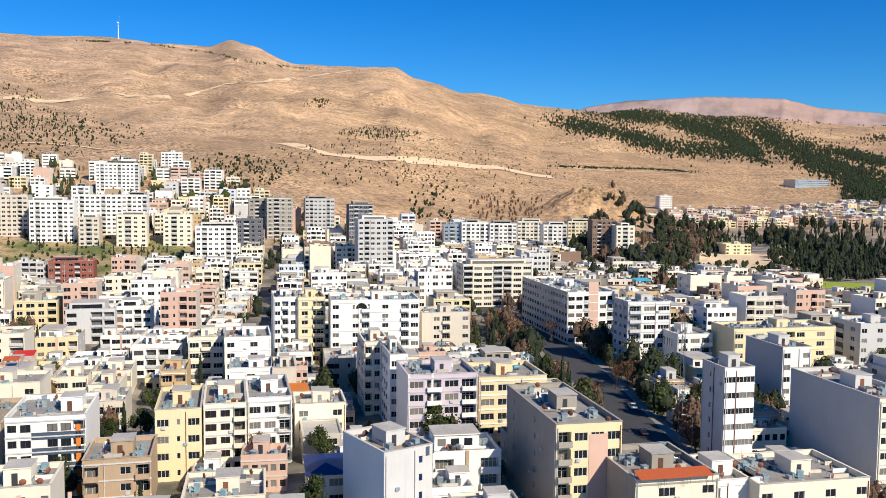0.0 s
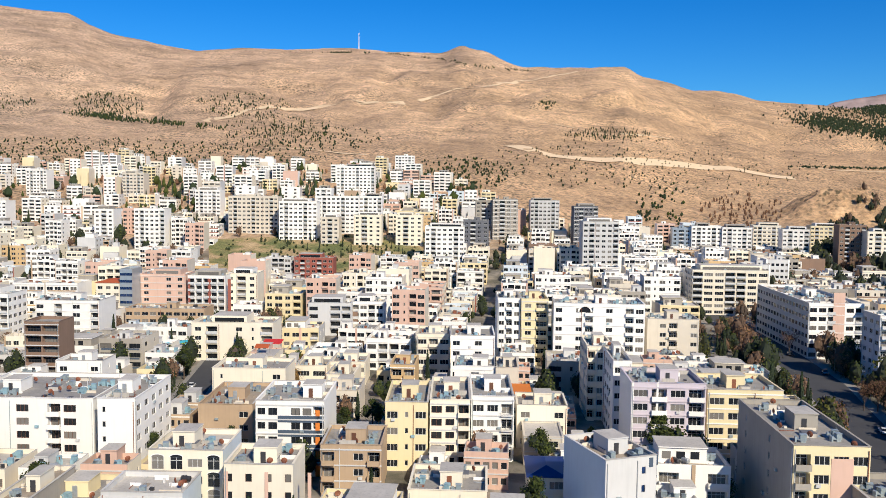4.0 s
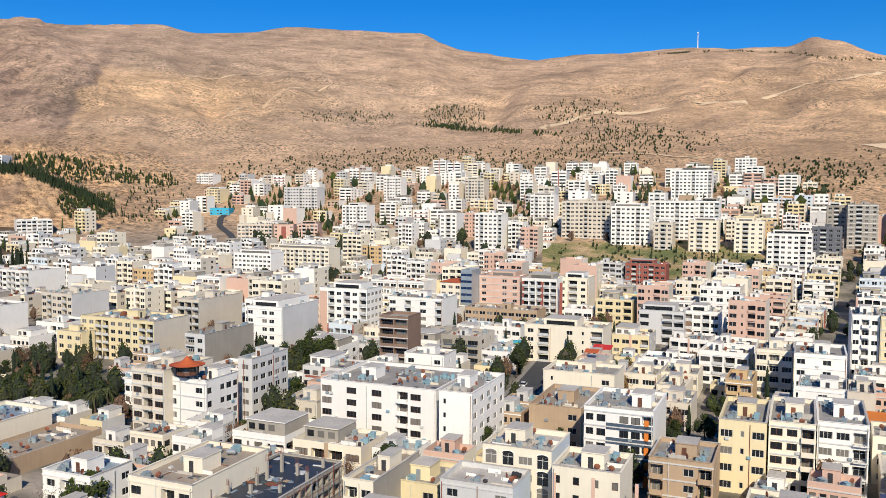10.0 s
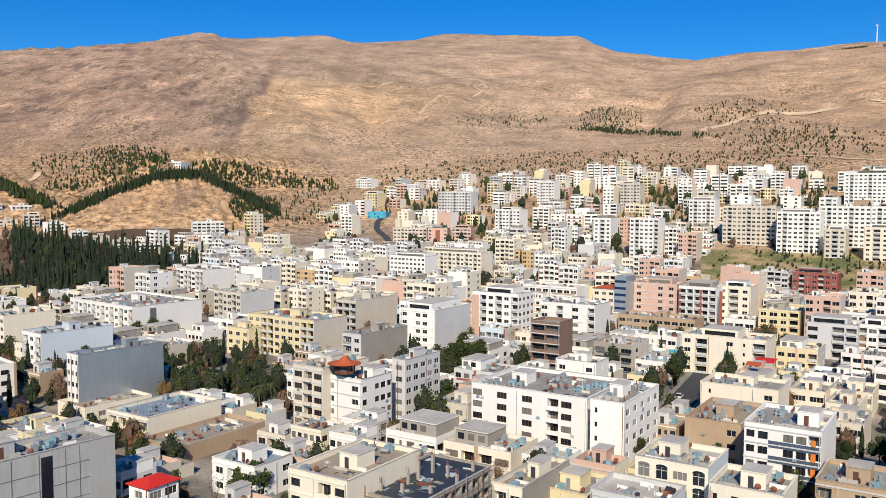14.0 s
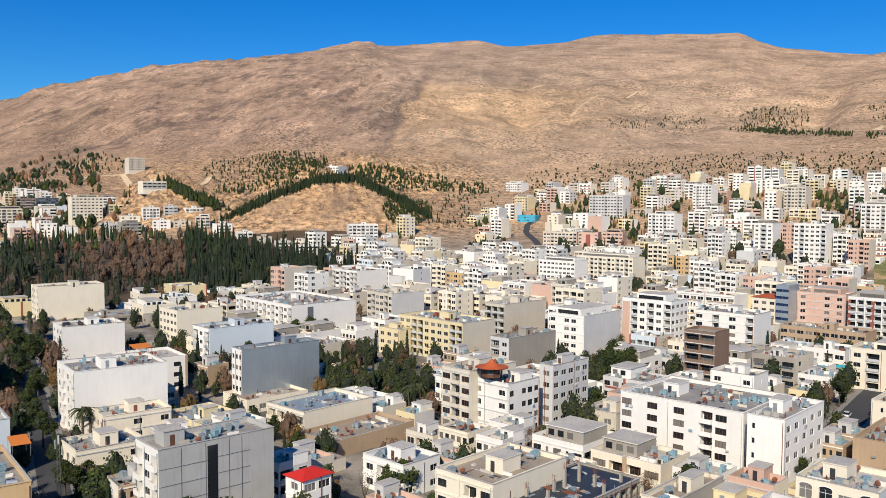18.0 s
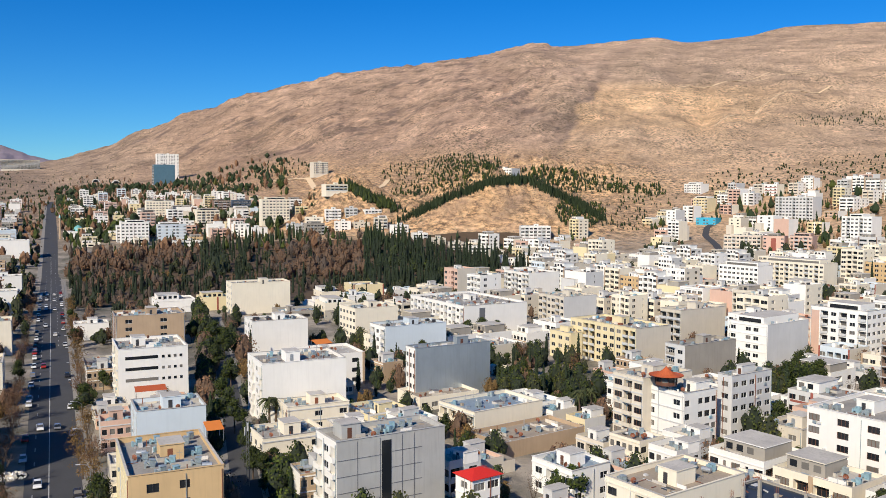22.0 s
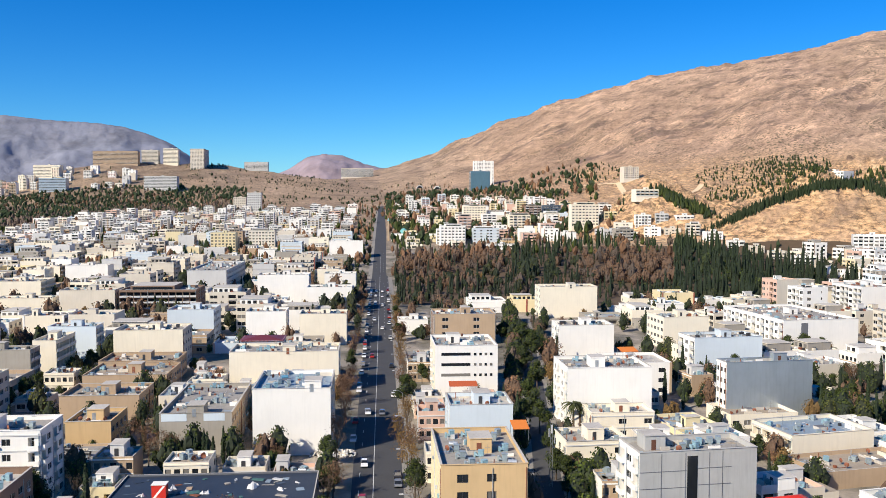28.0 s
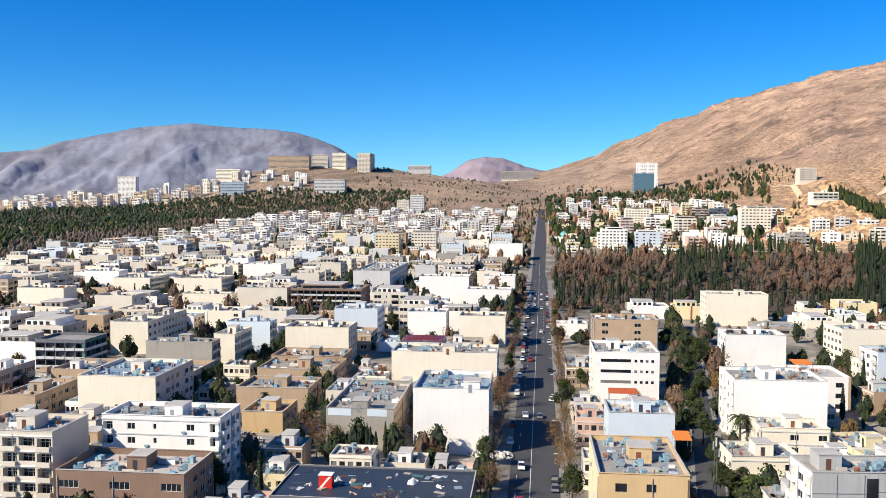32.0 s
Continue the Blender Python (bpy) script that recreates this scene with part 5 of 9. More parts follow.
building(-288.6, 879.1, 14, 20.5, 15.0, 7, WHITE, front='wbw', right='...', kit='cc', near=False, z=70.2)
building(-309.3, 777.7, 14, 26.6, 15.0, 7, WHITE, front='wbww', right='...', kit='cc', near=False, z=53.2)
building(-406.3, 535.7, 14, 14.3, 15.0, 8, WHITE, front='wbw', right='...', kit='cc', near=False, z=15.8)
building(-367.0, 527.4, 14, 21.5, 15.0, 9, WHITE, front='wbww', right='...', kit='cc', near=False, z=13.8)
building(-850.9, 641.6, 14, 24.0, 15.0, 4, WHITE, front='wbww', right='...', kit='cc', near=False, z=63.1)
building(-760.6, 585.7, 14, 18.0, 15.0, 5, YELLOW, front='wbw', right='...', kit='cc', near=False, z=43.1)
building(-591.2, 682.3, 14, 19.5, 15.0, 8, WHITE, front='wbw', right='...', kit='cc', near=False, z=46.6)
building(-495.2, 694.9, 14, 19.8, 15.0, 7, BEIGE, front='wbw', right='...', kit='cc', near=False, z=47.3)
building(-379.0, 627.5, 14, 21.0, 15.0, 7, WHITE, front='wbw', right='...', kit='cc', near=False, z=32.9)
building(-325.1, 585.1, 14, 37.9, 15.0, 9, BEIGE, front='wbww', right='...', kit='cc', near=False, z=22.7)
building(-669.3, 613.9, 14, 40.0, 15.0, 7, PALEGREY, front='wbww', right='...', kit='cc', near=False, z=38.8)
building(-537.1, 562.3, 14, 25.5, 15.0, 7, WHITE, front='wbw', right='...', kit='cc', near=False, z=22.9)
building(-275.7, 635.4, 14, 12.9, 15.0, 9, WHITE, front='wbw', right='...', kit='cc', near=False, z=29.2)
building(-307.2, 758.1, 14, 36.0, 15.0, 9, WHITE, front='wbww', right='...', kit='cc', near=False, z=49.7)
building(-1930.8, 96.0, 95, 45.2, 20.0, 16, WHITE, front='w.www', kit='', label='tall white office slab above a blue glass block', near=False, z=99.4)
building(-1778.2, 82.1, 95, 40.5, 24.0, 13, TEALGLASS, left='H', front='', kit='', label='low blue glass office block under a white slab', near=False, z=80.4)
building(-1523.9, -351.3, 95, 21.8, 14.0, 8, BEIGE, front='ww', kit='', near=False, fl=2.98, z=41.2)
building(-1489.8, -319.8, 95, 24.3, 14.0, 11, PALEGREY, front='www', kit='', near=False, fl=3.02, z=39.8)
building(-1998.0, -1187.5, 95, 47.5, 18.0, 17, WHITE, front='wwww', kit='', label='white apartment tower far across the town', near=False, fl=3.05, z=70.6)
# TAN for a beige slab: its shade and haze go into the wall colour
building(-2033.7, -798.3, 95, 103.3, 20.0, 10, TAN, front='H', kit='', label='long beige hotel slab on the hilltop', near=False, fl=2.99, z=144.8)
building(-2082.3, -699.9, 95, 39.2, 20.0, 9, BEIGE, front='H', kit='', label='small cream hotel on the hilltop', near=False, fl=3.22, z=150.7)
building(-2094.3, -651.6, 95, 34.8, 20.0, 11, CREAM, front='H', kit='', label='small cream hotel on the hilltop', near=False, fl=3.16, z=149.6)
building(-2044.4, -572.5, 95, 32.4, 67.3, 15, BEIGE, front='wwww', right='ww', kit='', label='beige hotel tower on the hill', near=False, fl=3.17, z=133.4)
building(-2150.6, -467.5, 95, 58.3, 20.0, 8, PALEGREY, front='H', kit='', label='grey slab block on the hill', near=False, fl=2.95, z=131.0)
building(-1923.1, -887.3, 95, 58.1, 20.0, 8, CREAM, front='H', kit='', label='cream apartments high on the western hill', near=False, fl=3.24, z=111.3)
building(-1770.8, -591.7, 95, 66.7, 20.0, 10, PALEGREY, front='H', kit='', label='grey apartments on the western hillside', near=False, fl=3.06, z=78.1)
building(-1748.1, -796.5, 95, 52.8, 20.0, 8, STEEL, front='H', kit='', label='grey-blue office block across the town', near=False, fl=3.25, z=77.5)
building(-2638.6, -277.4, 95, 98.9, 30.0, 8, BEIGE, front='ooooooo', kit='', label='unfinished block on the saddle of the hill', near=False, fl=3.14, z=132.1)
building(-1356.4, 305.8, 95, 24.6, 20.0, 6, BEIGE, front='wow', kit='', label='beige hotel block under the mountain', near=False, fl=3.08, z=96.0)
building(-893.7, 215.0, 95, 24.2, 16.0, 2, CREAM, front='ooooo', kit='', label='low arcaded pavilion on the rocky knoll', near=False, fl=3.16, z=66.4)
building(-837.8, 377.9, 30, 30.5, 16.0, 3, WHITE, front='w.ww', kit='', label='white villa on the wooded hill', near=False, fl=2.85, z=81.0)
building(295.9, 1167.8, 10, 18.1, 14.0, 6, WHITE, front='ww', kit='', label='white tower below the rocky slope', near=False, fl=3.07, z=31.9)
building(235.7, 708.9, 10, 22.9, 16.0, 3, YELLOW, front='w.w', kit='', label='yellow stone pavilion on the sandy mound', near=False, fl=2.85, z=5.7)
building(642.2, 1562.6, 20, 78.7, 30.0, 3, STEEL, front='H', kit='', label='long grey-blue hall terraced into the slope', near=False, fl=3.53, z=68.7)
building(-868.7, 9.8, 95, 25.5, 14.0, 6, WHITE, front='wwww', kit='c', near=False, z=16.1)
building(-901.9, 148.8, 95, 29.4, 14.0, 7, CREAM, front='wwww', kit='c', near=False, z=35.0)
building(-1100.7, 41.5, 95, 29.4, 14.0, 6, CREAM, front='www', kit='c', near=False, z=34.6)
building(-234.3, 325.4, 14, 5.5, 12.0, 7, STEEL, front='HH', styles={"front": "blue"}, kit='', stair=None, label='slim dark blue glass tower among houses', near=False)
building(-245.2, 323.7, 14, 10.7, 14.0, 5, CREAM, front='ww', kit='', stair=None, label='block under a steep red-tiled roof', cap=REDTILE, near=False)
building(-712.0, 552.2, 30, 20.1, 14.0, 2, BLUEPAINT, front='w.w', kit='', stair=None, label='bright blue building at the bend of the hill road', near=False, z=32.9)
building(-125.2, 79.4, 14, 13.2, 21.0, 4, CREAM, front='w.bw', right='', kit='ddctc', label='cream block with a tiled roof terrace and a big stair room', roofmat=ROOFTAN, stair=(0.6, 0.45), styles={"front": "dark"})
building(-117.2, 87.1, 14, 13.9, 24.4, 3, GREY, front='ooo', right='oooo', kit='', stair=None, label='unfinished concrete block with dark tarpaulins on its slab', roofmat=DARKTARP, balc=GREY, parapet=0.3, bare=True)
scaffold(-117.2, 87.1, 14, 13.9, 24.4, 10.2)
building(-102.1, 106.6, 14, 5.9, 19.1, 3, CREAM, front='bw', right='', sides={"right": GREY}, kit='cd', label='cream block with a stepped stair room and a grey side', roofmat=ROOFTAN, stair=(0.7, 0.6))
building(-102.6, 117.7, 14, 11.0, 12.8, 2, YELLOW, front='w.w', right='w', kit='ccT', label='low yellow block with blue roof sheets', roofmat=ROOF)
building(-88.6, 116.9, 14, 13.4, 10.2, 3, PALEGREY, front='w.w', right='', sides={"right": PALEBLUE}, kit='kc', label='pale grey block with a clean membrane roof', roofmat=ROOFPALE, stair=None)
building(-210.1, 81.1, 14, 15.6, 22.9, 2, CREAM, front='bb', right='..', kit='cbc', label='cream villa with a blue sheet roof and porch columns', roofmat=ROOFBLUE, stair=None)
building(-190.4, 81.2, 14, 13.3, 26.6, 1, TAN, front='w', right='', kit='dd', roofmat=ROOFTAN, label='single-storey house with a mud roof', stair=None)
building(-157.2, 81.7, 14, 12.0, 10.8, 2, WHITE, front='wb', right='w.w', kit='cc', label='white painted villa with roof pergola', roofmat=ROOFBLUE, stair=(0.5, 0.5))
building(-146.5, 60.0, 14, 5.2, 6.6, 3, WHITE, front='w', right='W', kit='', stair=None, label='white house under a bright red sheet roof', roofmat=REDROOF, cap=REDROOF, parapet=0.15)
building(-162.4, 147.4, 14, 10.3, 14.0, 2, BEIGE, front='bw', kit='c', label='low beige villa with a terrace')
building(-103.3, 171.1, 14, 12.5, 22.0, 3, TAN, front='..w', kit='ddcdd', label='tan block with rusty dishes on its roof', roofmat=ROOFTAN)
building(-120.2, 206.6, 14, 20.1, 14.0, 3, CREAM, front='n..w', kit='ddc', label='cream block with a red awning on its roof')
building(-106.2, 229.8, 14, 9.3, 14.0, 2, CREAM, front='WW', kit='dcc', label='low cream terraced apartments')
building(-98.4, 237.7, 14, 10.6, 14.0, 2, CREAM, front='WW', kit='dcc', label='low cream terraced apartments')
building(-86.2, 203.9, 14, 9.2, 14.0, 2, BEIGE, front='bW', kit='ddc', label='low beige apartments with rounded balconies')
building(-43.5, 140.2, 12, 13.9, 14.0, 2, CREAM, front='w.w', kit='ddccb', label='low cream house with a grey roof')
building(-24.5, 155.2, 12, 7.0, 12.0, 2, CREAM, front='W', kit='', stair=None, label='small house under a dark blue sheet roof', roofmat=BLUEROOF, cap=BLUEROOF, parapet=0.15)
building(-29.6, 180.3, 12, 8.5, 12.0, 2, BEIGE, front='w', kit='', stair=None, label='low beige house with a ribbed sheet roof', roofmat=ROOFPALE, parapet=0.2)
building(-33.3, 192.1, 12, 11.6, 12.0, 3, CREAM, front='w.w', kit='ccd', label='cream house with an orange awning')
building(-54.1, 215.2, 12, 10.9, 14.0, 4, WHITE, front='.w', kit='ccb', label='white block with a white stair tower', stair=(0.7, 0.2))
building(-43.3, 216.5, 12, 6.0, 14.0, 4, BEIGE, front='', kit='c', label='beige block with a blank wall')
building(-9.2, 137.4, 34, 9.5, 14.6, 5, PALEGREY, front='.n', left='', kit='ddc', label='grey-blue office block with a glass corner', roofmat=ROOFTAN, sides={"left": PALEBLUE}, styles={"front": "blue"})
building(-92.9, 221.6, 12, 7.7, 14.0, 2, CREAM, front='WW', kit='dcc', label='low cream terraced apartments')
building(-75.4, 225.8, 12, 7.0, 14.0, 3, OCHRE, front='b', kit='dcc', label='ochre terraced apartments with balconies')
building(-149.0, -59.5, 94, 38.2, 19.5, 1, DARKGREY, front='', kit='', stair=None, roofmat=DARKTARP, label='low hall with a patched black roof', fl=6.00, parapet=0.3, z=0.5, bare=True)
building(-270.3, -194.6, 94, 18.6, 15.4, 4, DARKGREY, front='ooo', right='oo', kit='', stair=None, label='unfinished steel frame building behind green netting', balc=NETTING, sides={"right": NETTING})
building(-214.2, -166.0, 94, 10.6, 22.5, 2, TAN, front='..', right='ww', kit='ccdd', roofmat=ROOFTAN, label='low tan brick terraced house with a cluttered roof')
building(-171.3, -119.8, 94, 11.5, 14.0, 2, TAN, front='w.w', kit='ccdd', roofmat=ROOFTAN, label='low tan brick house with a cluttered roof')
building(-191.6, -132.9, 94, 10.5, 14.0, 2, CREAM, front='..', kit='ccbbdd', roofmat=ROOFPALE, label='low cream house with a cluttered roof')
building(-190.3, 31.1, 97, 15.0, 12.0, 2, CREAM, front='..w', left='ww', kit='ccddc', label='low cream villas with flat grey roofs')
building(-226.7, 81.6, 99, 20.0, 14.0, 1, CREAM, front='w', kit='dd', roofmat=ROOFTAN, label='single-storey house with a mud roof', stair=None)


# blocks on the rise behind the park
for bx, by, bw, bd, bn_, bm_, bf, bl in ((-888, 6, 27, 14, 5, WHITE, "WbWbWb", "white apartment block with rows of balconies behind the park"), (-1102, 53, 38, 14, 5, CREAM, "wWwWwWw", "long cream apartment block on the rise"), (-916, 30, 13, 13, 8, PINK, "WbW", "tall slim salmon apartment tower"), (-872, 43, 27, 13, 5, PALEBLUE, "w.w.w", "pale blue and white block behind the park"), (-1065, 118, 20, 13, 6, BROWNSTONE, "bWbW", "brown stone block with white balconies"), (-1078, 142, 22, 13, 5, SLATE, "WWWW", "slate grey block with ribbon windows"), (-912, 152, 27, 14, 6, YELLOW, "WbWbWb", "yellow stone apartment block below the knoll"), (-842, 124, 20, 12, 3, WHITE, "", "low white block with a blank wall"), (-829, 180, 18, 12, 4, GREY, "WbW", "grey cement block beside the knoll"), (-960, 88, 24, 13, 6, CREAM, "WbWbW", "cream apartment block with balconies on the rise"), (-985, 128, 20, 13, 5, BEIGE, "wWwW", "beige apartment block on the rise")):
    if not any(taken(bx - p * bd, by + q * bw) for p in (0.1, 0.5, 0.9) for q in (0.1, 0.5, 0.9)):
        building(bx, by, 94, bw, bd, bn_, bm_, front=bf, right="ww", kit="cc", near=False, label=bl, balc=WHITE)
# low houses between the park and the knolls
hrnd = random.Random(31)
for row in range(2):
    for k in range(11):
        ha = 65.5 + k * 1.3 + row * 0.6
        hr = lerp(ha, (62.5, 68, 74, 92.4), (640, 740, 850, 830)) + 18 + row * 26
        bx, by = -hr * math.sin(math.radians(ha)), hr * math.cos(math.radians(ha))
        bw, bd = hrnd.uniform(12, 18), hrnd.uniform(10, 13)
        bm_, tone = hrnd.choice(((WHITE, "white"), (WHITE, "white"), (CREAM, "cream"), (BEIGE, "beige"), (PALEGREY, "pale grey")))
        if not any(taken(bx - p * bd, by + q * bw) for p in (0, 0.5, 1) for q in (0, 0.5, 1)):
            building(bx, by, 90 + hrnd.uniform(-14, 6), bw, bd, hrnd.choice((2, 2, 3, 3, 4)), bm_, front=hrnd.choice(("WbW", "wWw", "w.w", "bWb")), right="w", kit="c", near=False, label="low %s flat-roofed house at the foot of the knoll" % tone)
building(-806, 52, 94, 30.0, 12.0, 2, WHITE, front='WWWWWWWW', kit='cc', near=False, label='long white two-storey hall among the park trees')
building(-586.9, 484.0, 30, 31.0, 14.0, 4, BEIGE, front='wWbwWbwWb', kit='cc', near=False, z=16.0, label='long beige and salmon apartment block on a brown mound', balc=PINK)
building(-555.0, 497.0, 33, 17.0, 12.0, 4, PINK, front='w.W.w', kit='c', near=False, z=16.2, label='salmon apartment block with a red centre', accents=(("front", 6.5, 10.5, 0.5, 11.5, BRICKRED),))
building(-540.2, 511.0, 31, 17.5, 14.0, 4, PINK, front='wbwbw', kit='cc', near=False, z=16.9, label='salmon apartment block with pale balconies', balc=BEIGE)
building(-718.7, 358.4, 70, 28.0, 14.0, 4, WHITE, front='WbWbWbW', right='www', kit='ccd', near=False, z=20.0, label='white apartment block below the rocky knoll', styles={"front": "dark"})


building(-290.9, -65.4, 94, 14.3, 12.0, 4, WHITE, front='', right='ww', kit='', stair=None, label='white block under a maroon sheet hip roof', cap=MAROON, parapet=0.3)


# ---- roads ----
ASPHALT = plaster("asphalt", (0.055, 0.056, 0.06), 0.2, 0.9, 3.0, vary=0.0)
PAVING = plaster("pavement_slabs", (0.27, 0.25, 0.22), 0.15, 0.9)
MARK = flat("road_paint", (0.6, 0.6, 0.58), 0.8)
ROADS = []


def strip(name, pts, width, lift, mat, label, kind="structure", category="road", step=12.0):
    """A ribbon laid over the land along a line."""
    line = []
    for (x0, y0), (x1, y1) in zip(pts, pts[1:]):
        n = max(1, int(math.hypot(x1 - x0, y1 - y0) / step))
        line += [(x0 + (x1 - x0) * k / n, y0 + (y1 - y0) * k / n) for k in range(n)]
    line.append(pts[-1])
    b = Build()
    vs = []
    for i, (x, y) in enumerate(line):
        x0, y0 = line[max(i - 1, 0)]
        x1, y1 = line[min(i + 1, len(line) - 1)]
        d = math.hypot(x1 - x0, y1 - y0)
        nx, ny = -(y1 - y0) / d, (x1 - x0) / d
        z = (ground_at(x, y) if math.hypot(x, y) > 640 else land(x, y)) + lift
        e = [(x + nx * s * width / 2, y + ny * s * width / 2) for s in (1, -1)]
        vs.append(tuple((p, q, ground_at(p, q) + lift if lift > 0.5 else z) for p, q in e))
    for (a, b_), (c, d) in zip(vs, vs[1:]):
        b.face([b_, d, c, a], mat)
        if lift < 0.5:
            b.face([(b_[0], b_[1], b_[2] - 0.4), (d[0], d[1], d[2] - 0.4), d, b_], mat)
            b.face([a, c, (c[0], c[1], c[2] - 0.4), (a[0], a[1], a[2] - 0.4)], mat)
    return tagged(put(name, b), label, category, kind=kind)


def road(pts, width, label, walk_w=3.0):
    strip("pavement", pts, width + 2 * walk_w, 0.18, PAVING, "pale slab pavement along " + label, category="pavement")
    strip("road", pts, width, 0.2, ASPHALT, label, category="road")
    for p, q in zip(pts, pts[1:]):
        ROADS.append((p, q, width / 2 + walk_w))


def on_road(x, y, pad=0.0):
    for (x0, y0), (x1, y1), hw in ROADS:
        dx, dy = x1 - x0, y1 - y0
        t = min(max(((x - x0) * dx + (y - y0) * dy) / (dx * dx + dy * dy), 0), 1)
        if math.hypot(x - x0 - t * dx, y - y0 - t * dy) < hw + pad:
            return True
    return False


AVENUE = [(-60, -5.4), (-210, -14), (-666, -40), (-1100, -64), (-1500, -86)]
road(AVENUE, 13.0, "the straight asphalt avenue with four lanes")
road([(46, 90), (49, 196), (48, 232), (47, 284), (40, 338), (29, 397), (10, 470)], 13.0, "the curving asphalt street between apartment blocks")
road([(-128, 205), (-150, 262), (-172, 330)], 8.0, "a narrow asphalt side street", 1.5)
road([(-120, 20), (-150, 23), (-210, 28.5), (-330, 39), (-440, 47)], 6.0, "a narrow tree-lined street", 1.5)


# ---- which ground is built on ----
for p, q in zip([(-557, 460), (-611, 481), (-664, 521), (-692, 550)], [(-611, 481), (-664, 521), (-692, 550), (-706, 573)]):
    ROADS.append((p, q, 9.0))
TOWN_AZ = (-60, -28, -15, -9, -2, 4, 8, 11, 14, 20, 35, 50, 54, 57, 60, 64, 70, 76, 79, 82, 92, 107, 112, 118, 123, 127, 132)
TOWN_R = (1500, 1500, 1150, 730, 760, 740, 735, 780, 900, 1000, 1030, 1040, 950, 860, 830, 800, 810, 840, 1150, 1300, 1500, 1480, 1460, 1190, 1030, 900, 850)


def bearing(x, y):
    return math.degrees(math.atan2(-x, y)), math.hypot(x, y)


def in_park(az, r):
    if not 62.5 < az < 92.4:
        return False
    lo = lerp(az, (62.5, 70, 92.4), (585, 540, 500))
    hi = lerp(az, (62.5, 68, 74, 92.4), (640, 740, 850, 830))
    return lo < r < hi


def in_field(az, r):
    return 16.0 < az < 30.5 and 545 < r < 655


# walled gardens: middle and radius
GARDENS = ((6, 180, 7), (-191, -54, 8), (-194, -42, 8), (-196, -31, 8), (-445, 51, 9), (-347, 39, 9), (-284, 33, 9), (-240, 28, 9), (-378, 173, 9), (-274, 137, 13), (-233, 122, 12), (-243, 117, 9), (-258, 77, 11), (-285, 81, 9), (-199, 35, 9), (-187, 31, 8), (-180, 77, 8), (-168, 255, 10), (-143, 221, 11), (-128, 194, 9), (-198, 192, 10), (-219, 285, 12), (62, 301, 9), (67, 287, 10), (70, 260, 10), (79, 324, 9), (89, 304, 9), (50, 252, 8), (52, 232, 8), (55, 294, 8), (-177, 631, 14), (-275, 133, 11), (-251, 132, 11), (-230, 131, 11), (-215, 131, 10), (-271, 149, 11), (-213, 123, 10), (-197, 127, 9), (-234, 130, 9), (-207, 25, 9), (-520, 54, 9), (-321, 43, 8), (-210, 31, 9), (-186, 35, 8), (-328, 89, 8), (-281, 90, 9), (-340, 149, 10), (-153, 143, 7), (-630, 450, 14), (-197, -69, 9), (-258, -79, 9), (-229, -77, 8), (-261, -124, 9), (-294, -124, 9), (-309, -121, 8))


def garden(x, y):
    """Above zero where trees and gardens take the place of houses."""
    if any((x - gx) ** 2 + (y - gy) ** 2 < gr * gr for gx, gy, gr in GARDENS):
        return 1.0
    return noise.noise(Vector((x / 45, y / 45, 0.5))) + 0.5 * noise.noise(Vector((x / 17, y / 17, 3.5))) - 0.27


def in_town(x, y):
    az, r = bearing(x, y)
    if 109 < az < 127 and 1880 < r < lerp(az, (109, 114, 127), (2020, 2150, 2300)):
        return (int(x / 16) * 7 + int(y / 16) * 13) % 10 < 4
    if not -30 < az < 128 or r < 110 or r > lerp(az, TOWN_AZ, TOWN_R):
        return False
    if in_park(az, r) or in_field(az, r):
        return False
    if az < -23.5 and 480 < r < 600:
        return False
    if az < -8.5 and 570 < r < lerp(az, (-30, -20, -8.5), (1120, 1050, 960)):
        return False
    if 55 < az < 59 and r > 700:
        return False
    if 49.6 < az < 52.8 and 690 < r < 910:
        return False
    return True


# ---- infill: a few kinds of house, each built once ----
PALETTE = [WHITE] * 14 + [CREAM] * 8 + [BEIGE] * 3 + [YELLOW] * 3 + [PALEGREY] * 6 + [PALEBLUE] * 2 + [TAN] * 2 + [GREY] * 3 + [OCHRE] + [PINK] * 2 + [BROWNSTONE]
WEST = [CREAM] * 9 + [WHITE] * 6 + [BEIGE] * 7 + [PALEGREY] * 3 + [GREY] * 4 + [TAN] * 3 + [YELLOW] * 2 + [PALEBLUE]
NAMES = {"white_paint": "white", "cream_stone": "cream", "beige_stone": "beige", "pale_blue_paint": "pale blue", "yellow_stone": "yellow", "pale_grey_stone": "pale grey", "tan_brick": "tan brick", "grey_cement": "grey cement", "salmon_stone": "salmon", "ochre_brick": "ochre brick", "brown_stone": "brown stone", "red_brick": "red brick"}
DIM = {"white_paint": 9, "cream_stone": 6, "pale_blue_paint": 7, "pale_grey_stone": 6, "beige_stone": 4, "yellow_stone": 4, "salmon_stone": 3, "ochre_brick": 2, "tan_brick": 1, "grey_cement": 3, "brown_stone": 1, "red_brick": 1}
WARMTH = {"yellow_stone": 0, "salmon_stone": 1, "ochre_brick": 1, "red_brick": 1, "cream_stone": 2, "white_paint": 2, "pale_blue_paint": 2, "beige_stone": 3}
FRONTS = ("WbW", "wWwb", "bWWb", "WbbW", "WnbW", "wwWww", "bnb", "WobW", "WnWnW", "bWWb", "wwwww", "WwnW", "WWW", "oWo", "WWWW")
BACKS = ("wwww", "WnW", "w.w.w", "www", "bwwb", "")


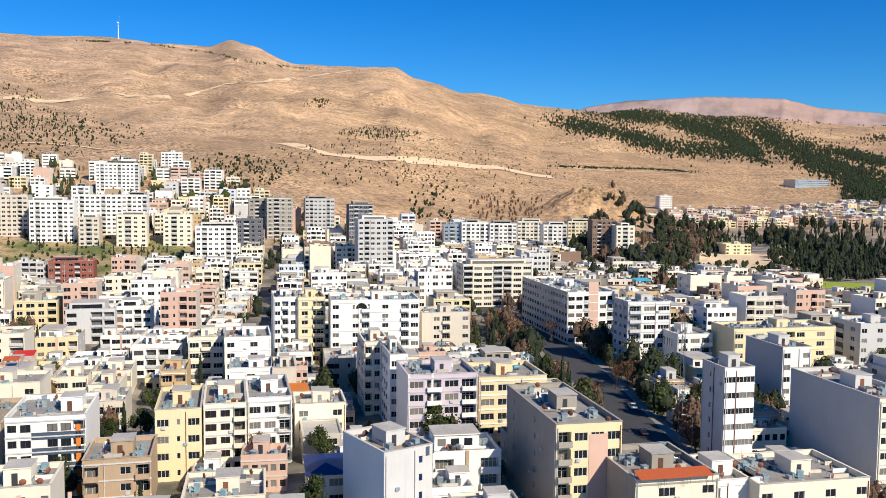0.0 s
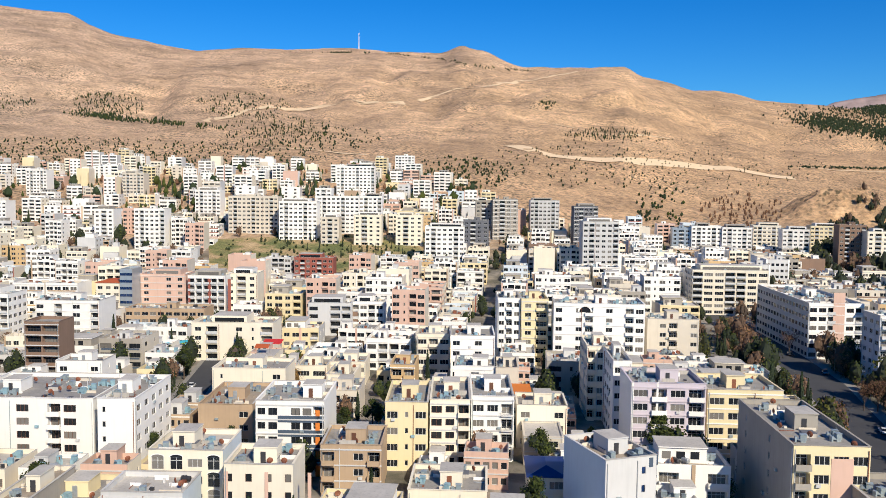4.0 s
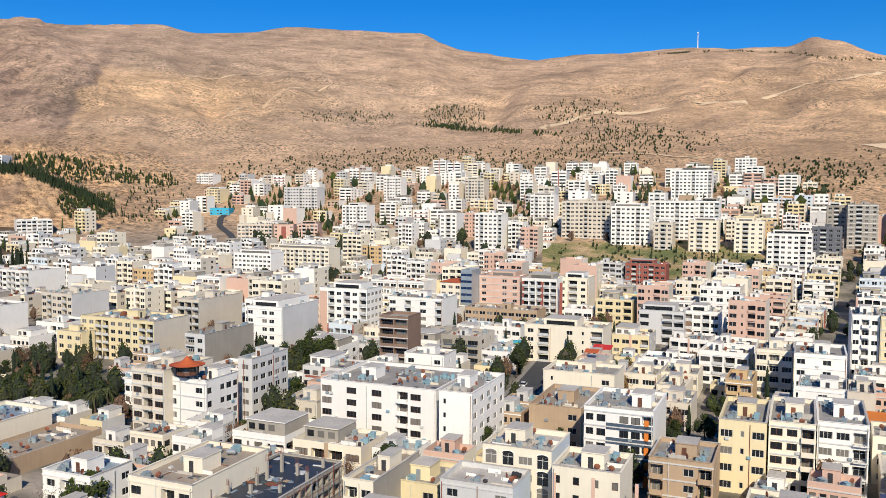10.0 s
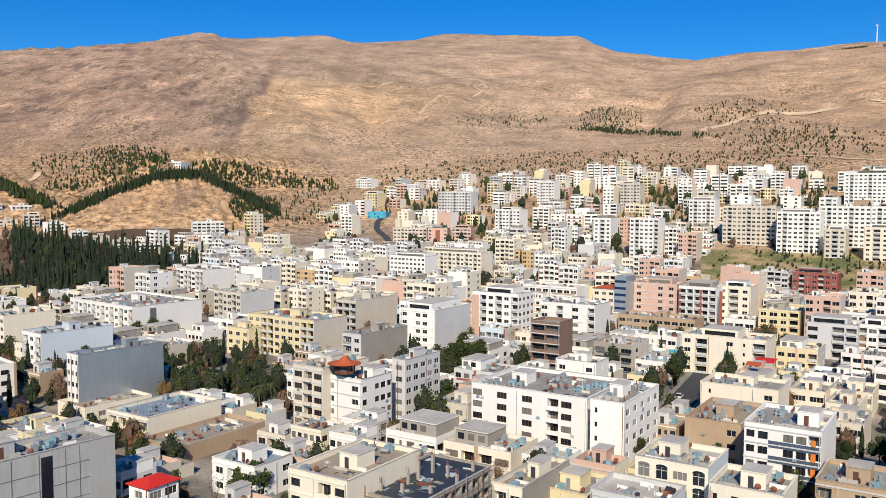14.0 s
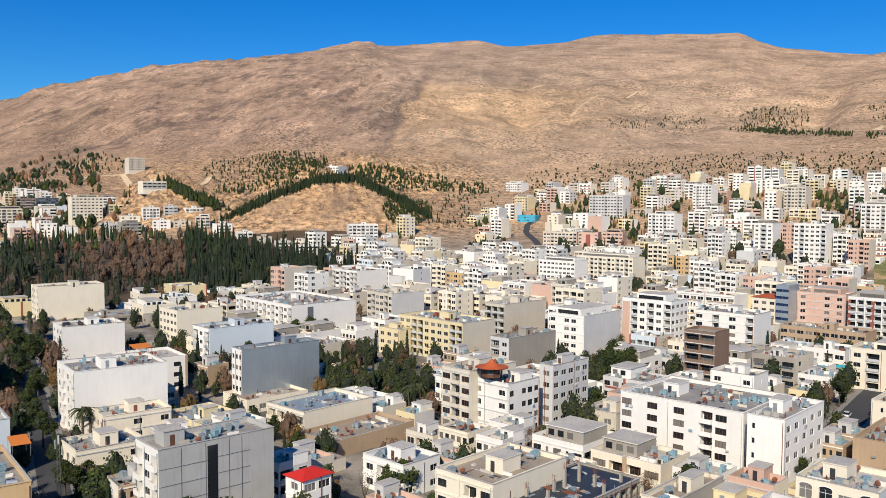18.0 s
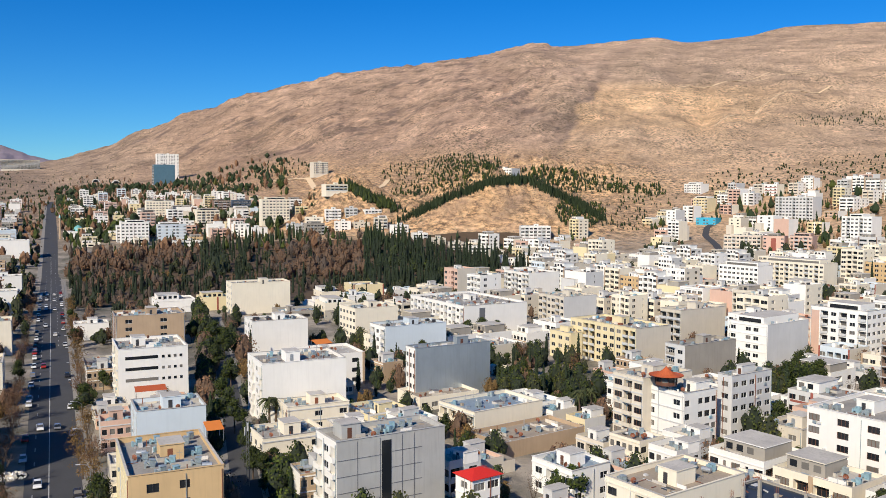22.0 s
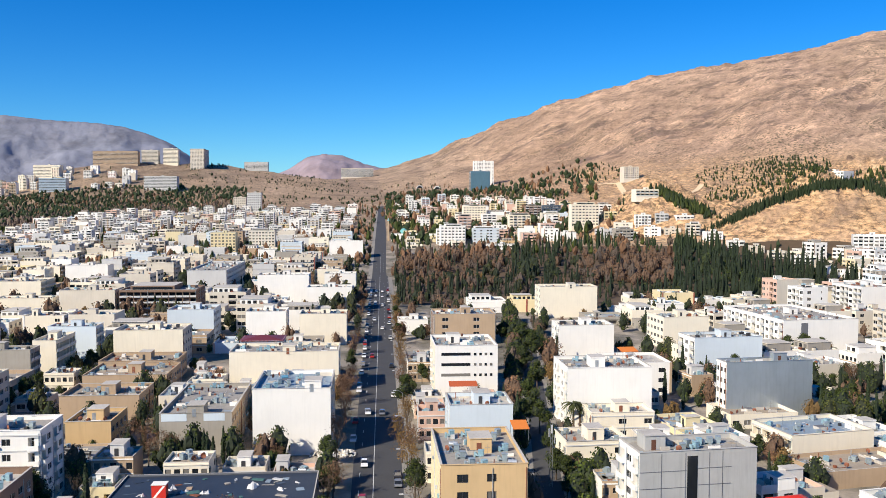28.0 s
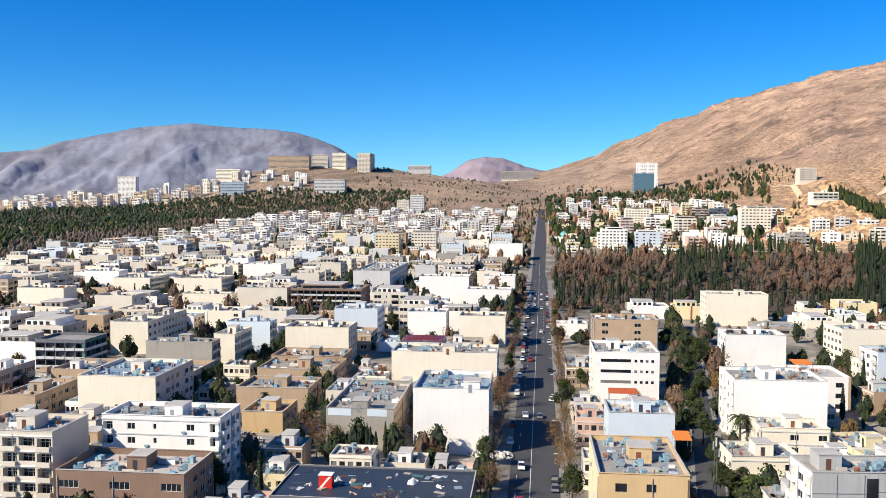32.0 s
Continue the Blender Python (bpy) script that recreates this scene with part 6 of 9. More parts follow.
def house_kind(rnd, n, simple, size=(11, 17), far=False, blank=False):
    """A flat-roofed town house: walls with recesses, a set-back top room, a lower wing, bands or piers on the front, a cluttered roof."""
    w, d = rnd.uniform(*size), rnd.uniform(size[0], size[1] - 1)
    mat = rnd.choice(WEST if blank else PALETTE)
    fr = dict(front=rnd.choice(FRONTS), right=rnd.choice(("", "", "ww", "wn", "w.w", "bw")), left=rnd.choice(("", "", "ww", "w.w", ".n.")), back=rnd.choice(BACKS))
    style = rnd.choice(("white", "white", "dark", "brown"))
    sm = {k: rnd.choice((mat, WHITE, BEIGE, PALEGREY, CREAM)) for k in ("left", "right")}
    if simple:
        fr["back"] = ""
    if far:
        fr = dict(front=rnd.choice(("WbW", "www", "WW", "bWb", "wb")), right=rnd.choice(("", "ww")), back=rnd.choice(("ww", "")))
    if blank:
        fr["front"] = rnd.choice(("", "", "", "..w", "n..", fr["front"]))
        fr["right"] = rnd.choice(("WbW", "www", "bWb", "WW"))
        sm["left"] = mat
        sm["right"] = rnd.choice((mat, BEIGE, TAN, GREY))
    fl, par = rnd.uniform(3.0, 3.3), rnd.choice((0.5, 0.9, 0.9, 1.2))
    wall, roof, wins = shell(w, d, n, mat, fr, fl, par, style, 0.0, rnd.choice((ROOF, ROOF, ROOFPALE, ROOFTAN, ROOFPALE, ROOFBLUE)), sm, None, GLASS if simple else None)
    h = n * fl
    q = rnd.random()
    if q < 0.3 and size[0] > 8:
        # set-back top storey with a glazed front
        x0, y0 = rnd.uniform(0.5, 2), rnd.uniform(2.5, 4.5)
        x1, y1 = x0 + w * rnd.uniform(0.45, 0.75), d - 1.2
        roof.box(x0, y0, h, x1, y1, h + 2.9, rnd.choice((mat, WHITE, GREY)), rnd.choice((ROOFPALE, ROOF)), bottom=False)
        roof.box(x0 - 0.2, y0 - 0.3, h + 2.9, x1 + 0.2, y1 + 0.2, h + 3.1, mat, ROOFPALE)
        for k in range(int((x1 - x0) / 2.6)):
            u = x0 + 0.6 + k * 2.6
            roof.box(u, y0 - 0.04, h + 0.8, u + 1.6, y0 - 0.005, h + 2.2, GLASS, bottom=False)
    elif q < 0.85:
        stair_room(roof, rnd.uniform(0.05, 0.65) * w, rnd.uniform(0.1, 0.55) * d, rnd.uniform(2.4, 3.8), rnd.uniform(3, 4.6), h, rnd.uniform(2.2, 3.0), rnd.choice((mat, WHITE, PALEGREY)))
    extra = []

    def fixed(name, *box):
        b = Build()
        b.box(*box)
        extra.append((name, b))

    if rnd.random() < 0.45:
        bm_ = rnd.choice((WHITE, mat, PALEGREY))
        for k in range(1, n + 1):
            fixed("floor_band", -0.05, -0.14, k * fl - 0.15, w + 0.05, -0.004, k * fl + 0.1, bm_)
    elif rnd.random() < 0.75 and fr["front"]:
        am, aw = rnd.choice((BRICKRED, BROWNSTONE, DARKGREY, PINK, WHITE, TAN)), rnd.uniform(0.5, 1.0)
        for u in (0.0, w - aw) if rnd.random() < 0.5 else (w / 2 - aw / 2,):
            fixed("pier", u, -0.16, 0, u + aw, -0.004, h + par, am)
    if rnd.random() < 0.32 and fr["front"] and "b" not in fr["front"] and "o" not in fr["front"]:
        # coloured spandrels under the windows
        am = rnd.choice((BRICKRED, PINK, SLATE, TAN, BROWNSTONE, OCHRE))
        for k in range(n):
            fixed("spandrel", w * 0.06, -0.05, k * fl + 0.2, w * 0.94, -0.004, k * fl + 0.8, am)
    if rnd.random() < 0.5:
        # lower wing at the back
        ww, wd, wh = w * rnd.uniform(0.4, 0.8), rnd.uniform(2.5, 4.0), max(2.8, h - fl * rnd.choice((1, 2)))
        u = rnd.choice((0.0, w - ww))
        roof.box(u, d + 0.01, -3, u + ww, d + wd, wh, rnd.choice((mat, BEIGE, PALEGREY)), rnd.choice((ROOF, ROOFPALE, ROOFTAN)), bottom=False)
    for _ in range(rnd.randint(2, 4)):
        x, y = rnd.uniform(0.4, w - 4), rnd.uniform(0.4, d - 4)
        roof.box(x, y, h + 0.004, x + rnd.uniform(1.5, 3.6), y + rnd.uniform(1.5, 3.6), h + 0.05, rnd.choice((ROOFPALE, ROOFTAN, ROOFBLUE, WHITE, ROOF, GREY)), bottom=False)
    if not simple:
        clutter(roof, w, d, h, rnd)
        for _ in range(rnd.randint(5, 11)):
            roof.add(ROOFKIT[rnd.choice(("cooler", "bluecooler", "dish", "dish", "cooler", "tank", "darktank"))], pose(rnd.uniform(1.5, w - 1.5), rnd.uniform(1.2, d - 1.2), h, 0, 0, rnd.uniform(0, 360)))
    else:
        for _ in range(rnd.randint(2, 4) if far else rnd.randint(8, 15)):
            x, y, s = rnd.uniform(0.5, w - 2.2), rnd.uniform(0.5, d - 2.2), rnd.uniform(0.5, 1.5)
            roof.box(x, y, h, x + s, y + s * rnd.uniform(0.6, 1.5), h + s * rnd.uniform(0.5, 1.1), rnd.choice((COOLERMAT, COOLERBLUE, RUST, DARKTANK, WHITE, BEIGE, FRAMED)), bottom=False)
        for _ in range(0 if far else 3):
            x, y = rnd.uniform(0.5, w - 4.5), rnd.uniform(0.5, d - 1)
            roof.box(x, y, h, x + rnd.uniform(1.5, 4), y + 0.2, h + rnd.uniform(0.6, 1.3), rnd.choice((WHITE, BEIGE, ROOFPALE)), bottom=False)
    glaz = Build()
    for o in wins:
        if simple:
            c, a, b_, lo, hi, dp, m, st = o
            g = Build()
            if c in "bo":
                g.box(a, -0.4, lo - 0.1, b_, -0.3, lo + 0.85, mat)
            elif b_ - a > 1.8 and not far:
                g.box((a + b_) / 2 - 0.06, dp - 0.12, lo, (a + b_) / 2 + 0.06, dp - 0.06, hi, FRAMEW, bottom=False)
            glaz.add(g, m)
        else:
            window_into(glaz, *o)
    if simple:
        for _, b in extra:
            wall.add(b, Matrix())
    return dict(w=w, d=d, n=n, extra=extra, wall=wall, roof=roof, glaz=glaz, mat=mat, wins=wins)


rnd = random.Random(11)
KINDS = {n: [house_kind(rnd, n, False) for _ in range(10 if n in (2, 3, 4) else 5)] for n in (1, 2, 3, 4, 5)}
FARKINDS = {n: [house_kind(rnd, n, True) for _ in range(13 if n < 6 else 8)] for n in (1, 2, 3, 4, 5, 6, 8)}
REMOTE = {n: [house_kind(rnd, n, True, (11, 17), True) for _ in range(13 if n < 6 else 8)] for n in (1, 2, 3, 4, 5, 6, 8)}
SIDEWAYS = [{n: [house_kind(rnd, n, s, (14, 21), f, True) for _ in range(9)] for n in (1, 2, 3, 4, 5, 6, 8)} for s, f in ((False, False), (True, False), (True, True))]
SMALL = [house_kind(rnd, rnd.choice((1, 1, 2)), False, (6, 10)) for _ in range(9)]
for lst in list(KINDS.values()) + list(SIDEWAYS[0].values()) + [SMALL]:
    for k in lst:
        k["mesh"] = (k["wall"].mesh("house"), k["roof"].mesh("roof"), k["glaz"].mesh("glazing"), [(q, b.mesh(q)) for q, b in k["extra"]])


class Heap:
    """Many far houses joined into one mesh, quickly."""

    def __init__(self):
        self.v, self.f, self.m, self.n = [], [], [], 0
        self.mats = []

    def add(self, build, mat4):
        if not build.f:
            return
        v = np.array(build.v)
        r, t = np.array(mat4.to_3x3()), np.array(mat4.translation)
        self.v.append(v @ r.T + t)
        remap = []
        for x in build.mats:
            if x not in self.mats:
                self.mats.append(x)
            remap.append(self.mats.index(x))
        n = self.n
        self.f.extend(tuple(n + q for q in f) for f in build.f)
        self.m.extend(remap[k] for k in build.m)
        self.n += len(v)

    def mesh(self, name):
        me = bpy.data.meshes.new(name)
        me.from_pydata(np.concatenate(self.v).tolist(), [], self.f)
        for m in self.mats:
            me.materials.append(m)
        me.polygons.foreach_set("material_index", self.m)
        me.update()
        return me


NEAR_R = 330


def sight_limit(corners):
    """How high an infill house may stand here without hiding the blocks behind it."""
    b = [bearing(*p) for p in corners]
    a0, a1, r = min(q[0] for q in b), max(q[0] for q in b), min(q[1] for q in b)
    top = 99.0
    for s0, s1, sr, sz in SIGHT:
        if sr > r and s1 > a0 and s0 < a1:
            top = min(top, 61 + (sz - 61) * r / sr)
    return top


def fill_town():
    heaps = {}
    extra, held = random.Random(8), None
    rnd = random.Random(5)
    for rot, lo, hi in ((94, 74, 140), (14, 22, 74), (10, -40, 22)):
        a = math.radians(rot)
        c, s = math.cos(a), math.sin(a)
        for i in range(-135, 136):
            for j in range(-135, 136):
                # lots of 17 m in rows of two back to back, a lane after each pair, a cross street after every seven lots
                u = i * 16.5 + (i // 7) * 9
                v = (j // 2) * 40 + (j % 2) * 16.0
                if lo == 74:
                    # larger blocks and wider streets in the west
                    u, v = i * 21.5 + (i // 5) * 9, (j // 2) * 50 + (j % 2) * 20.5
                x, y = u * c - v * s, u * s + v * c
                az, r = bearing(x, y)
                if held:
                    rnd.setstate(held)
                    held = None
                if not lo <= az < hi or not in_town(x, y):
                    continue
                if r > 720 and rnd.random() < (0.22 if lo == 74 else 0.48 if land(x, y) < 16 else 0.22):
                    continue
                if r < 330 and rnd.random() < 0.06:
                    continue
                g = garden(x, y)
                if g > 0.9 or (g > 0 and rnd.random() < 0.75):
                    continue
                if 55 < az < 93 and r > 800 and rnd.random() < 0.5:
                    if extra.random() < 0.6:
                        continue
                    held = rnd.getstate()
                high = land(x, y)
                pool = (1, 2, 2, 3, 3, 4) if r < 330 else (1, 2, 2, 3, 3, 4, 5, 6)
                if high > 18 and 12 < az < 52:
                    pool = (2, 3, 3, 4, 4, 5, 6)
                    if rnd.random() < 0.28:
                        continue
                elif az < -7 and r > 430:
                    pool = (2, 2, 3, 3)
                elif az < 8 and r > 300:
                    pool = (3, 4, 5, 5, 6)
                if 68 < az < 77 and 520 <= r < 640:
                    pool = (1, 2)
                if 68 < az < 92.5 and 300 < r < 520:
                    pool = (1, 1, 2, 2)
                    if rnd.random() < 0.3:
                        continue
                if 52 < az < 73 and r < 290:
                    pool = (1, 1, 1, 2)
                if az > 93:
                    pool = (2, 3, 3, 4, 4, 5)
                if az > 104 and r > 1800:
                    pool = (3, 4, 5, 6, 8)
                n = rnd.choice(pool)
                near = r < NEAR_R
                if near:
                    n = min(n, 5)
                stock = SIDEWAYS[0 if near else 1 if r < 720 else 2] if lo == 74 and r < 1000 and (az > 92.8 or r < 600) else KINDS if near else FARKINDS if r < 720 else REMOTE
                k = rnd.choice(stock[n])
                if az < -4 and r > 220:
                    # the eastern streets are of darker brick and stone
                    k = min((rnd.choice(stock[n]) for _ in range(3)), key=lambda q: DIM[q["mat"].name])
                elif -4 < az < 93 and r > 330:
                    # warmer stone towards the mountain's foot
                    k = min([k, extra.choice(stock[n]), extra.choice(stock[n])], key=lambda q: WARMTH.get(q["mat"].name, 4))
                hw, hd = k["w"] / 2, k["d"] / 2
                cx, cy = x + rnd.uniform(-1, 1), y + rnd.uniform(-1, 1)
                corners = [(cx + (p * hw) * c - (q * hd) * s, cy + (p * hw) * s + (q * hd) * c) for p in (-1, 0, 1) for q in (-1, 0, 1)]
                if any(taken(*p) or on_road(*p, 1.0) for p in corners):
                    continue
                limit = sight_limit(corners) - land(cx, cy)
                while r < 880 and n > 1 and 3.2 * n + 2.5 > limit:
                    n -= 1 if n != 8 else 2
                if r < 880 and 3.1 * n + 1.2 > limit:
                    continue
                if r < 880:
                    k2 = min(stock[n], key=lambda q: abs(q["w"] - k["w"]) + abs(q["d"] - k["d"]) + (0 if q["w"] <= k["w"] + 1 and q["d"] <= k["d"] + 1 else 50))
                    k = k2 if k["n"] != n else k
                    hw, hd = k["w"] / 2, k["d"] / 2
                flip = 180 if j % 2 and rnd.random() < 0.3 else 0
                rz = rot + flip
                ra = math.radians(rz)
                ox, oy = cx - hw * math.cos(ra) + hd * math.sin(ra), cy - hw * math.sin(ra) - hd * math.cos(ra)
                m = pose(ox, oy, min(land(*p) for p in corners[::2]), 0, 0, rz)
                if near:
                    root = new("house" if n < 4 else "apartment_building", None)
                    root.matrix_basis = m
                    tagged(root, "%s %d-storey flat-roofed %s with cluttered roof" % (NAMES[k["mat"].name], n, "house" if n < 4 else "apartment block"), "house" if n < 4 else "building", "town houses")
                    put("wall", k["mesh"][0], root)
                    put("roof", k["mesh"][1], root)
                    for q, me in k["mesh"][3]:
                        put(q, me, root)
                    if r < 215:
                        for c_, a_, b_, lo_, hi_, dp_, m_, st_ in k["wins"]:
                            if c_ in "bo":
                                put("balcony_door", window_mesh(b_ - a_ - 0.4, 2.1, st_), root, m_ @ pose(a_ + 0.2, dp_ - 0.08, lo_))
                                put("balcony", balcony_mesh(b_ - a_, k["mat"], False), root, m_ @ pose(a_, 0.0, lo_))
                            else:
                                put("window", window_mesh(b_ - a_, hi_ - lo_, st_), root, m_ @ pose(a_, dp_ - 0.07, lo_))
                    else:
                        tagged(put("glazing", k["mesh"][2], root), kind="stuff")
                    claim(ox, oy, rz, k["w"], k["d"], 0.5)
                else:
                    key = int((az + 40) // 15)
                    h = heaps.setdefault(key, Heap())
                    for part in ("wall", "roof", "glaz"):
                        h.add(k[part], m)
    # small houses and sheds in what is left of the near lots
    small = 0
    for rot, lo, hi in ((94, 74, 128), (14, 22, 74), (10, -28, 22)):
        a = math.radians(rot)
        c, s = math.cos(a), math.sin(a)
        for i in range(-60, 61):
            for j in range(-60, 61):
                x, y = (i * c - j * s) * 5.5, (i * s + j * c) * 5.5
                az, r = bearing(x, y)
                if not lo <= az < hi or not 118 < r < 300 or small >= 190 or garden(x, y) > 0.1 or rnd.random() < 0.25:
                    continue
                k = rnd.choice(SMALL)
                hw, hd = k["w"] / 2, k["d"] / 2
                corners = [(x + (p * hw) * c - (q * hd) * s, y + (p * hw) * s + (q * hd) * c) for p in (-1, 0, 1) for q in (-1, 0, 1)]
                if any(taken(*p, 0.3) or on_road(*p, 0.8) for p in corners) or 3.3 * k["n"] + 1.5 > sight_limit(corners) - land(x, y):
                    continue
                ox, oy = x - hw * c + hd * s, y - hw * s - hd * c
                root = new("house", None)
                root.matrix_basis = pose(ox, oy, land(x, y), 0, 0, rot)
                tagged(root, "small %s %d-storey house in a walled yard" % (NAMES[k["mat"].name], k["n"]), "house", "yard houses")
                put("wall", k["mesh"][0], root)
                put("roof", k["mesh"][1], root)
                for q, me in k["mesh"][3]:
                    put(q, me, root)
                tagged(put("glazing", k["mesh"][2], root), kind="stuff")
                claim(ox, oy, rot, k["w"], k["d"], 0.5)
                small += 1
    for h in heaps.values():
        tagged(put("far_town_houses", h.mesh("far_town_houses")), "crowded white and cream flat-roofed houses at the mountain's foot", "houses", kind="stuff")


fill_town()


# ---- trees ----
def leaf_material(name, dark, pale):
    m, nt, p = shader(name)
    p.inputs["Roughness"].default_value = 0.8
    p.inputs["Specular IOR Level"].default_value = 0.2
    geo = nt.nodes.new("ShaderNodeNewGeometry")
    info = nt.nodes.new("ShaderNodeObjectInfo")
    isl = ramp(nt, geo.outputs["Random Per Island"], (0.0, dark), (1.0, pale))
    v = ramp(nt, info.outputs["Random"], (0.0, 0.72), (1.0, 1.0))
    nt.links.new(mix_rgb(nt, 1.0, isl, v, "MULTIPLY"), p.inputs["Base Color"])
    return m


LEAF = {
    "cypress": leaf_material("cypress_leaf", (0.02, 0.036, 0.013), (0.044, 0.06, 0.028)),
    "pine": leaf_material("pine_needle", (0.02, 0.034, 0.008), (0.075, 0.092, 0.02)),
    "olive": leaf_material("olive_green_leaf", (0.035, 0.045, 0.01), (0.11, 0.11, 0.025)),
    "shrub": leaf_material("shrub_leaf", (0.026, 0.045, 0.008), (0.10, 0.125, 0.022)),
    "brown": leaf_material("withered_leaf", (0.115, 0.062, 0.036), (0.27, 0.15, 0.082)),
    "bare": leaf_material("bare_twig", (0.09, 0.066, 0.05), (0.17, 0.125, 0.09)),
    "gold": leaf_material("autumn_leaf", (0.14, 0.08, 0.025), (0.28, 0.17, 0.06)),
    "palm": leaf_material("palm_frond", (0.035, 0.045, 0.015), (0.12, 0.13, 0.05)),
}
# darkened copies of the leaf colours: shade inside the crowns, put into the colour
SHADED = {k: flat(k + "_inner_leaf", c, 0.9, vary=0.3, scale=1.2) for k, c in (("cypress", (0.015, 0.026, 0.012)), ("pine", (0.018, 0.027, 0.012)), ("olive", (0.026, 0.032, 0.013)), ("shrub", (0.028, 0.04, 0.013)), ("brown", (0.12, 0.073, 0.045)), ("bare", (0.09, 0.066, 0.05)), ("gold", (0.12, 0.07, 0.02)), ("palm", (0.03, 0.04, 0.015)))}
BARK = plaster("bark", (0.12, 0.085, 0.06), 0.25, 0.95)


def heart(b, mat, x, y, z0, h, prof, r, n, rnd):
    """The dense inside of a crown: a ragged spindle; prof gives (height, radius) from foot to tip."""
    i = len(b.v)
    for f, q in prof:
        t = rnd.uniform(0, 6.283)
        for k in range(n):
            w = t * 0.1 + 6.283 * k / n
            g = r * q * rnd.uniform(0.68, 1.25)
            b.v.append((x + g * math.cos(w), y + g * math.sin(w), z0 + h * (f + rnd.uniform(-0.04, 0.04))))
    s = b.slot(mat)
    for j in range(len(prof) - 1):
        for k in range(n):
            b.f.append((i + j * n + k, i + j * n + (k + 1) % n, i + (j + 1) * n + (k + 1) % n, i + (j + 1) * n + k))
            b.m.append(s)
    b.f.append(tuple(i + (len(prof) - 1) * n + k for k in range(n)))
    b.m.append(s)


ROUND = ((0.0, 0.35), (0.25, 0.9), (0.55, 1.0), (0.82, 0.6), (1.0, 0.12))
SPIRE = ((0.0, 0.55), (0.22, 1.0), (0.5, 0.86), (0.78, 0.5), (1.0, 0.06))
CONE = ((0.0, 0.5), (0.2, 1.0), (0.5, 0.72), (0.75, 0.42), (1.0, 0.05))


def tree_builds(kind, rnd):
    """A trunk with limbs and a crown of many small leaf clumps; height 1 m for every unit, scaled when set."""
    t, c = Build(), Build()
    mat = LEAF[kind]

    def clump(x, y, z, s, out=None):
        a = (Vector((rnd.gauss(0, 0.5), rnd.gauss(0, 0.5), rnd.gauss(0, 0.5))) + (out or Vector((rnd.gauss(0, 0.8), rnd.gauss(0, 0.8), rnd.gauss(0, 0.8))))).normalized()
        b = a.orthogonal().normalized()
        d = a.cross(b)
        p = Vector((x, y, z))
        k = rnd.uniform(0.6, 1.0)
        c.face([p + b * s, p + d * s * k + b * s * 0.2, p - b * s * 0.9, p - d * s * k], mat)

    if kind == "cypress":
        t.tube((0, 0, 0), (0, 0, 9), 0.16, 0.03, BARK, 5)
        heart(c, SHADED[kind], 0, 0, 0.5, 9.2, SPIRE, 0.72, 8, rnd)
        for _ in range(420):
            z = rnd.uniform(0.06, 1.0)
            r = 1.05 * (1 - z) ** 0.55 * min(1, z * 6 + 0.3) * rnd.uniform(0.55, 1.08)
            w = rnd.uniform(0, 6.283)
            clump(r * math.cos(w), r * math.sin(w), z * 10, 0.24, Vector((math.cos(w), math.sin(w), 0.3)))
        for k in range(14):
            clump(0, 0, 9.2 + k * 0.07, 0.2)
    elif kind in ("pine", "shrub"):
        H = 10 if kind == "pine" else 4
        t.tube((0, 0, 0), (0.15, 0.1, H * 0.8), 0.022 * H, 0.006 * H, BARK, 6)
        lobes = []
        for k in range(9 if kind == "pine" else 6):
            w, zz = rnd.uniform(0, 6.283), rnd.uniform(0.38, 0.9) * H if kind == "pine" else rnd.uniform(0.35, 0.75) * H
            rr = (0.30 * H * (1.15 - zz / H) if kind == "pine" else 0.22 * H) * rnd.uniform(0.5, 1.1)
            q = (rr * math.cos(w), rr * math.sin(w), zz)
            lobes.append((q, H * rnd.uniform(0.12, 0.2) if kind == "pine" else H * rnd.uniform(0.2, 0.28)))
            t.tube((0.05, 0.05, zz * 0.75), q, 0.008 * H, 0.003 * H, BARK, 4)
        lobes.append(((0, 0, H * 0.86), H * 0.12))
        for (lx, ly, lz), lr in lobes:
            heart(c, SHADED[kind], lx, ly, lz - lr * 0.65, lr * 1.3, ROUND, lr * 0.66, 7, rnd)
            for _ in range(150 if kind == "pine" else 110):
                a = Vector((rnd.gauss(0, 1), rnd.gauss(0, 1), rnd.gauss(0, 0.75))).normalized() * lr * rnd.uniform(0.6, 1.05)
                clump(lx + a.x, ly + a.y, lz + a.z, 0.022 * H if kind == "pine" else 0.034 * H, a.normalized())
    elif kind in ("brown", "bare", "gold"):
        H = 9
        t.tube((0, 0, 0), (0.1, 0, 3.2), 0.2, 0.13, BARK, 6)
        tips = []
        for k in range(9):
            w = k * 2.4 + rnd.uniform(-0.3, 0.3)
            top = (math.cos(w) * rnd.uniform(0.8, 2.4), math.sin(w) * rnd.uniform(0.8, 2.4), rnd.uniform(5.5, 8.8))
            t.tube((0.1, 0, rnd.uniform(2.2, 3.2)), top, 0.08, 0.02, BARK, 4)
            tips.append(top)
            for j in range(5):
                f = rnd.uniform(0.45, 1)
                p = Vector((0.1, 0, 3)).lerp(Vector(top), f)
                q = p + Vector((rnd.gauss(0, 0.8), rnd.gauss(0, 0.8), rnd.uniform(0.2, 1.3)))
                t.tube(p, q, 0.025, 0.006, BARK, 3, False)
                tips.append(tuple(q))
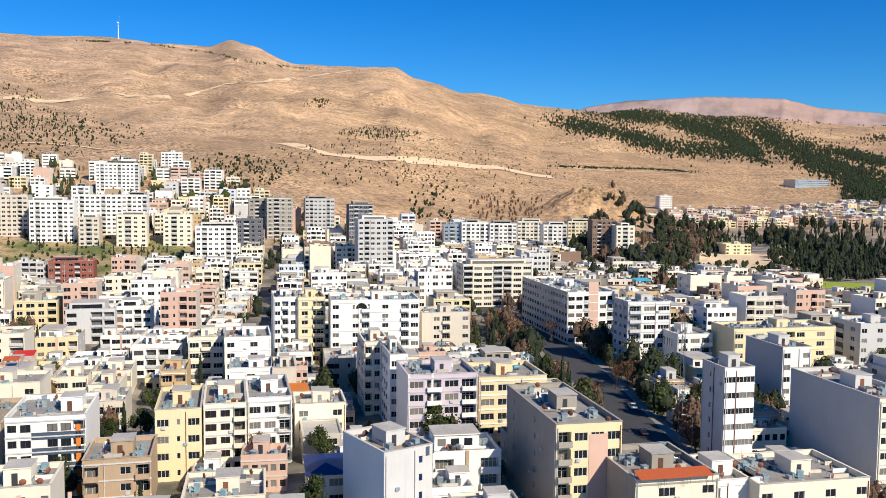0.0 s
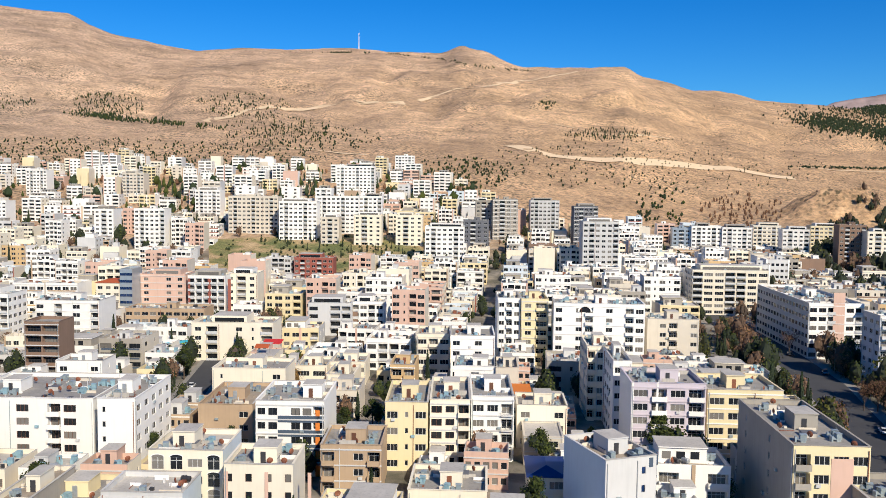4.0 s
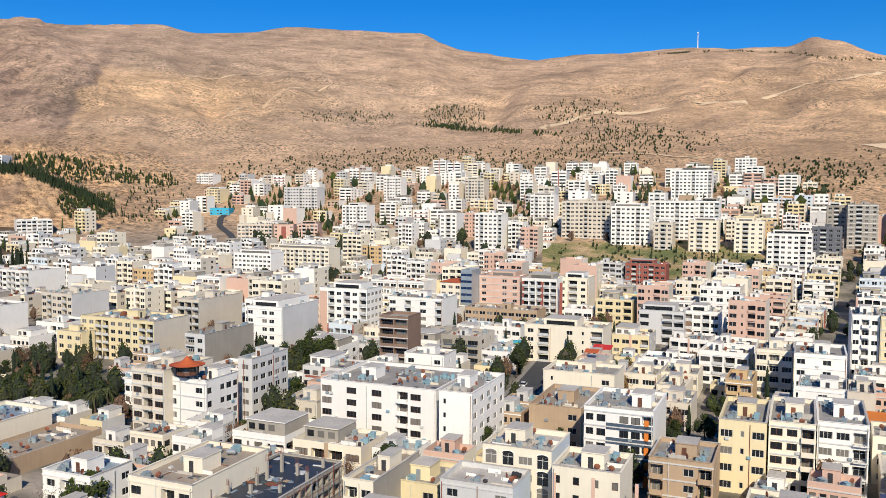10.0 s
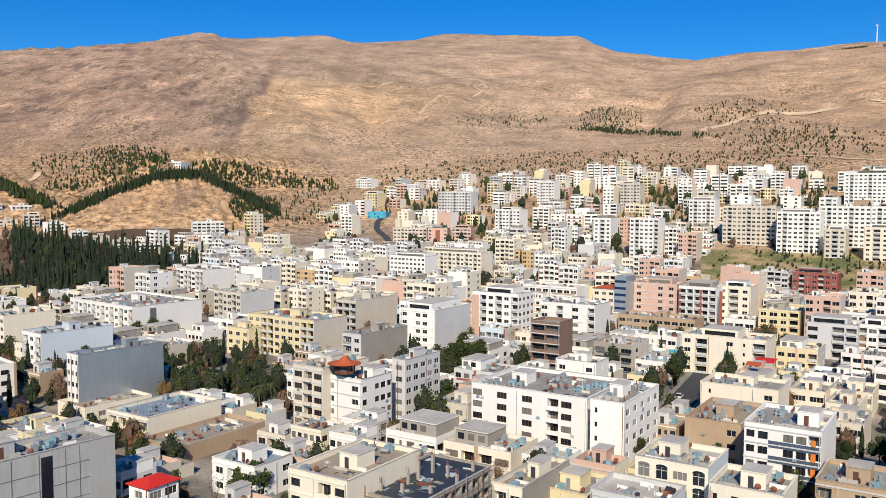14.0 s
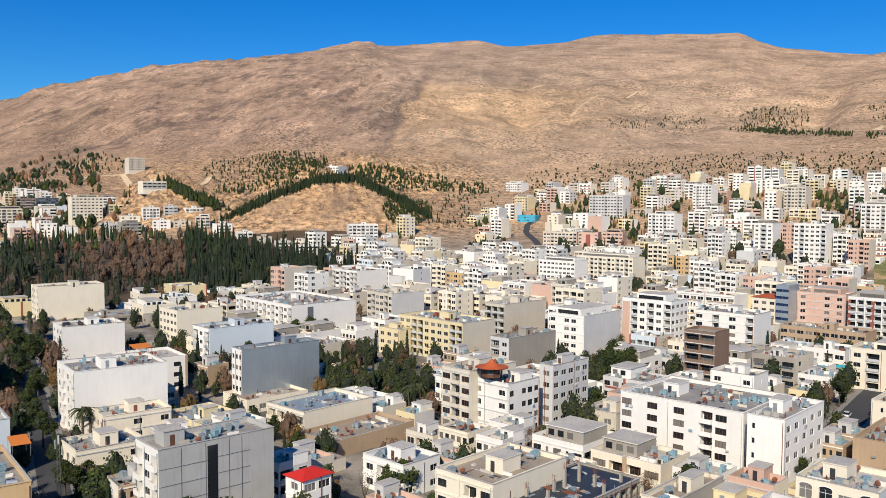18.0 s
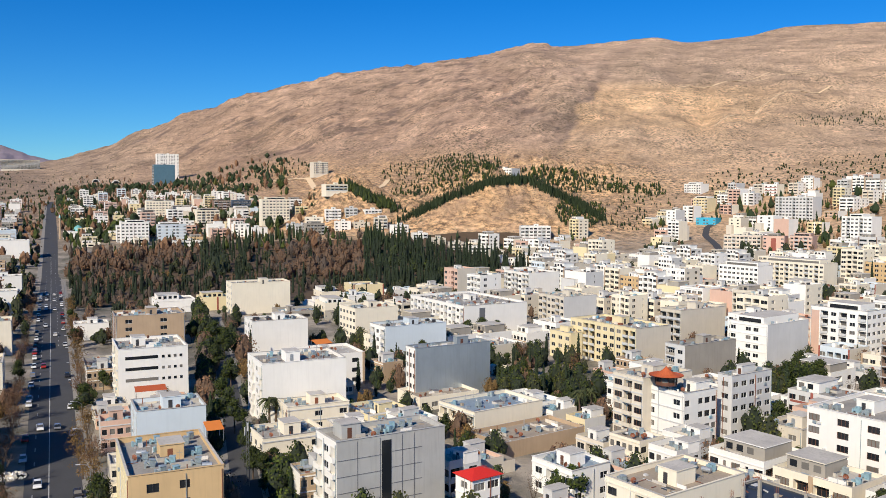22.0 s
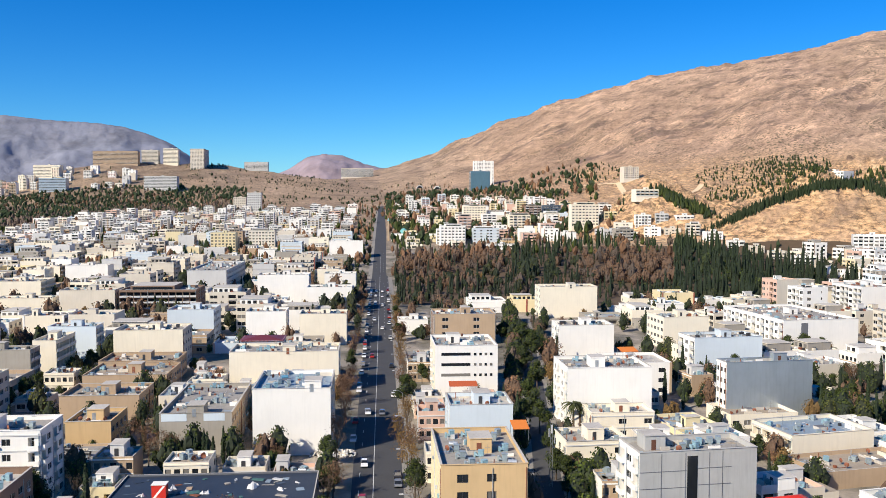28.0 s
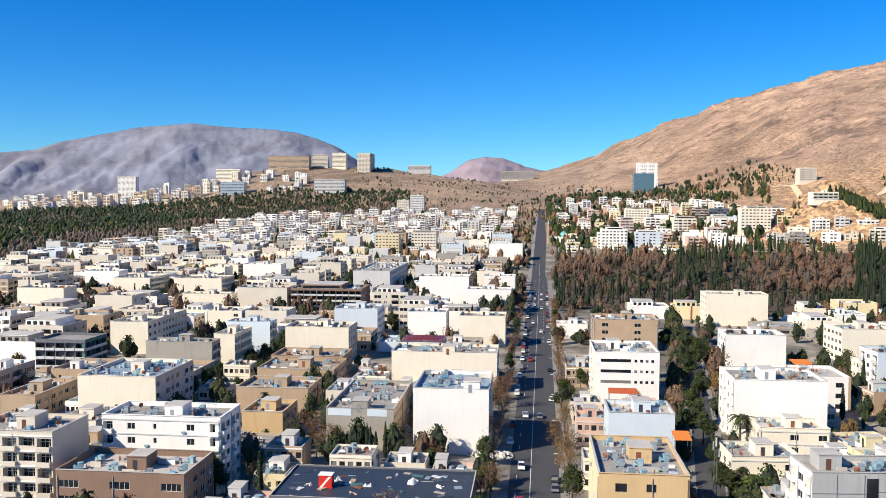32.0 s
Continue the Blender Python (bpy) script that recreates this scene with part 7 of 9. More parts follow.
        for tip in tips:
            for _ in range(4 if kind == "bare" else 15):
                clump(tip[0] + rnd.gauss(0, 0.4), tip[1] + rnd.gauss(0, 0.4), tip[2] + rnd.gauss(0, 0.4), 0.10 if kind == "bare" else 0.145)
    elif kind == "palm":
        t.tube((0, 0, 0), (0.2, 0, 6.5), 0.3, 0.24, BARK, 8)
        for k in range(34):
            w, lift = k * 2.4, rnd.uniform(-0.5, 1.2)
            p0 = Vector((0.2, 0, 6.5))
            d = Vector((math.cos(w), math.sin(w), 0))
            s = Vector((-d.y, d.x, 0))
            prev = p0
            for j in range(1, 6):
                f = j / 5
                q = p0 + d * (2.9 * f) + Vector((0, 0, lift * f * 1.6 - 1.9 * f * f))
                wd = 0.34 * (1 - f * 0.75)
                c.face([prev - s * wd, q - s * wd * 0.85, q, prev], mat)
                c.face([prev, q, q + s * wd * 0.85 - Vector((0, 0, 0.1)), prev + s * wd - Vector((0, 0, 0.1))], mat)
                prev = q
    return t, c


TREES = {}
trnd = random.Random(21)
for kind, count in (("cypress", 3), ("pine", 4), ("shrub", 4), ("brown", 3), ("bare", 3), ("gold", 2), ("palm", 2)):
    TREES[kind] = [tree_builds(kind, trnd) for _ in range(count)]
TREEMESH = {k: [(t.mesh("trunk"), c.mesh("crown")) for t, c in v] for k, v in TREES.items()}
TREEH = {"cypress": 10, "pine": 10, "shrub": 4, "brown": 9, "bare": 9, "gold": 9, "palm": 7.5}
TREELABEL = {"cypress": "tall dark green cypress", "pine": "dark evergreen tree with a ragged crown", "shrub": "round green orange tree in a yard", "brown": "plane tree with withered brown leaves", "bare": "leafless plane tree in winter", "gold": "plane tree with golden autumn leaves", "palm": "date palm with arching fronds"}


def tree(kind, x, y, h, z=None):
    s = h / TREEH[kind]
    tm, cm = trnd.choice(TREEMESH[kind])
    root = new("palm_tree" if kind == "palm" else "shrub" if kind == "shrub" else "tree", None)
    root.matrix_basis = pose(x, y, (land(x, y) if z is None else z) - 0.1, 0, 0, trnd.uniform(0, 360)) @ Matrix.Diagonal((s * trnd.uniform(0.9, 1.15), s * trnd.uniform(0.9, 1.15), s, 1))
    put("trunk", tm, root)
    put("crown", cm, root)
    return tagged(root, TREELABEL[kind] + (" in the street" if h > 6 else ""), "tree", "trees")


# far trees: a ragged heart with loose clumps round it
def far_tree(kind, rnd, n=26, k=1.0, sides=6):
    b = Build()
    tone = "cypress" if kind == "pine" and n < 20 and rnd.random() < 0.65 else "olive" if kind == "pine" and rnd.random() < 0.4 else ("cypress" if n < 1 or rnd.random() < 0.6 else "pine") if kind == "shrub" and n < 20 else kind
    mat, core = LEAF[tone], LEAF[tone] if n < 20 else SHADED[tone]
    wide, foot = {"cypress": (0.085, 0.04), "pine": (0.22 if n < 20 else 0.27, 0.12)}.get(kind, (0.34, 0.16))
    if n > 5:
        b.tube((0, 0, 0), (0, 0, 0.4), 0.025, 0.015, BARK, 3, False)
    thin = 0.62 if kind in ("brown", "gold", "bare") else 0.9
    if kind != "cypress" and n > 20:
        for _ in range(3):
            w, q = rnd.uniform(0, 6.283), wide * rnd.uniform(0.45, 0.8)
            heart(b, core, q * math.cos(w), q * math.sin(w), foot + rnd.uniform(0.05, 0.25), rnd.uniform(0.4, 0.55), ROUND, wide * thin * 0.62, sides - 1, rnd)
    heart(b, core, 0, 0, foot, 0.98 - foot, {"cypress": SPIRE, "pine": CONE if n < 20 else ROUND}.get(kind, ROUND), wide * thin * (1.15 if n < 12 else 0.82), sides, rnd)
    for _ in range(n):
        z = rnd.uniform(0.0, 1.0)
        q = (1 - z) ** 0.6 * min(1, z * 5 + 0.35) if kind == "cypress" else (1.02 - z) ** 0.75 * min(1, z * 4 + 0.4) if kind == "pine" and n < 20 else math.sqrt(max(0.02, 1 - (1.9 * z - 0.95) ** 2))
        r = wide * q * rnd.uniform(0.7, 1.22)
        s = k * {"cypress": 0.045, "pine": 0.065, "brown": 0.06, "gold": 0.06, "bare": 0.05}.get(kind, 0.08) * rnd.uniform(0.6, 1.1)
        w = rnd.uniform(0, 6.283)
        a = Vector((math.cos(w) + rnd.gauss(0, 0.4), math.sin(w) + rnd.gauss(0, 0.4), 0.35 + rnd.gauss(0, 0.4))).normalized()
        e = a.orthogonal().normalized()
        d = a.cross(e)
        p = Vector((r * math.cos(w), r * math.sin(w), foot + (0.98 - foot) * z))
        b.face([p + e * s, p + d * s, p - e * s, p - d * s], mat)
    return b


WOODS = ("cypress", "pine", "shrub", "brown", "gold", "bare")
FAR = {k: [far_tree(k, trnd, 60 if k == "brown" else 44, 0.8) for _ in range(5)] for k in WOODS}
SPECK = {k: [far_tree(k, trnd, 0, 1.0, 4) for _ in range(7)] for k in WOODS}
TINY = {k: [far_tree(k, trnd, 8, 1.2, 5) for _ in range(6)] for k in WOODS}
MID = {k: [far_tree(k, trnd, 230, 0.5, 7) for _ in range(5)] for k in WOODS}
GREEN = {}


def far_heap(name):
    return GREEN.setdefault(name, Heap())


def sow(heap, kind, x, y, z, h, stock=None):
    if kind == "park":
        kind = trnd.choice(("pine", "pine", "brown", "brown", "cypress"))
    if kind == "wood":
        kind = trnd.choice(("pine", "shrub", "shrub"))
    s = h * trnd.uniform(0.6, 1.25)
    far_heap(heap).add(trnd.choice((stock or (FAR if x * x + y * y < 560000 else TINY if x * x + y * y < 2000000 else SPECK))[kind]), pose(x, y, z - 0.2, 0, 0, trnd.uniform(0, 360)) @ Matrix.Scale(s, 4))


def grove(az0, el0, az1, el1, n, kind, h):
    """Trees scattered over a patch of slope between two bearings and two height angles."""
    for _ in range(n):
        w, f = trnd.uniform(0, 6.283), trnd.random() ** 0.6 * 0.62
        p = slope_spot((az0 + az1) / 2 + (az1 - az0) * f * math.cos(w), (el0 + el1) / 2 + (el1 - el0) * f * math.sin(w))
        if p and not taken(p[0], p[1]):
            sow("slope_trees", kind, *p, h)


def belt(line, thick, n, kind, h):
    """Trees in a belt along a line of bearings and height angles."""
    for _ in range(n):
        k = trnd.randrange(len(line) - 1)
        f = trnd.gauss(0.5, 0.32)
        az = line[k][0] + (line[k + 1][0] - line[k][0]) * f + trnd.gauss(0, 0.12)
        el = line[k][1] + (line[k + 1][1] - line[k][1]) * f + trnd.gauss(0, 0.3) * thick
        p = slope_spot(az, el)
        if p and (az < 0 or az > 55 or noise.noise(Vector((az * 1.1, el * 2.5, 4.0))) < 0.2):
            sow("slope_trees", kind, *p, h)


DIRT = plaster("pale_dirt", (0.78, 0.58, 0.36), 0.12, 0.95)
strip("dirt_track", [(-218, 1189), (-183, 1138), (-122, 1126), (-50, 1178), (13, 1274), (85, 1347), (174, 1350)], 30, 0.8, DIRT, "pale dirt track cut into the mountain slope", step=25.0)
strip("dirt_track", [(-725, 1446), (-705, 1484), (-656, 1529), (-606, 1583), (-517, 1629)], 14, 0.8, DIRT, "pale dirt track cut into the mountain slope", step=25.0)
strip("dirt_track", [(-501, 1680), (-449, 1779), (-400, 1770), (-378, 1891), (-345, 2150), (-248, 2289)], 14, 0.8, DIRT, "pale dirt track cut into the mountain slope", step=25.0)
strip("dirt_track", [(-211, 1427), (-154, 1426), (-98, 1420), (-5, 1516)], 6, 0.8, DIRT, "pale dirt track cut into the mountain slope", step=25.0)
strip("dirt_track", [(-713, 1214), (-726, 1335), (-710, 1482), (-640, 1561), (-511, 1618)], 15, 0.8, DIRT, "pale dirt track cut into the mountain slope", step=25.0)
strip("dirt_track", [(-1505, 1003), (-1535, 1140), (-1548, 1278), (-1491, 1441), (-1466, 1533)], 3.5, 0.8, DIRT, "pale dirt track cut into the mountain slope", step=25.0)
strip("dirt_track", [(-1538, 1177), (-1555, 1396), (-1450, 1523)], 3.5, 0.8, DIRT, "pale dirt track cut into the mountain slope", step=25.0)
strip("dirt_track", [(194, 1469), (281, 1547), (422, 1621), (482, 1641)], 6, 0.8, DIRT, "pale dirt track cut into the mountain slope", step=25.0)
strip("dirt_track", [(-520, 1035), (-446, 1036), (-377, 1034)], 5, 0.8, DIRT, "pale dirt track cut into the mountain slope", step=25.0)
strip("dirt_track", [(-1452, 254), (-1376, 301), (-925, 238), (-1208, 384)], 8, 0.8, DIRT, "pale dirt track cut into the mountain slope", step=25.0)
strip("dirt_track", [(-1215, 976), (-1331, 1240), (-1331, 1406)], 5, 0.8, DIRT, "pale dirt track cut into the mountain slope", step=25.0)
grove(37.9, 5.36, 34.5, 4.13, 330, "pine", 4.8)
grove(30.4, 5.69, 25.6, 4.39, 242, "pine", 4.8)
grove(28.9, 4.40, 23.3, 2.54, 286, "pine", 4)
grove(43.4, 5.02, 40.5, 4.33, 88, "pine", 4.8)
belt([(37.8, 4.10), (35.3, 3.90), (30.4, 3.62)], 0.28, 520, "pine", 5.6)
grove(44.9, 2.54, 25.1, 1.06, 924, "shrub", 2.8)
grove(51.3, 1.62, 44.2, 0.05, 198, "shrub", 3.2)
grove(46.3, 4.95, 43.4, 4.29, 88, "pine", 4)
grove(60.9, 1.30, 57.2, 0.33, 176, "pine", 4.8)
grove(60.9, -0.37, 58.2, -1.91, 264, "pine", 4.8)
grove(55.9, 0.69, 54.2, -0.00, 55, "pine", 5.6)
grove(16.6, 1.68, 11.3, -0.25, 264, "shrub", 3.2)
grove(27.2, 3.94, 20.0, 2.32, 286, "shrub", 3.2)
grove(2.0, 0.22, -0.6, -2.59, 80, "shrub", 4)
grove(-2.1, -0.49, -6.3, -2.33, 120, "brown", 4.8)
grove(6.5, 3.78, 1.9, 3.18, 242, "pine", 4)
belt([(22.66, 8.54), (20.79, 8.62), (18.18, 8.55), (15.04, 8.27), (12.29, 7.77), (9.06, 7.52)], 0.05, 420, "pine", 5)
belt([(8.9, 5.12), (8.4, 5.57), (7.8, 5.44), (8.4, 5.06)], 0.20, 130, "pine", 4)
grove(10.6, 2.89, -7.4, 0.12, 440, "shrub", 2.8)
belt([(-7.6, 1.35), (-11.0, 1.27), (-13.9, 1.21), (-16.3, 1.04)], 0.06, 260, "shrub", 4.0)
belt([(-7.5, 4.28), (-11.3, 3.65), (-14.6, 2.66), (-19.7, 2.29)], 0.95, 3800, "wood", 6.0)
belt([(-10.2, 4.93), (-14.5, 4.46), (-18.3, 3.25), (-20.1, 2.19)], 0.85, 7000, "wood", 6.0)
belt([(-15.9, 4.77), (-19.7, 3.94), (-22.0, 2.63), (-24.6, 1.31), (-27.4, -0.36)], 1.5, 8000, "wood", 6.0)
belt([(-20.6, 4.54), (-33.6, 3.79), (-27.2, 3.14)], 0.6, 3000, "wood", 6.0)
belt([(-24.6, 2.33), (-27.3, 1.65)], 0.50, 1500, "wood", 6.0)
grove(-25.2, 1.31, -27.4, -1.53, 1400, "wood", 5.5)
grove(-13.7, -3.30, -16.0, -5.61, 132, "pine", 7.2)
grove(-15.9, -2.88, -18.9, -4.24, 132, "pine", 7.2)
grove(-21.6, -3.43, -27.6, -5.39, 484, "pine", 7.2)
grove(-16.0, -4.88, -23.0, -5.83, 198, "shrub", 4)
grove(-1.8, -3.33, -5.6, -4.60, 66, "brown", 5.6)
grove(72.0, 2.18, 65.4, 0.55, 400, "pine", 4.8)
grove(69.1, 2.69, 65.2, 1.68, 242, "pine", 4.8)
belt([(71.1, -1.51), (68.3, -0.21), (65.4, 0.86), (63.1, 0.94), (60.4, -0.26), (58.2, -1.50)], 0.30, 1900, "cypress", 7.0)
grove(63.5, 1.80, 60.1, 0.76, 132, "pine", 6.4)
belt([(74.9, 0.51), (73.5, -0.22), (72.0, -0.88)], 0.40, 420, "pine", 7.5)
grove(80.4, 2.32, 77.7, 1.29, 70, "pine", 6.4)
grove(88.0, 0.69, 81.7, -0.17, 200, "pine", 6.4)
grove(72.0, 0.52, 69.8, -0.02, 66, "pine", 4.8)
grove(57.8, 0.77, 55.9, 0.21, 66, "pine", 5.6)
grove(116.6, 0.21, 102.0, -1.05, 924, "park", 7.2)
grove(93.3, 0.87, 87.7, -1.53, 528, "park", 7.2)
grove(85.3, 0.87, 82.5, 0.26, 132, "pine", 5.6)
grove(105.3, 2.88, 103.5, 2.07, 132, "pine", 5.6)
grove(108.3, 2.67, 106.8, 2.42, 66, "pine", 4.8)
grove(91.8, 1.80, 88.1, 0.50, 44, "shrub", 3.2)
grove(106.1, 1.76, 93.3, 0.49, 352, "shrub", 2.8)
grove(28.8, -3.46, 16.4, -5.98, 242, "shrub", 2.4)
grove(22.7, -3.38, 16.4, -5.62, 30, "cypress", 6.4)
grove(25.8, -3.43, 21.8, -4.48, 17, "cypress", 6.4)
grove(58.2, -0.09, 52.7, -2.33, 132, "pine", 4)
grove(48.6, -1.20, 45.6, -2.14, 88, "pine", 4.8)

# the walled park: rows of cypress in front, brown planes and dark evergreens inside
for _ in range(2800):
    az, r = trnd.uniform(62.5, 92.4), trnd.uniform(490, 880)
    if not in_park(az, r):
        continue
    a = math.radians(az)
    x, y = -r * math.sin(a), r * math.cos(a)
    if taken(x, y, 1.0) or on_road(x, y):
        continue
    lo = lerp(az, (62.5, 70, 92.4), (585, 540, 500))
    q = trnd.random() + 0.5 * noise.noise(Vector((x / 55, y / 55, 8.0)))
    planes = (85.5 < az < 92.0 and 685 < r < 800) or (74.0 < az < 79.5 and 620 < r < 760)
    spires = (81.6 < az < 84.6 and 630 < r < 790) or (78.0 < az < 81.5 and r > 770)
    if az < 74:
        # a close stand of old cypress, greener trees behind
        kind, h = ("cypress", trnd.uniform(13, 19)) if q < 0.8 else ("shrub", trnd.uniform(6, 9)) if r > lo + 40 else ("pine", trnd.uniform(6, 9))
    elif spires:
        kind, h = ("cypress", trnd.uniform(12, 18)) if q < 0.75 else ("pine", trnd.uniform(8, 12))
    elif planes:
        kind, h = ("brown", trnd.uniform(9, 13)) if q < 0.62 else ("bare", trnd.uniform(8, 12)) if q < 0.92 else ("cypress", trnd.uniform(9, 13))
    elif r < lo + 60:
        kind, h = ("cypress", trnd.uniform(9, 15)) if q < 0.6 else ("pine", trnd.uniform(6, 9)) if q < 0.85 else ("bare", 7)
    else:
        kind, h = ("bare", trnd.uniform(7, 10)) if q < 0.2 else ("brown", trnd.uniform(7, 11)) if q < 0.4 else ("cypress", trnd.uniform(8, 14)) if q < 0.72 else ("pine", trnd.uniform(6, 10)) if q < 1.1 else ("gold", 7)
    if az > 74 and trnd.random() < 0.25:
        continue
    sow("park_trees", kind, x, y, land(x, y), h)
# the wooded river bank beyond the western houses
for _ in range(9000):
    az, r = trnd.uniform(102, 129), trnd.uniform(880, 1900)
    edge = lerp(az, (102, 107, 112, 118, 123, 127, 129), (1500, 1480, 1460, 1190, 1030, 900, 880)) + 25 * math.sin(az * 1.7)
    if r < edge + 15:
        continue
    a = math.radians(az)
    x, y = -r * math.sin(a), r * math.cos(a)
    q = trnd.random() + 0.8 * noise.noise(Vector((x / 120, y / 120, 2.0)))
    brown = 0.75 if r < edge + 220 else 0.08
    sow("river_trees", "bare" if q < brown else "shrub" if q < 1.15 else "pine", x, y, ground_at(x, y), trnd.uniform(6, 9.5))
# dark trees between the western houses, and up the hotel hill
for _ in range(2600):
    az, r = trnd.uniform(93.2, 128), 380 + 1120 * trnd.random() ** 0.8
    a = math.radians(az)
    x, y = -r * math.sin(a), r * math.cos(a)
    if in_town(x, y) and not taken(x, y, 1.5) and not on_road(x, y):
        kind = trnd.choice(("pine", "pine", "brown", "brown", "cypress", "shrub"))
        sow("yard_trees", kind, x, y, land(x, y), trnd.uniform(7, 12) * (0.6 if kind == "shrub" else 1.0))
for _ in range(1500):
    az, r = trnd.uniform(93.5, 122), trnd.uniform(1600, 2250)
    a = math.radians(az)
    x, y = -r * math.sin(a), r * math.cos(a)
    if noise.noise(Vector((x / 90, y / 90, 12.0))) > 0.05:
        sow("slope_trees", trnd.choice(("shrub", "pine", "shrub")), x, y, ground_at(x, y), trnd.uniform(3.5, 7))
# the gardens round the mound in the east
for _ in range(1700):
    az, r = trnd.uniform(-29.5, -8.5), trnd.uniform(575, 1110)
    if r > lerp(az, (-30, -20, -8.5), (1120, 1050, 960)) or (az < -23.5 and r < 600):
        continue
    a = math.radians(az)
    x, y = -r * math.sin(a), r * math.cos(a)
    q = noise.noise(Vector((x / 60, y / 60, 6.0))) + trnd.uniform(-0.25, 0.25)
    if taken(x, y, 6.0) or on_road(x, y) or q < -0.12 or (-22.8 < az < -16.6 and 575 < r < 790):
        continue
    kind = "cypress" if (az < -18 and q < 0.25) else "brown" if q < 0 else "pine"
    sow("eastern_trees", kind, x, y, ground_at(x, y), trnd.uniform(8, 15), FAR)
for _ in range(700):
    # trees between the blocks on the hill
    az, r = trnd.uniform(12, 52), trnd.uniform(620, 1020)
    a = math.radians(az)
    x, y = -r * math.sin(a), r * math.cos(a)
    if in_town(x, y) and not taken(x, y, 2.0):
        sow("yard_trees", trnd.choice(("pine", "pine", "cypress", "shrub")), x, y, land(x, y), trnd.uniform(6, 12))
for _ in range(1500):
    # dark evergreens beside the far end of the avenue
    az, r = trnd.uniform(79, 93), trnd.uniform(900, 1850)
    a = math.radians(az)
    x, y = -r * math.sin(a), r * math.cos(a)
    if noise.noise(Vector((x / 130, y / 130, 5.0))) > -0.18 and not taken(x, y, 2.0) and not on_road(x, y):
        sow("yard_trees", trnd.choice(("shrub", "shrub", "pine", "brown")), x, y, ground_at(x, y), trnd.uniform(8, 14))
for _ in range(1100):
    # dark trees along the eastern streets
    az, r = trnd.uniform(-29, -3), trnd.uniform(200, 580)
    a = math.radians(az)
    x, y = -r * math.sin(a), r * math.cos(a)
    if in_town(x, y) and not taken(x, y, 0.8) and not on_road(x, y):
        sow("yard_trees", trnd.choice(("pine", "pine", "brown", "cypress")), x, y, land(x, y), trnd.uniform(7, 12), MID if r < 350 else FAR)
for _ in range(900):
    # scattered trees among the houses above the park
    az, r = trnd.uniform(58, 93), trnd.uniform(800, 1250)
    a = math.radians(az)
    x, y = -r * math.sin(a), r * math.cos(a)
    if in_town(x, y) and not taken(x, y, 2.0) and not on_road(x, y):
        sow("yard_trees", trnd.choice(("pine", "cypress", "pine", "brown")), x, y, land(x, y), trnd.uniform(6, 11))
# rows of evergreens along the narrow streets
for pts, gap, off, reach in (([(-120, 20), (-150, 23), (-210, 28.5), (-330, 39), (-440, 47)], 5.5, 4.6, 1.0), ([(46, 90), (49, 196), (48, 232), (47, 284), (40, 338), (29, 397), (10, 470)], 6.0, 9.0, 1.0), ([(-128, 205), (-150, 262), (-172, 330)], 5.0, 6.0, 1.0)):
    for (x0, y0), (x1, y1) in zip(pts, pts[1:]):
        ln = math.hypot(x1 - x0, y1 - y0)
        for k in range(int(ln / gap)):
            for side in (-1, 1):
                if gap == 6.0 and side > 0 and y0 < 330:
                    continue
                o = side * (off + trnd.uniform(0, 3.5))
                x, y = x0 + (x1 - x0) * k * gap / ln - (y1 - y0) / ln * o, y0 + (y1 - y0) * k * gap / ln + (x1 - x0) / ln * o
                if math.hypot(x, y) > 130 and not taken(x, y, 0.8) and trnd.random() < 0.7:
                    sow("street_trees", trnd.choice(("pine", "pine", "shrub", "cypress", "brown", "bare")), x, y, land(x, y), trnd.uniform(5.5, 10.5), MID)
for gx, gy, gr in GARDENS:
    for _ in range(int(gr * gr * 0.06)):
        w, f = trnd.uniform(0, 6.283), gr * math.sqrt(trnd.random())
        x, y = gx + f * math.cos(w), gy + f * math.sin(w)
        if not taken(x, y, 0.8) and not on_road(x, y, -1.0):
            q = trnd.random()
            sow("garden_trees", "pine" if q < 0.5 else "shrub" if q < 0.75 else "cypress" if q < 0.9 else "gold", x, y, land(x, y), 8.0 if q < 0.5 else 4.0 if q < 0.75 else 9.5 if q < 0.9 else 6, MID if math.hypot(x, y) < 420 else FAR)
# gardens, yards and lanes between the houses
for _ in range(22000):
    az, r = trnd.uniform(-29, 129), 120 + 1040 * trnd.random() ** 0.75
    a = math.radians(az)
    x, y = -r * math.sin(a), r * math.cos(a)
    g = garden(x, y)
    if trnd.random() > (0.6 if g > 0 else 0.22 if r > 300 else 0.4) or not in_town(x, y):
        continue
    if taken(x, y, 1.0) or on_road(x, y, 0.0):
        continue
    kind = trnd.choice(("pine", "pine", "pine", "shrub", "shrub", "cypress", "brown", "brown") if g > 0 else ("pine", "pine", "shrub", "shrub", "shrub", "brown", "brown", "cypress", "gold"))
    h = {"pine": 8.5, "shrub": 4.0, "cypress": 10.0, "brown": 7.0, "gold": 6.0}[kind]
    sow("yard_trees" if r > 330 else "garden_trees", kind, x, y, land(x, y), h, MID if r < 420 else None)
for name, h in GREEN.items():
    tagged(put(name, h.mesh(name)), {"slope_trees": "dark conifers and scrub planted over the dry slopes", "park_trees": "dense dark cypresses and brown plane trees of the park", "yard_trees": "dark trees in the yards between houses", "garden_trees": "green shrubs and evergreens in the near gardens", "street_trees": "dark evergreens along the narrow streets", "eastern_trees": "dark pines and cypresses round a sandy mound", "river_trees": "dark wooded belt beyond the western houses"}[name], "trees", kind="stuff")

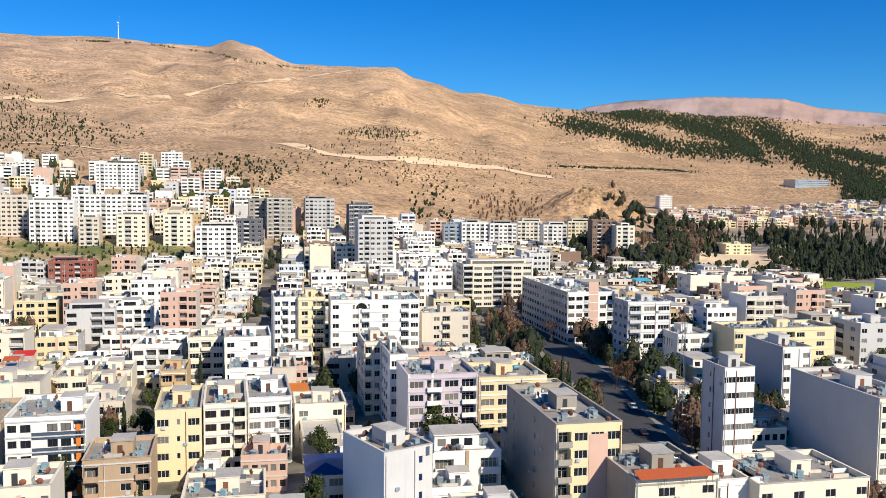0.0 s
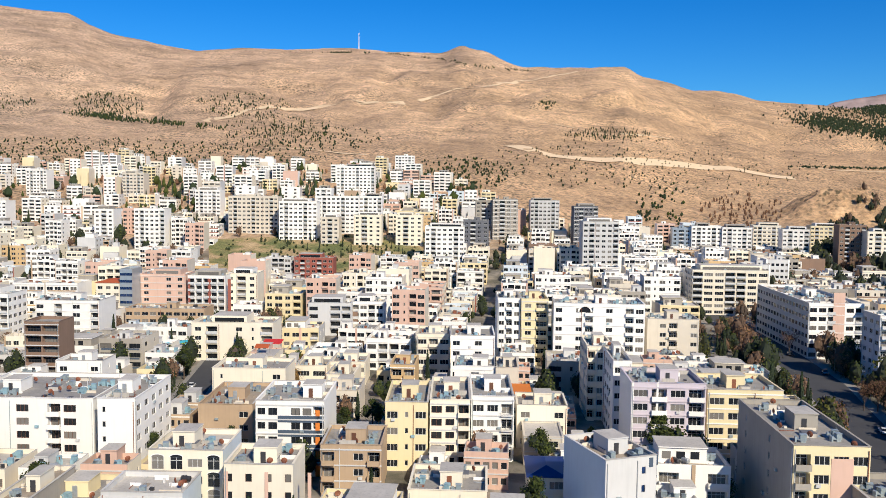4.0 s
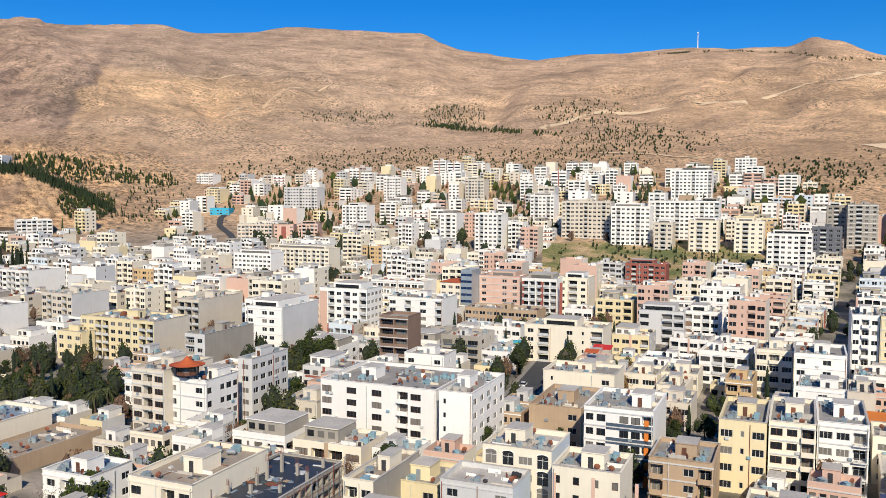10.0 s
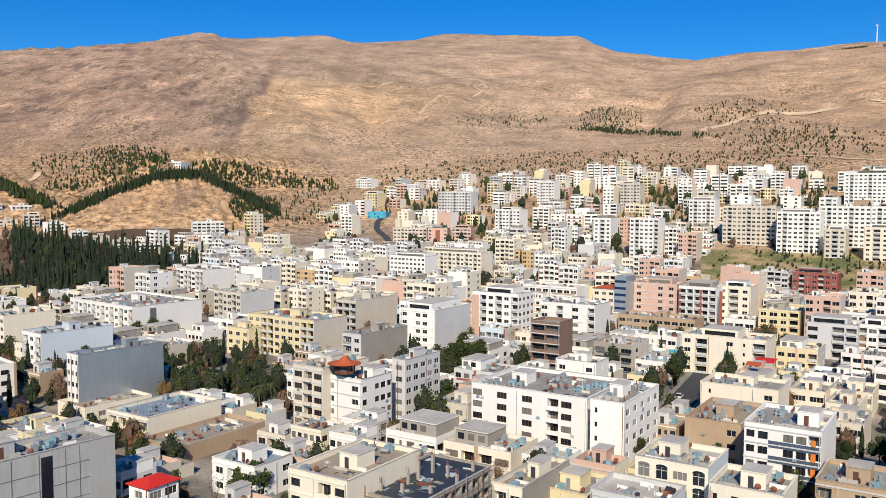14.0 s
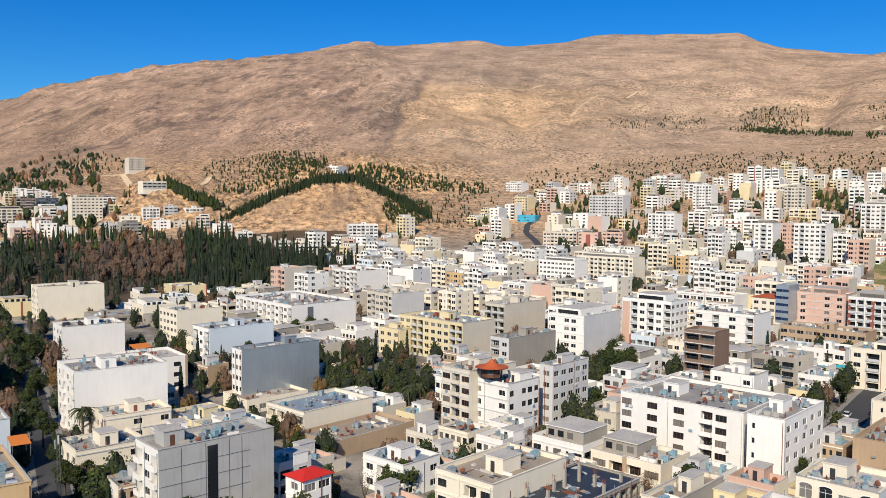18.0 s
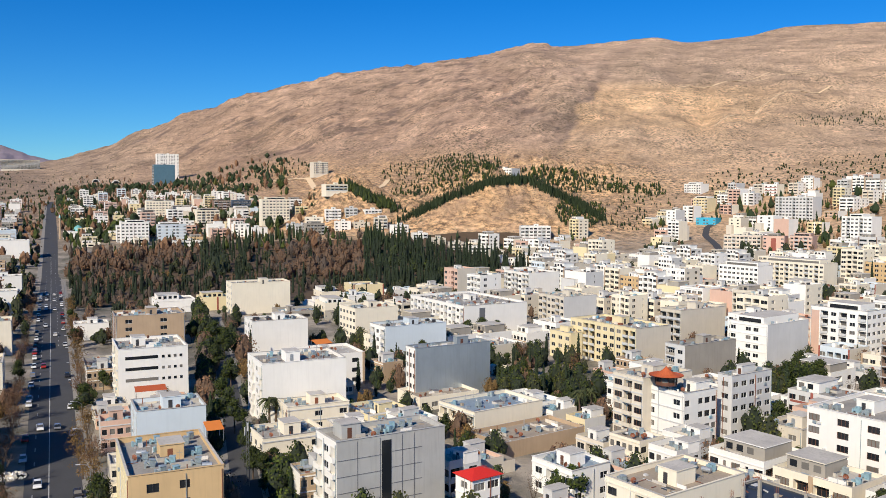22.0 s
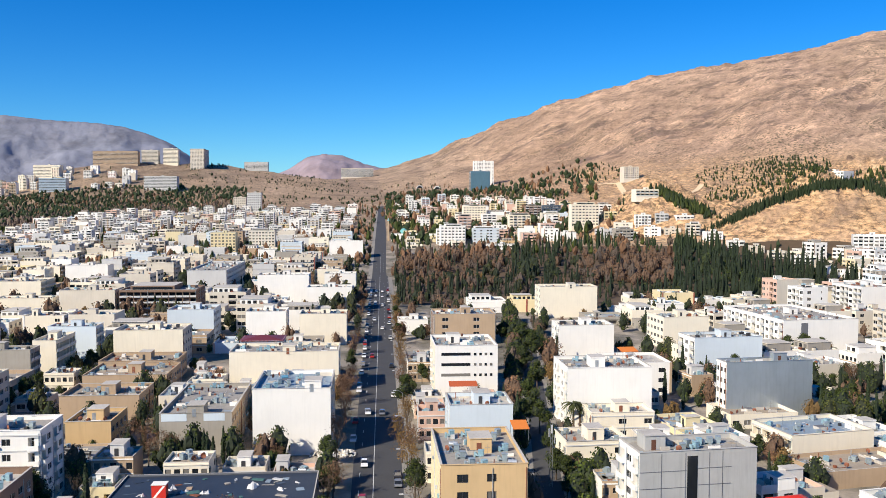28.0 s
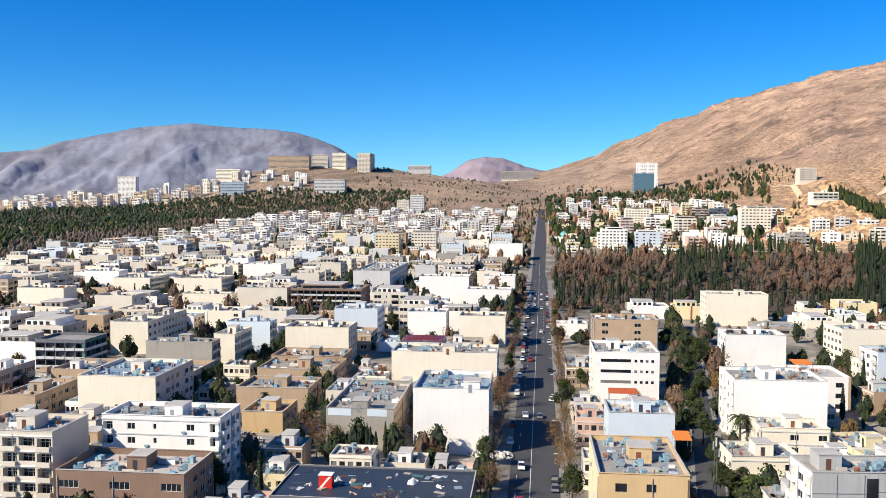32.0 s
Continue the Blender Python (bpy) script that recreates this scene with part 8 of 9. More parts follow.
# street trees along the avenue, and trees in the near yards
for k in range(34):
    f = k * 11.0 + trnd.uniform(-2, 2)
    x = -130 - f
    for side in (-1, 1):
        if trnd.random() < 0.2:
            continue
        y = -14 + (x + 210) * 0.057 + side * (8.6 + trnd.uniform(-0.4, 0.6))
        if not taken(x, y, -0.5):
            tree(trnd.choice(("bare", "brown", "bare", "gold", "pine") if side > 0 else ("bare", "brown", "bare", "pine", "brown")), x, y, trnd.uniform(6.5, 10))
near_trees = 0
for _ in range(4000):
    az, r = trnd.uniform(-27, 127), trnd.uniform(125, 330)
    a = math.radians(az)
    x, y = -r * math.sin(a), r * math.cos(a)
    if taken(x, y, 1.2) or on_road(x, y, 0.5) or near_trees > 95:
        continue
    near_trees += 1
    kind = trnd.choice(("shrub", "shrub", "pine", "pine", "cypress", "brown", "bare"))
    tree(kind, x, y, {"shrub": 4.0, "pine": 8.5, "cypress": 10.0, "brown": 7.5, "bare": 7.5}[kind] * trnd.uniform(0.7, 1.2))
tree("pine", -198.2, 191.7, 13)
tree("pine", -188.3, 187.0, 14)
tree("pine", -201.3, 203.9, 12)
tree("pine", -207.7, 196.8, 11)
tree("cypress", -221.5, 277.7, 10)
tree("cypress", -218.7, 280.8, 10)
tree("cypress", -211.2, 283.2, 9)
tree("cypress", -206.5, 282.5, 10)
tree("cypress", -212.8, 279.5, 8)
tree("cypress", -253.1, 222.8, 9)
tree("cypress", -257.5, 221.6, 10)
tree("pine", -143.8, 230.6, 11)
tree("pine", -131.2, 199.3, 11)
tree("pine", -179.1, 257.7, 9)
tree("pine", -121.2, 181.8, 9)
tree("pine", -112.8, 163.6, 8)
tree("pine", -106.8, 158.2, 7)
tree("pine", -336.2, 143.1, 9)
tree("pine", -332.1, 147.7, 10)
tree("pine", -334.1, 155.5, 8)
tree("pine", -335.4, 175.3, 8)
tree("palm", -202.9, 119.9, 9)
tree("palm", -206.2, 125.5, 8)
tree("pine", -246.7, 116.3, 9)
tree("pine", -237.0, 116.1, 9)
tree("pine", -241.5, 122.1, 10)
tree("pine", -228.7, 120.1, 7)
tree("pine", -215.3, 120.0, 5)
tree("pine", -210.4, 120.8, 4)
tree("pine", -198.8, 78.6, 7)
tree("pine", -178.8, 76.1, 8)
tree("pine", -182.1, 84.2, 6)
tree("shrub", -148.0, 85.9, 8)
tree("shrub", -149.9, 83.8, 7)
tree("shrub", -149.9, 89.6, 6)
tree("shrub", -155.8, 139.9, 4)
tree("shrub", -151.7, 140.9, 4)
tree("shrub", -147.6, 141.8, 4)
tree("shrub", -151.9, 147.9, 4)
tree("shrub", -167.3, 138.5, 3)
tree("shrub", -167.4, 142.4, 3)
tree("pine", -1.2, 186.3, 13)
tree("pine", 0.7, 184.4, 10)
tree("cypress", -113.6, 348.6, 13)
tree("cypress", -175.3, 500.3, 9)
tree("brown", 42.9, 331.5, 9)
tree("brown", 51.7, 338.2, 9)
tree("brown", 53.9, 293.9, 8)
tree("brown", 55.8, 252.4, 9)
tree("brown", 52.4, 252.3, 8)
tree("palm", -224.6, 38.5, 9)
tree("palm", -228.4, 40.8, 8)
tree("pine", -352.6, 38.9, 12)
tree("pine", -326.7, 39.3, 13)
tree("pine", -295.6, 32.6, 12)
tree("pine", -268.5, 34.1, 12)
tree("pine", -240.4, 28.1, 11)
tree("pine", -222.9, 24.6, 10)
tree("pine", -222.0, 29.0, 10)
tree("pine", -184.5, 27.9, 8)
tree("pine", -180.3, 29.8, 7)
tree("pine", -201.5, 29.1, 9)
tree("pine", -368.6, 30.8, 9)
tree("pine", -187.5, 32.9, 6)
tree("pine", -175.7, 33.9, 6)
tree("pine", -173.2, 28.6, 5)
tree("brown", -193.4, -64.9, 8)
tree("brown", -191.8, -61.5, 9)
tree("brown", -193.5, -59.9, 7)
tree("cypress", -191.9, -53.8, 8)
tree("cypress", -191.4, -51.6, 9)
tree("cypress", -190.9, -49.4, 8)
tree("cypress", -189.9, -45.7, 7)
tree("brown", -202.2, -69.6, 9)
tree("pine", -173.7, -21.1, 7)
tree("pine", -174.1, -22.3, 6)
tree("pine", -176.8, -20.3, 5)
tree("pine", -164.5, -77.7, 9)
tree("bare", -165.6, -75.6, 8)
tree("bare", -166.3, -70.9, 8)
tree("pine", -252.2, -126.0, 7)
tree("pine", -260.8, -125.2, 8)
tree("pine", -269.9, -124.4, 8)
tree("pine", -279.4, -124.5, 7)
tree("pine", -299.3, -126.5, 7)
tree("pine", -309.2, -123.7, 7)
tree("bare", -201.5, -73.5, 8)
tree("bare", -211.7, -75.6, 8)
tree("bare", -242.2, -81.0, 8)
tree("bare", -256.9, -83.1, 8)
tree("bare", -265.2, -82.8, 8)
tree("bare", -282.7, -86.2, 8)
tree("gold", -185.3, -4.9, 9)
tree("gold", -197.2, -6.6, 9)
tree("gold", -210.9, -7.9, 9)
tree("gold", -227.1, -6.3, 9)


# ---- things of their own ----


def meadow(name):
    """Dry terraced grass: straw, bare earth and greener damp patches."""
    m, nt, p = shader(name)
    p.inputs["Roughness"].default_value = 0.95
    c = ramp(nt, noise_out(nt, 0.035, 7, None, 0.65), (0.38, (0.13, 0.15, 0.045)), (0.47, (0.24, 0.215, 0.08)), (0.54, (0.42, 0.30, 0.15)), (0.66, (0.55, 0.40, 0.23)))
    tufts = ramp(nt, noise_out(nt, 0.8, 4), (0.36, 0.55), (0.6, 1.12))
    nt.links.new(mix_rgb(nt, 1.0, c, tufts, "MULTIPLY"), p.inputs["Base Color"])
    bump(nt, p, noise_out(nt, 0.3, 6), 1.2, 0.7)
    return m


GRASS = meadow("dry_grass")
LAWN = plaster("bright_lawn", (0.30, 0.36, 0.03), 0.15, 0.9, 2.0, vary=0.0)


def patch(name, label, az0, az1, r0, r1, mat, lift=0.35):
    """A sheet of other cover laid on the ground."""
    b = Build()
    na, nr = max(2, int((az1 - az0) / 0.5)), max(2, int((r1 - r0) / 12))
    g = []
    for i in range(na + 1):
        for j in range(nr + 1):
            a, r = math.radians(az0 + (az1 - az0) * i / na), r0 + (r1 - r0) * j / nr
            x, y = -r * math.sin(a), r * math.cos(a)
            g.append((x, y, ground_at(x, y) + lift))
    for i in range(na):
        for j in range(nr):
            q = i * (nr + 1) + j
            b.face([g[q + nr + 1], g[q + nr + 2], g[q + 1], g[q]], mat)
    return tagged(put(name, b), label, "ground", kind="structure")


patch("field", "dry grass field above the houses", 16.2, 30.3, 548, 652, GRASS)
patch("sandy_mound", "bare sandy ground round a yellow stone pavilion", -22.5, -16.8, 600, 770, DIRT)
patch("lawn", "bright yellow-green sports lawn", -31, -23.9, 500, 586, LAWN)
patch("park_floor", "dark leaf litter under the park trees", 62.8, 92.0, 505, 820, plaster("leaf_litter", (0.10, 0.065, 0.035), 0.3, 0.95, 2.0, vary=0.0))


def car(x, y, rot, paint, label):
    """A parked or standing saloon car."""
    root = new("car", None)
    root.matrix_basis = pose(x, y, land(x, y) + 0.2, 0, 0, rot)
    tagged(root, label, "car", "cars")
    for name, me in CARS[paint]:
        put(name, me, root)
    for px in (-1.3, 1.3):
        for py in (-0.78, 0.78):
            put("wheel", WHEEL, root, pose(px, py, 0.31))
    return root


CARPAINT = {"white": flat("white_car_paint", (0.75, 0.75, 0.74), 0.25, vary=0.04), "silver": flat("silver_car_paint", (0.42, 0.43, 0.44), 0.25, 0.6, 0.04), "dark": flat("dark_car_paint", (0.03, 0.03, 0.035), 0.25, vary=0.04), "red": flat("red_car_paint", (0.35, 0.03, 0.02), 0.25, vary=0.04)}
TYRE = flat("tyre_rubber", (0.02, 0.02, 0.02), 0.9)
wb = Build()
wb.tube((0, -0.1, 0), (0, 0.1, 0), 0.31, 0.31, TYRE, 12)
wb.tube((0, -0.105, 0), (0, 0.105, 0), 0.18, 0.18, RAIL, 10)
WHEEL = wb.mesh("wheel")
CARS = {}
for cname, cm in CARPAINT.items():
    body, cabin = Build(), Build()
    sec = [(-2.15, 0.45, 0.72), (-2.05, 0.3, 0.86), (-1.2, 0.28, 0.92), (-0.2, 0.28, 0.93), (0.9, 0.28, 0.9), (1.95, 0.3, 0.78), (2.15, 0.42, 0.62)]
    for (x0, l0, h0), (x1, l1, h1) in zip(sec, sec[1:]):
        for s in (-1, 1):
            q = [(x0, s * 0.84, l0), (x1, s * 0.84, l1), (x1, s * 0.82, h1), (x0, s * 0.82, h0)]
            body.face(q if s < 0 else q[::-1], cm)
        body.face([(x0, -0.82, h0), (x1, -0.82, h1), (x1, 0.82, h1), (x0, 0.82, h0)], cm)
    for x, l, h, f in ((-2.15, 0.45, 0.72, 1), (2.15, 0.42, 0.62, -1)):
        q = [(x, 0.84, l), (x, -0.84, l), (x, -0.82, h), (x, 0.82, h)]
        body.face(q if f > 0 else q[::-1], cm)
    lo, hi = [(-1.65, -0.78, 0.9), (0.95, -0.78, 0.9), (0.95, 0.78, 0.9), (-1.65, 0.78, 0.9)], [(-1.05, -0.62, 1.4), (0.3, -0.62, 1.42), (0.3, 0.62, 1.42), (-1.05, 0.62, 1.4)]
    for i in range(4):
        j = (i + 1) % 4
        cabin.face([lo[i], lo[j], hi[j], hi[i]], GLASS)
    roofb = Build()
    roofb.box(-1.08, -0.64, 1.4, 0.33, 0.64, 1.45, cm)
    CARS[cname] = (("body", body.mesh("body")), ("glasshouse", cabin.mesh("glasshouse")), ("car_roof", roofb.mesh("car_roof")))

crnd = random.Random(3)
for k in range(46):
    x = -150 - k * 9.5 + crnd.uniform(-3, 3)
    yc = -14 + (x + 210) * 0.057
    for lane, prob in ((-5.4, 0.6), (-2.2, 0.16), (1.9, 0.16), (5.4, 0.4)):
        if crnd.random() < prob:
            p = crnd.choice(("white", "white", "silver", "white", "dark", "red"))
            car(x + crnd.uniform(-2, 2), yc + lane, 3.3 + (180 if lane > 0 else 0), p, p + " saloon car on the avenue")
for x, y, rot in ((49.5, 205, 92), (52.5, 230, 92), (44.5, 262, 91), (50, 300, 93), (43, 330, 98), (38, 352, 98), (-136, 222, 110), (-153, 262, 110), (-31, 248, 100), (-29, 262, 100)):
    p = crnd.choice(("white", "silver", "dark"))
    car(x, y, rot, p, p + " saloon car in a side street")

# lane marks of the avenue
for k in range(60):
    x = -140 - k * 12
    for off in (3.1, -3.1):
        y = -14 + (x + 210) * 0.057 + off
        mb = Build()
        mb.box(-1.6, -0.08, 0, 1.6, 0.08, 0.006, MARK)
        if k == 0 and off > 0:
            LANE = mb.mesh("lane_mark")
        ob = new("lane_mark", LANE)
        ob.matrix_basis = pose(x, y, land(x, y) + 0.204, 0, 0, 3.3)
        tagged(ob, "white painted lane mark on the avenue asphalt", "road marking", "lane marks", "structure")
strip("centre_line", [(x, -14 + (x + 210) * 0.057) for x in (-100, -210, -666, -1000)], 0.16, 0.206, MARK, "white painted centre line of the avenue")


def street_lamp(x, y, rot):
    root = new("street_lamp", None)
    root.matrix_basis = pose(x, y, land(x, y), 0, 0, rot)
    tagged(root, "tall grey street lamp with a curved arm", "street lamp", "street lamps")
    for name, me in LAMP:
        put(name, me, root)


LAMPWHITE = flat("lamp_head", (0.6, 0.6, 0.6), 0.4)
lp, la, lh = Build(), Build(), Build()
lp.tube((0, 0, 0), (0, 0, 8.5), 0.11, 0.06, RAIL, 8)
la.tube((0, 0, 8.4), (0.9, 0, 9.1), 0.05, 0.045, RAIL, 6)
la.tube((0.9, 0, 9.1), (2.0, 0, 9.25), 0.045, 0.04, RAIL, 6)
lh.box(1.8, -0.15, 9.18, 2.6, 0.15, 9.32, LAMPWHITE)
LAMP = [("pole", lp.mesh("pole")), ("arm", la.mesh("arm")), ("lamp_head", lh.mesh("lamp_head"))]
for k in range(16):
    x = -150 - 28 * k
    street_lamp(x, -14 + (x + 210) * 0.057 + 7.6, -87)
for x, y in ((57, 190), (57, 225), (56, 262), (53, 300), (48, 345)):
    street_lamp(x, y, 180)


# wind turbine on the ridge
def wind_turbine(az, r, h):
    a = math.radians(az)
    x, y = -r * math.sin(a), r * math.cos(a)
    root = new("wind_turbine", None)
    root.matrix_basis = pose(x, y, ground_at(x, y) - 1, 0, 0, az + 84)
    tagged(root, "white wind turbine at rest on the mountain ridge", "wind turbine")
    w = flat("turbine_white", (0.8, 0.8, 0.8), 0.4, vary=0.05)
    b = Build()
    b.tube((0, 0, 0), (0, 0, h), h * 0.035, h * 0.02, w, 12)
    put("tower", b, root)
    n = Build()
    n.box(-h * 0.02, -h * 0.05, h, h * 0.02, h * 0.06, h * 1.05, w)
    put("nacelle", n, root)
    for k in range(3):
        bb = Build()
        bb.face([(-h * 0.015, 0, 0), (h * 0.02, 0, 0), (h * 0.012, 0, h * 0.42), (0, 0, h * 0.45)], w)
        bb.face([(0, 0.3, h * 0.45), (h * 0.012, 0.3, h * 0.42), (h * 0.02, 0.3, 0), (-h * 0.015, 0.3, 0)], w)
        put("blade", bb, root, pose(0, -h * 0.06, h * 1.025, 0, 120 * k + 12, 0))


wind_turbine(20.6, 2590, 44)


# roof pavilion with up-turned red eaves
def pavilion(x, y, z, rot):
    root = new("roof_pavilion", None)
    root.matrix_basis = pose(x, y, z, 0, 0, rot)
    tagged(root, "round brown roof pavilion under a flared red-tiled roof", "pavilion")
    n = 10
    for i in range(n):
        a0 = 2 * math.pi * i / n
        b = Build()
        b.tube((2.6 * math.cos(a0), 2.6 * math.sin(a0), 0), (2.6 * math.cos(a0), 2.6 * math.sin(a0), 2.4), 0.12, 0.12, FRAMEB, 6)
        put("post", b, root)
    g = Build()
    for i in range(n):
        a0, a1 = 2 * math.pi * i / n, 2 * math.pi * (i + 1) / n
        p, q = (2.5 * math.cos(a0), 2.5 * math.sin(a0)), (2.5 * math.cos(a1), 2.5 * math.sin(a1))
        g.face([(*p, 0), (*q, 0), (*q, 0.9), (*p, 0.9)], FRAMEB)
        g.face([(*p, 0.9), (*q, 0.9), (*q, 2.3), (*p, 2.3)], GLASS)
    put("glazed_wall", g, root)
    t = Build()
    prof = [(4.3, 2.5), (3.4, 2.35), (2.2, 2.8), (1.0, 3.6), (0.15, 4.5)]
    for i in range(16):
        a0, a1 = 2 * math.pi * i / 16, 2 * math.pi * (i + 1) / 16
        for (r0, z0), (r1, z1) in zip(prof, prof[1:]):
            t.face([(r0 * math.cos(a0), r0 * math.sin(a0), z0), (r0 * math.cos(a1), r0 * math.sin(a1), z0), (r1 * math.cos(a1), r1 * math.sin(a1), z1), (r1 * math.cos(a0), r1 * math.sin(a0), z1)], REDTILE)
            if r0 > 3:
                t.face([(r0 * math.cos(a1), r0 * math.sin(a1), z0 - 0.12), (r0 * math.cos(a0), r0 * math.sin(a0), z0 - 0.12), (r1 * math.cos(a0), r1 * math.sin(a0), z1 - 0.12), (r1 * math.cos(a1), r1 * math.sin(a1), z1 - 0.12)], FRAMEB)
    put("tiled_roof", t, root)


def shed_roof(x, y, z, rot, w, d, h, mat, label):
    """A small sheet roof on posts standing on a roof or terrace."""
    root = new("awning", None)
    root.matrix_basis = pose(x, y, z, 0, 0, rot)
    tagged(root, label, "awning")
    s = Build()
    s.face([(-0.1, -0.1, h), (w + 0.1, -0.1, h), (w + 0.1, d + 0.1, h + 0.7), (-0.1, d + 0.1, h + 0.7)], mat)
    s.face([(-0.1, d + 0.1, h + 0.62), (w + 0.1, d + 0.1, h + 0.62), (w + 0.1, -0.1, h - 0.08), (-0.1, -0.1, h - 0.08)], mat)
    s.face([(-0.1, -0.1, h - 0.08), (w + 0.1, -0.1, h - 0.08), (w + 0.1, -0.1, h), (-0.1, -0.1, h)], mat)
    put("sheet", s, root)
    for px in (0.05, w - 0.05):
        for py in (0.05, d - 0.05):
            pb = Build()
            pb.tube((px, py, 0), (px, py, h + 0.7 * py / d - 0.05), 0.05, 0.05, RAIL, 6)
            put("post", pb, root)


def lattice_mast(x, y, z, h, s, label):
    """A triangular lattice mast with dishes and panel aerials."""
    root = new("radio_mast", None)
    root.matrix_basis = pose(x, y, z)
    tagged(root, label, "mast")
    c = [(s * math.cos(a), s * math.sin(a)) for a in (0.4, 2.5, 4.6)]
    for p in c:
        b = Build()
        b.tube((*p, 0), (p[0] * 0.5, p[1] * 0.5, h), 0.06, 0.04, RAIL, 5)
        put("leg", b, root)
    br = Build()
    n = int(h / 1.2)
    for k in range(n):
        f0, f1 = 1 - 0.5 * k / n, 1 - 0.5 * (k + 1) / n
        for i in range(3):
            p, q = c[i], c[(i + 1) % 3]
            br.tube((p[0] * f0, p[1] * f0, h * k / n), (q[0] * f1, q[1] * f1, h * (k + 1) / n), 0.025, 0.025, RAIL, 3, False)
    put("bracing", br, root)
    for k, zz in enumerate((0.75, 0.85, 0.93)):
        b = Build()
        b.box(-0.16, -0.75, h * zz - 0.9, 0.16, -0.6, h * zz + 0.9, LAMPWHITE)
        put("panel_aerial", b, root, pose(0, 0, 0, 0, 0, 120 * k + 200))
    return root


def mural_wall(x0, y0, x1, y1, h):
    """A street wall painted in broad blue shapes."""
    root = new("mural_wall", None)
    ln = math.hypot(x1 - x0, y1 - y0)
    root.matrix_basis = pose(x0, y0, 0, 0, 0, math.degrees(math.atan2(y1 - y0, x1 - x0)))
    tagged(root, "street wall painted with bright blue and yellow shapes", "wall")
    b = Build()
    b.box(0, 0, 0, ln, 0.3, h, BLUEPAINT)
    put("wall", b, root)
    r = random.Random(2)
    for k in range(14):
        pb = Build()
        u, z, s = r.uniform(0.3, ln - 3), r.uniform(0.2, h - 1.4), r.uniform(0.5, 1.2)
        pts = [(u + s + s * math.cos(a) * r.uniform(0.6, 1.2), -0.006 - 0.002 * k, z + s * 0.6 + s * 0.6 * math.sin(a)) for a in (i * 0.785 for i in range(8))]
        pb.face(pts, r.choice((SLATE, PALEBLUE, LAWN, BLUEPAINT, WHITE)))
        put("painted_shape", pb, root)


def concrete_column(x, y, z, h):
    """A bare column of an unfinished floor, with its bars sticking out."""
    root = new("concrete_column", None)
    root.matrix_basis = pose(x, y, z, 0, 0, 14)
    tagged(root, "bare concrete column with rusty bars on an unfinished slab", "column", "bare columns")
    b = Build()
    b.box(-0.25, -0.25, 0, 0.25, 0.25, h, GREY)
    put("shaft", b, root)
    for px in (-0.17, 0.17):
        for py in (-0.17, 0.17):
            r = Build()
            r.tube((px, py, h - 0.05), (px * 1.3, py * 1.3, h + 1.1), 0.03, 0.03, RUST, 5)
            put("bar", r, root)


def hoist_cabin(x, y, z, rot):
    root = new("hoist_cabin", None)
    root.matrix_basis = pose(x, y, z, 0, 0, rot)
    tagged(root, "bright red hoist cabin with white sheets on a black roof", "hoist")
    b = Build()
    b.box(-1.3, -1.0, 0.3, 1.3, 1.0, 3.0, REDROOF)
    put("body", b, root)
    for px in (-1.2, 1.2):
        for py in (-0.9, 0.9):
            f = Build()
            f.box(px - 0.06, py - 0.06, 0, px + 0.06, py + 0.06, 0.3, RAIL)
            put("foot", f, root)
    st = Build()
    st.face([(-1.2, -1.006, 0.5), (-0.7, -1.006, 0.5), (1.2, -1.006, 2.8), (0.7, -1.006, 2.8)], WHITE)
    put("white_stripe", st, root)
    cap = Build()
    cap.box(-1.4, -1.1, 3.0, 1.4, 1.1, 3.12, WHITE)
    put("lid", cap, root)


def plastic_sheet(x, y, z, s, seed):
    """A crumpled sheet heaped on a roof."""
    r = random.Random(seed)
    b = Build()
    n = 6
    g = [[(s * (i / n - 0.5), s * 0.7 * (j / n - 0.5), 0.02 + s * 0.45 * r.random() * math.sin(3.14 * i / n) * math.sin(3.14 * j / n)) for j in range(n + 1)] for i in range(n + 1)]
    for i in range(n):
        for j in range(n):
            b.face([g[i][j], g[i + 1][j], g[i + 1][j + 1], g[i][j + 1]], FRAMEW)
    ob = put("plastic_sheet", b, None, pose(x, y, z, 0, 0, seed * 37))
    tagged(ob, "crumpled white plastic sheet lying on a roof", "sheet", "plastic sheets")


def rubble(x, y, z, s, seed):
    """A heap of broken pale stone and plaster."""
    r = random.Random(seed)
    b = Build()
    for _ in range(60):
        d = r.random() ** 0.7
        w = r.uniform(0, 6.283)
        q = r.uniform(0.12, 0.45)
        px, py, pz = d * s * math.cos(w), d * s * 0.7 * math.sin(w), (1 - d) * s * 0.35
        t = Build()
        t.box(-q, -q * 0.7, -q * 0.5, q, q * 0.7, q * 0.5, r.choice((WHITE, PALEGREY, BEIGE, ROOFPALE)))
        b.add(t, pose(px, py, pz + 0.1, r.uniform(-40, 40), r.uniform(-40, 40), r.uniform(0, 360)))
    ob = put("rubble_heap", b, None, pose(x, y, z))
    tagged(ob, "heap of broken white stone and plaster", "rubble", "rubble heaps", kind="stuff")


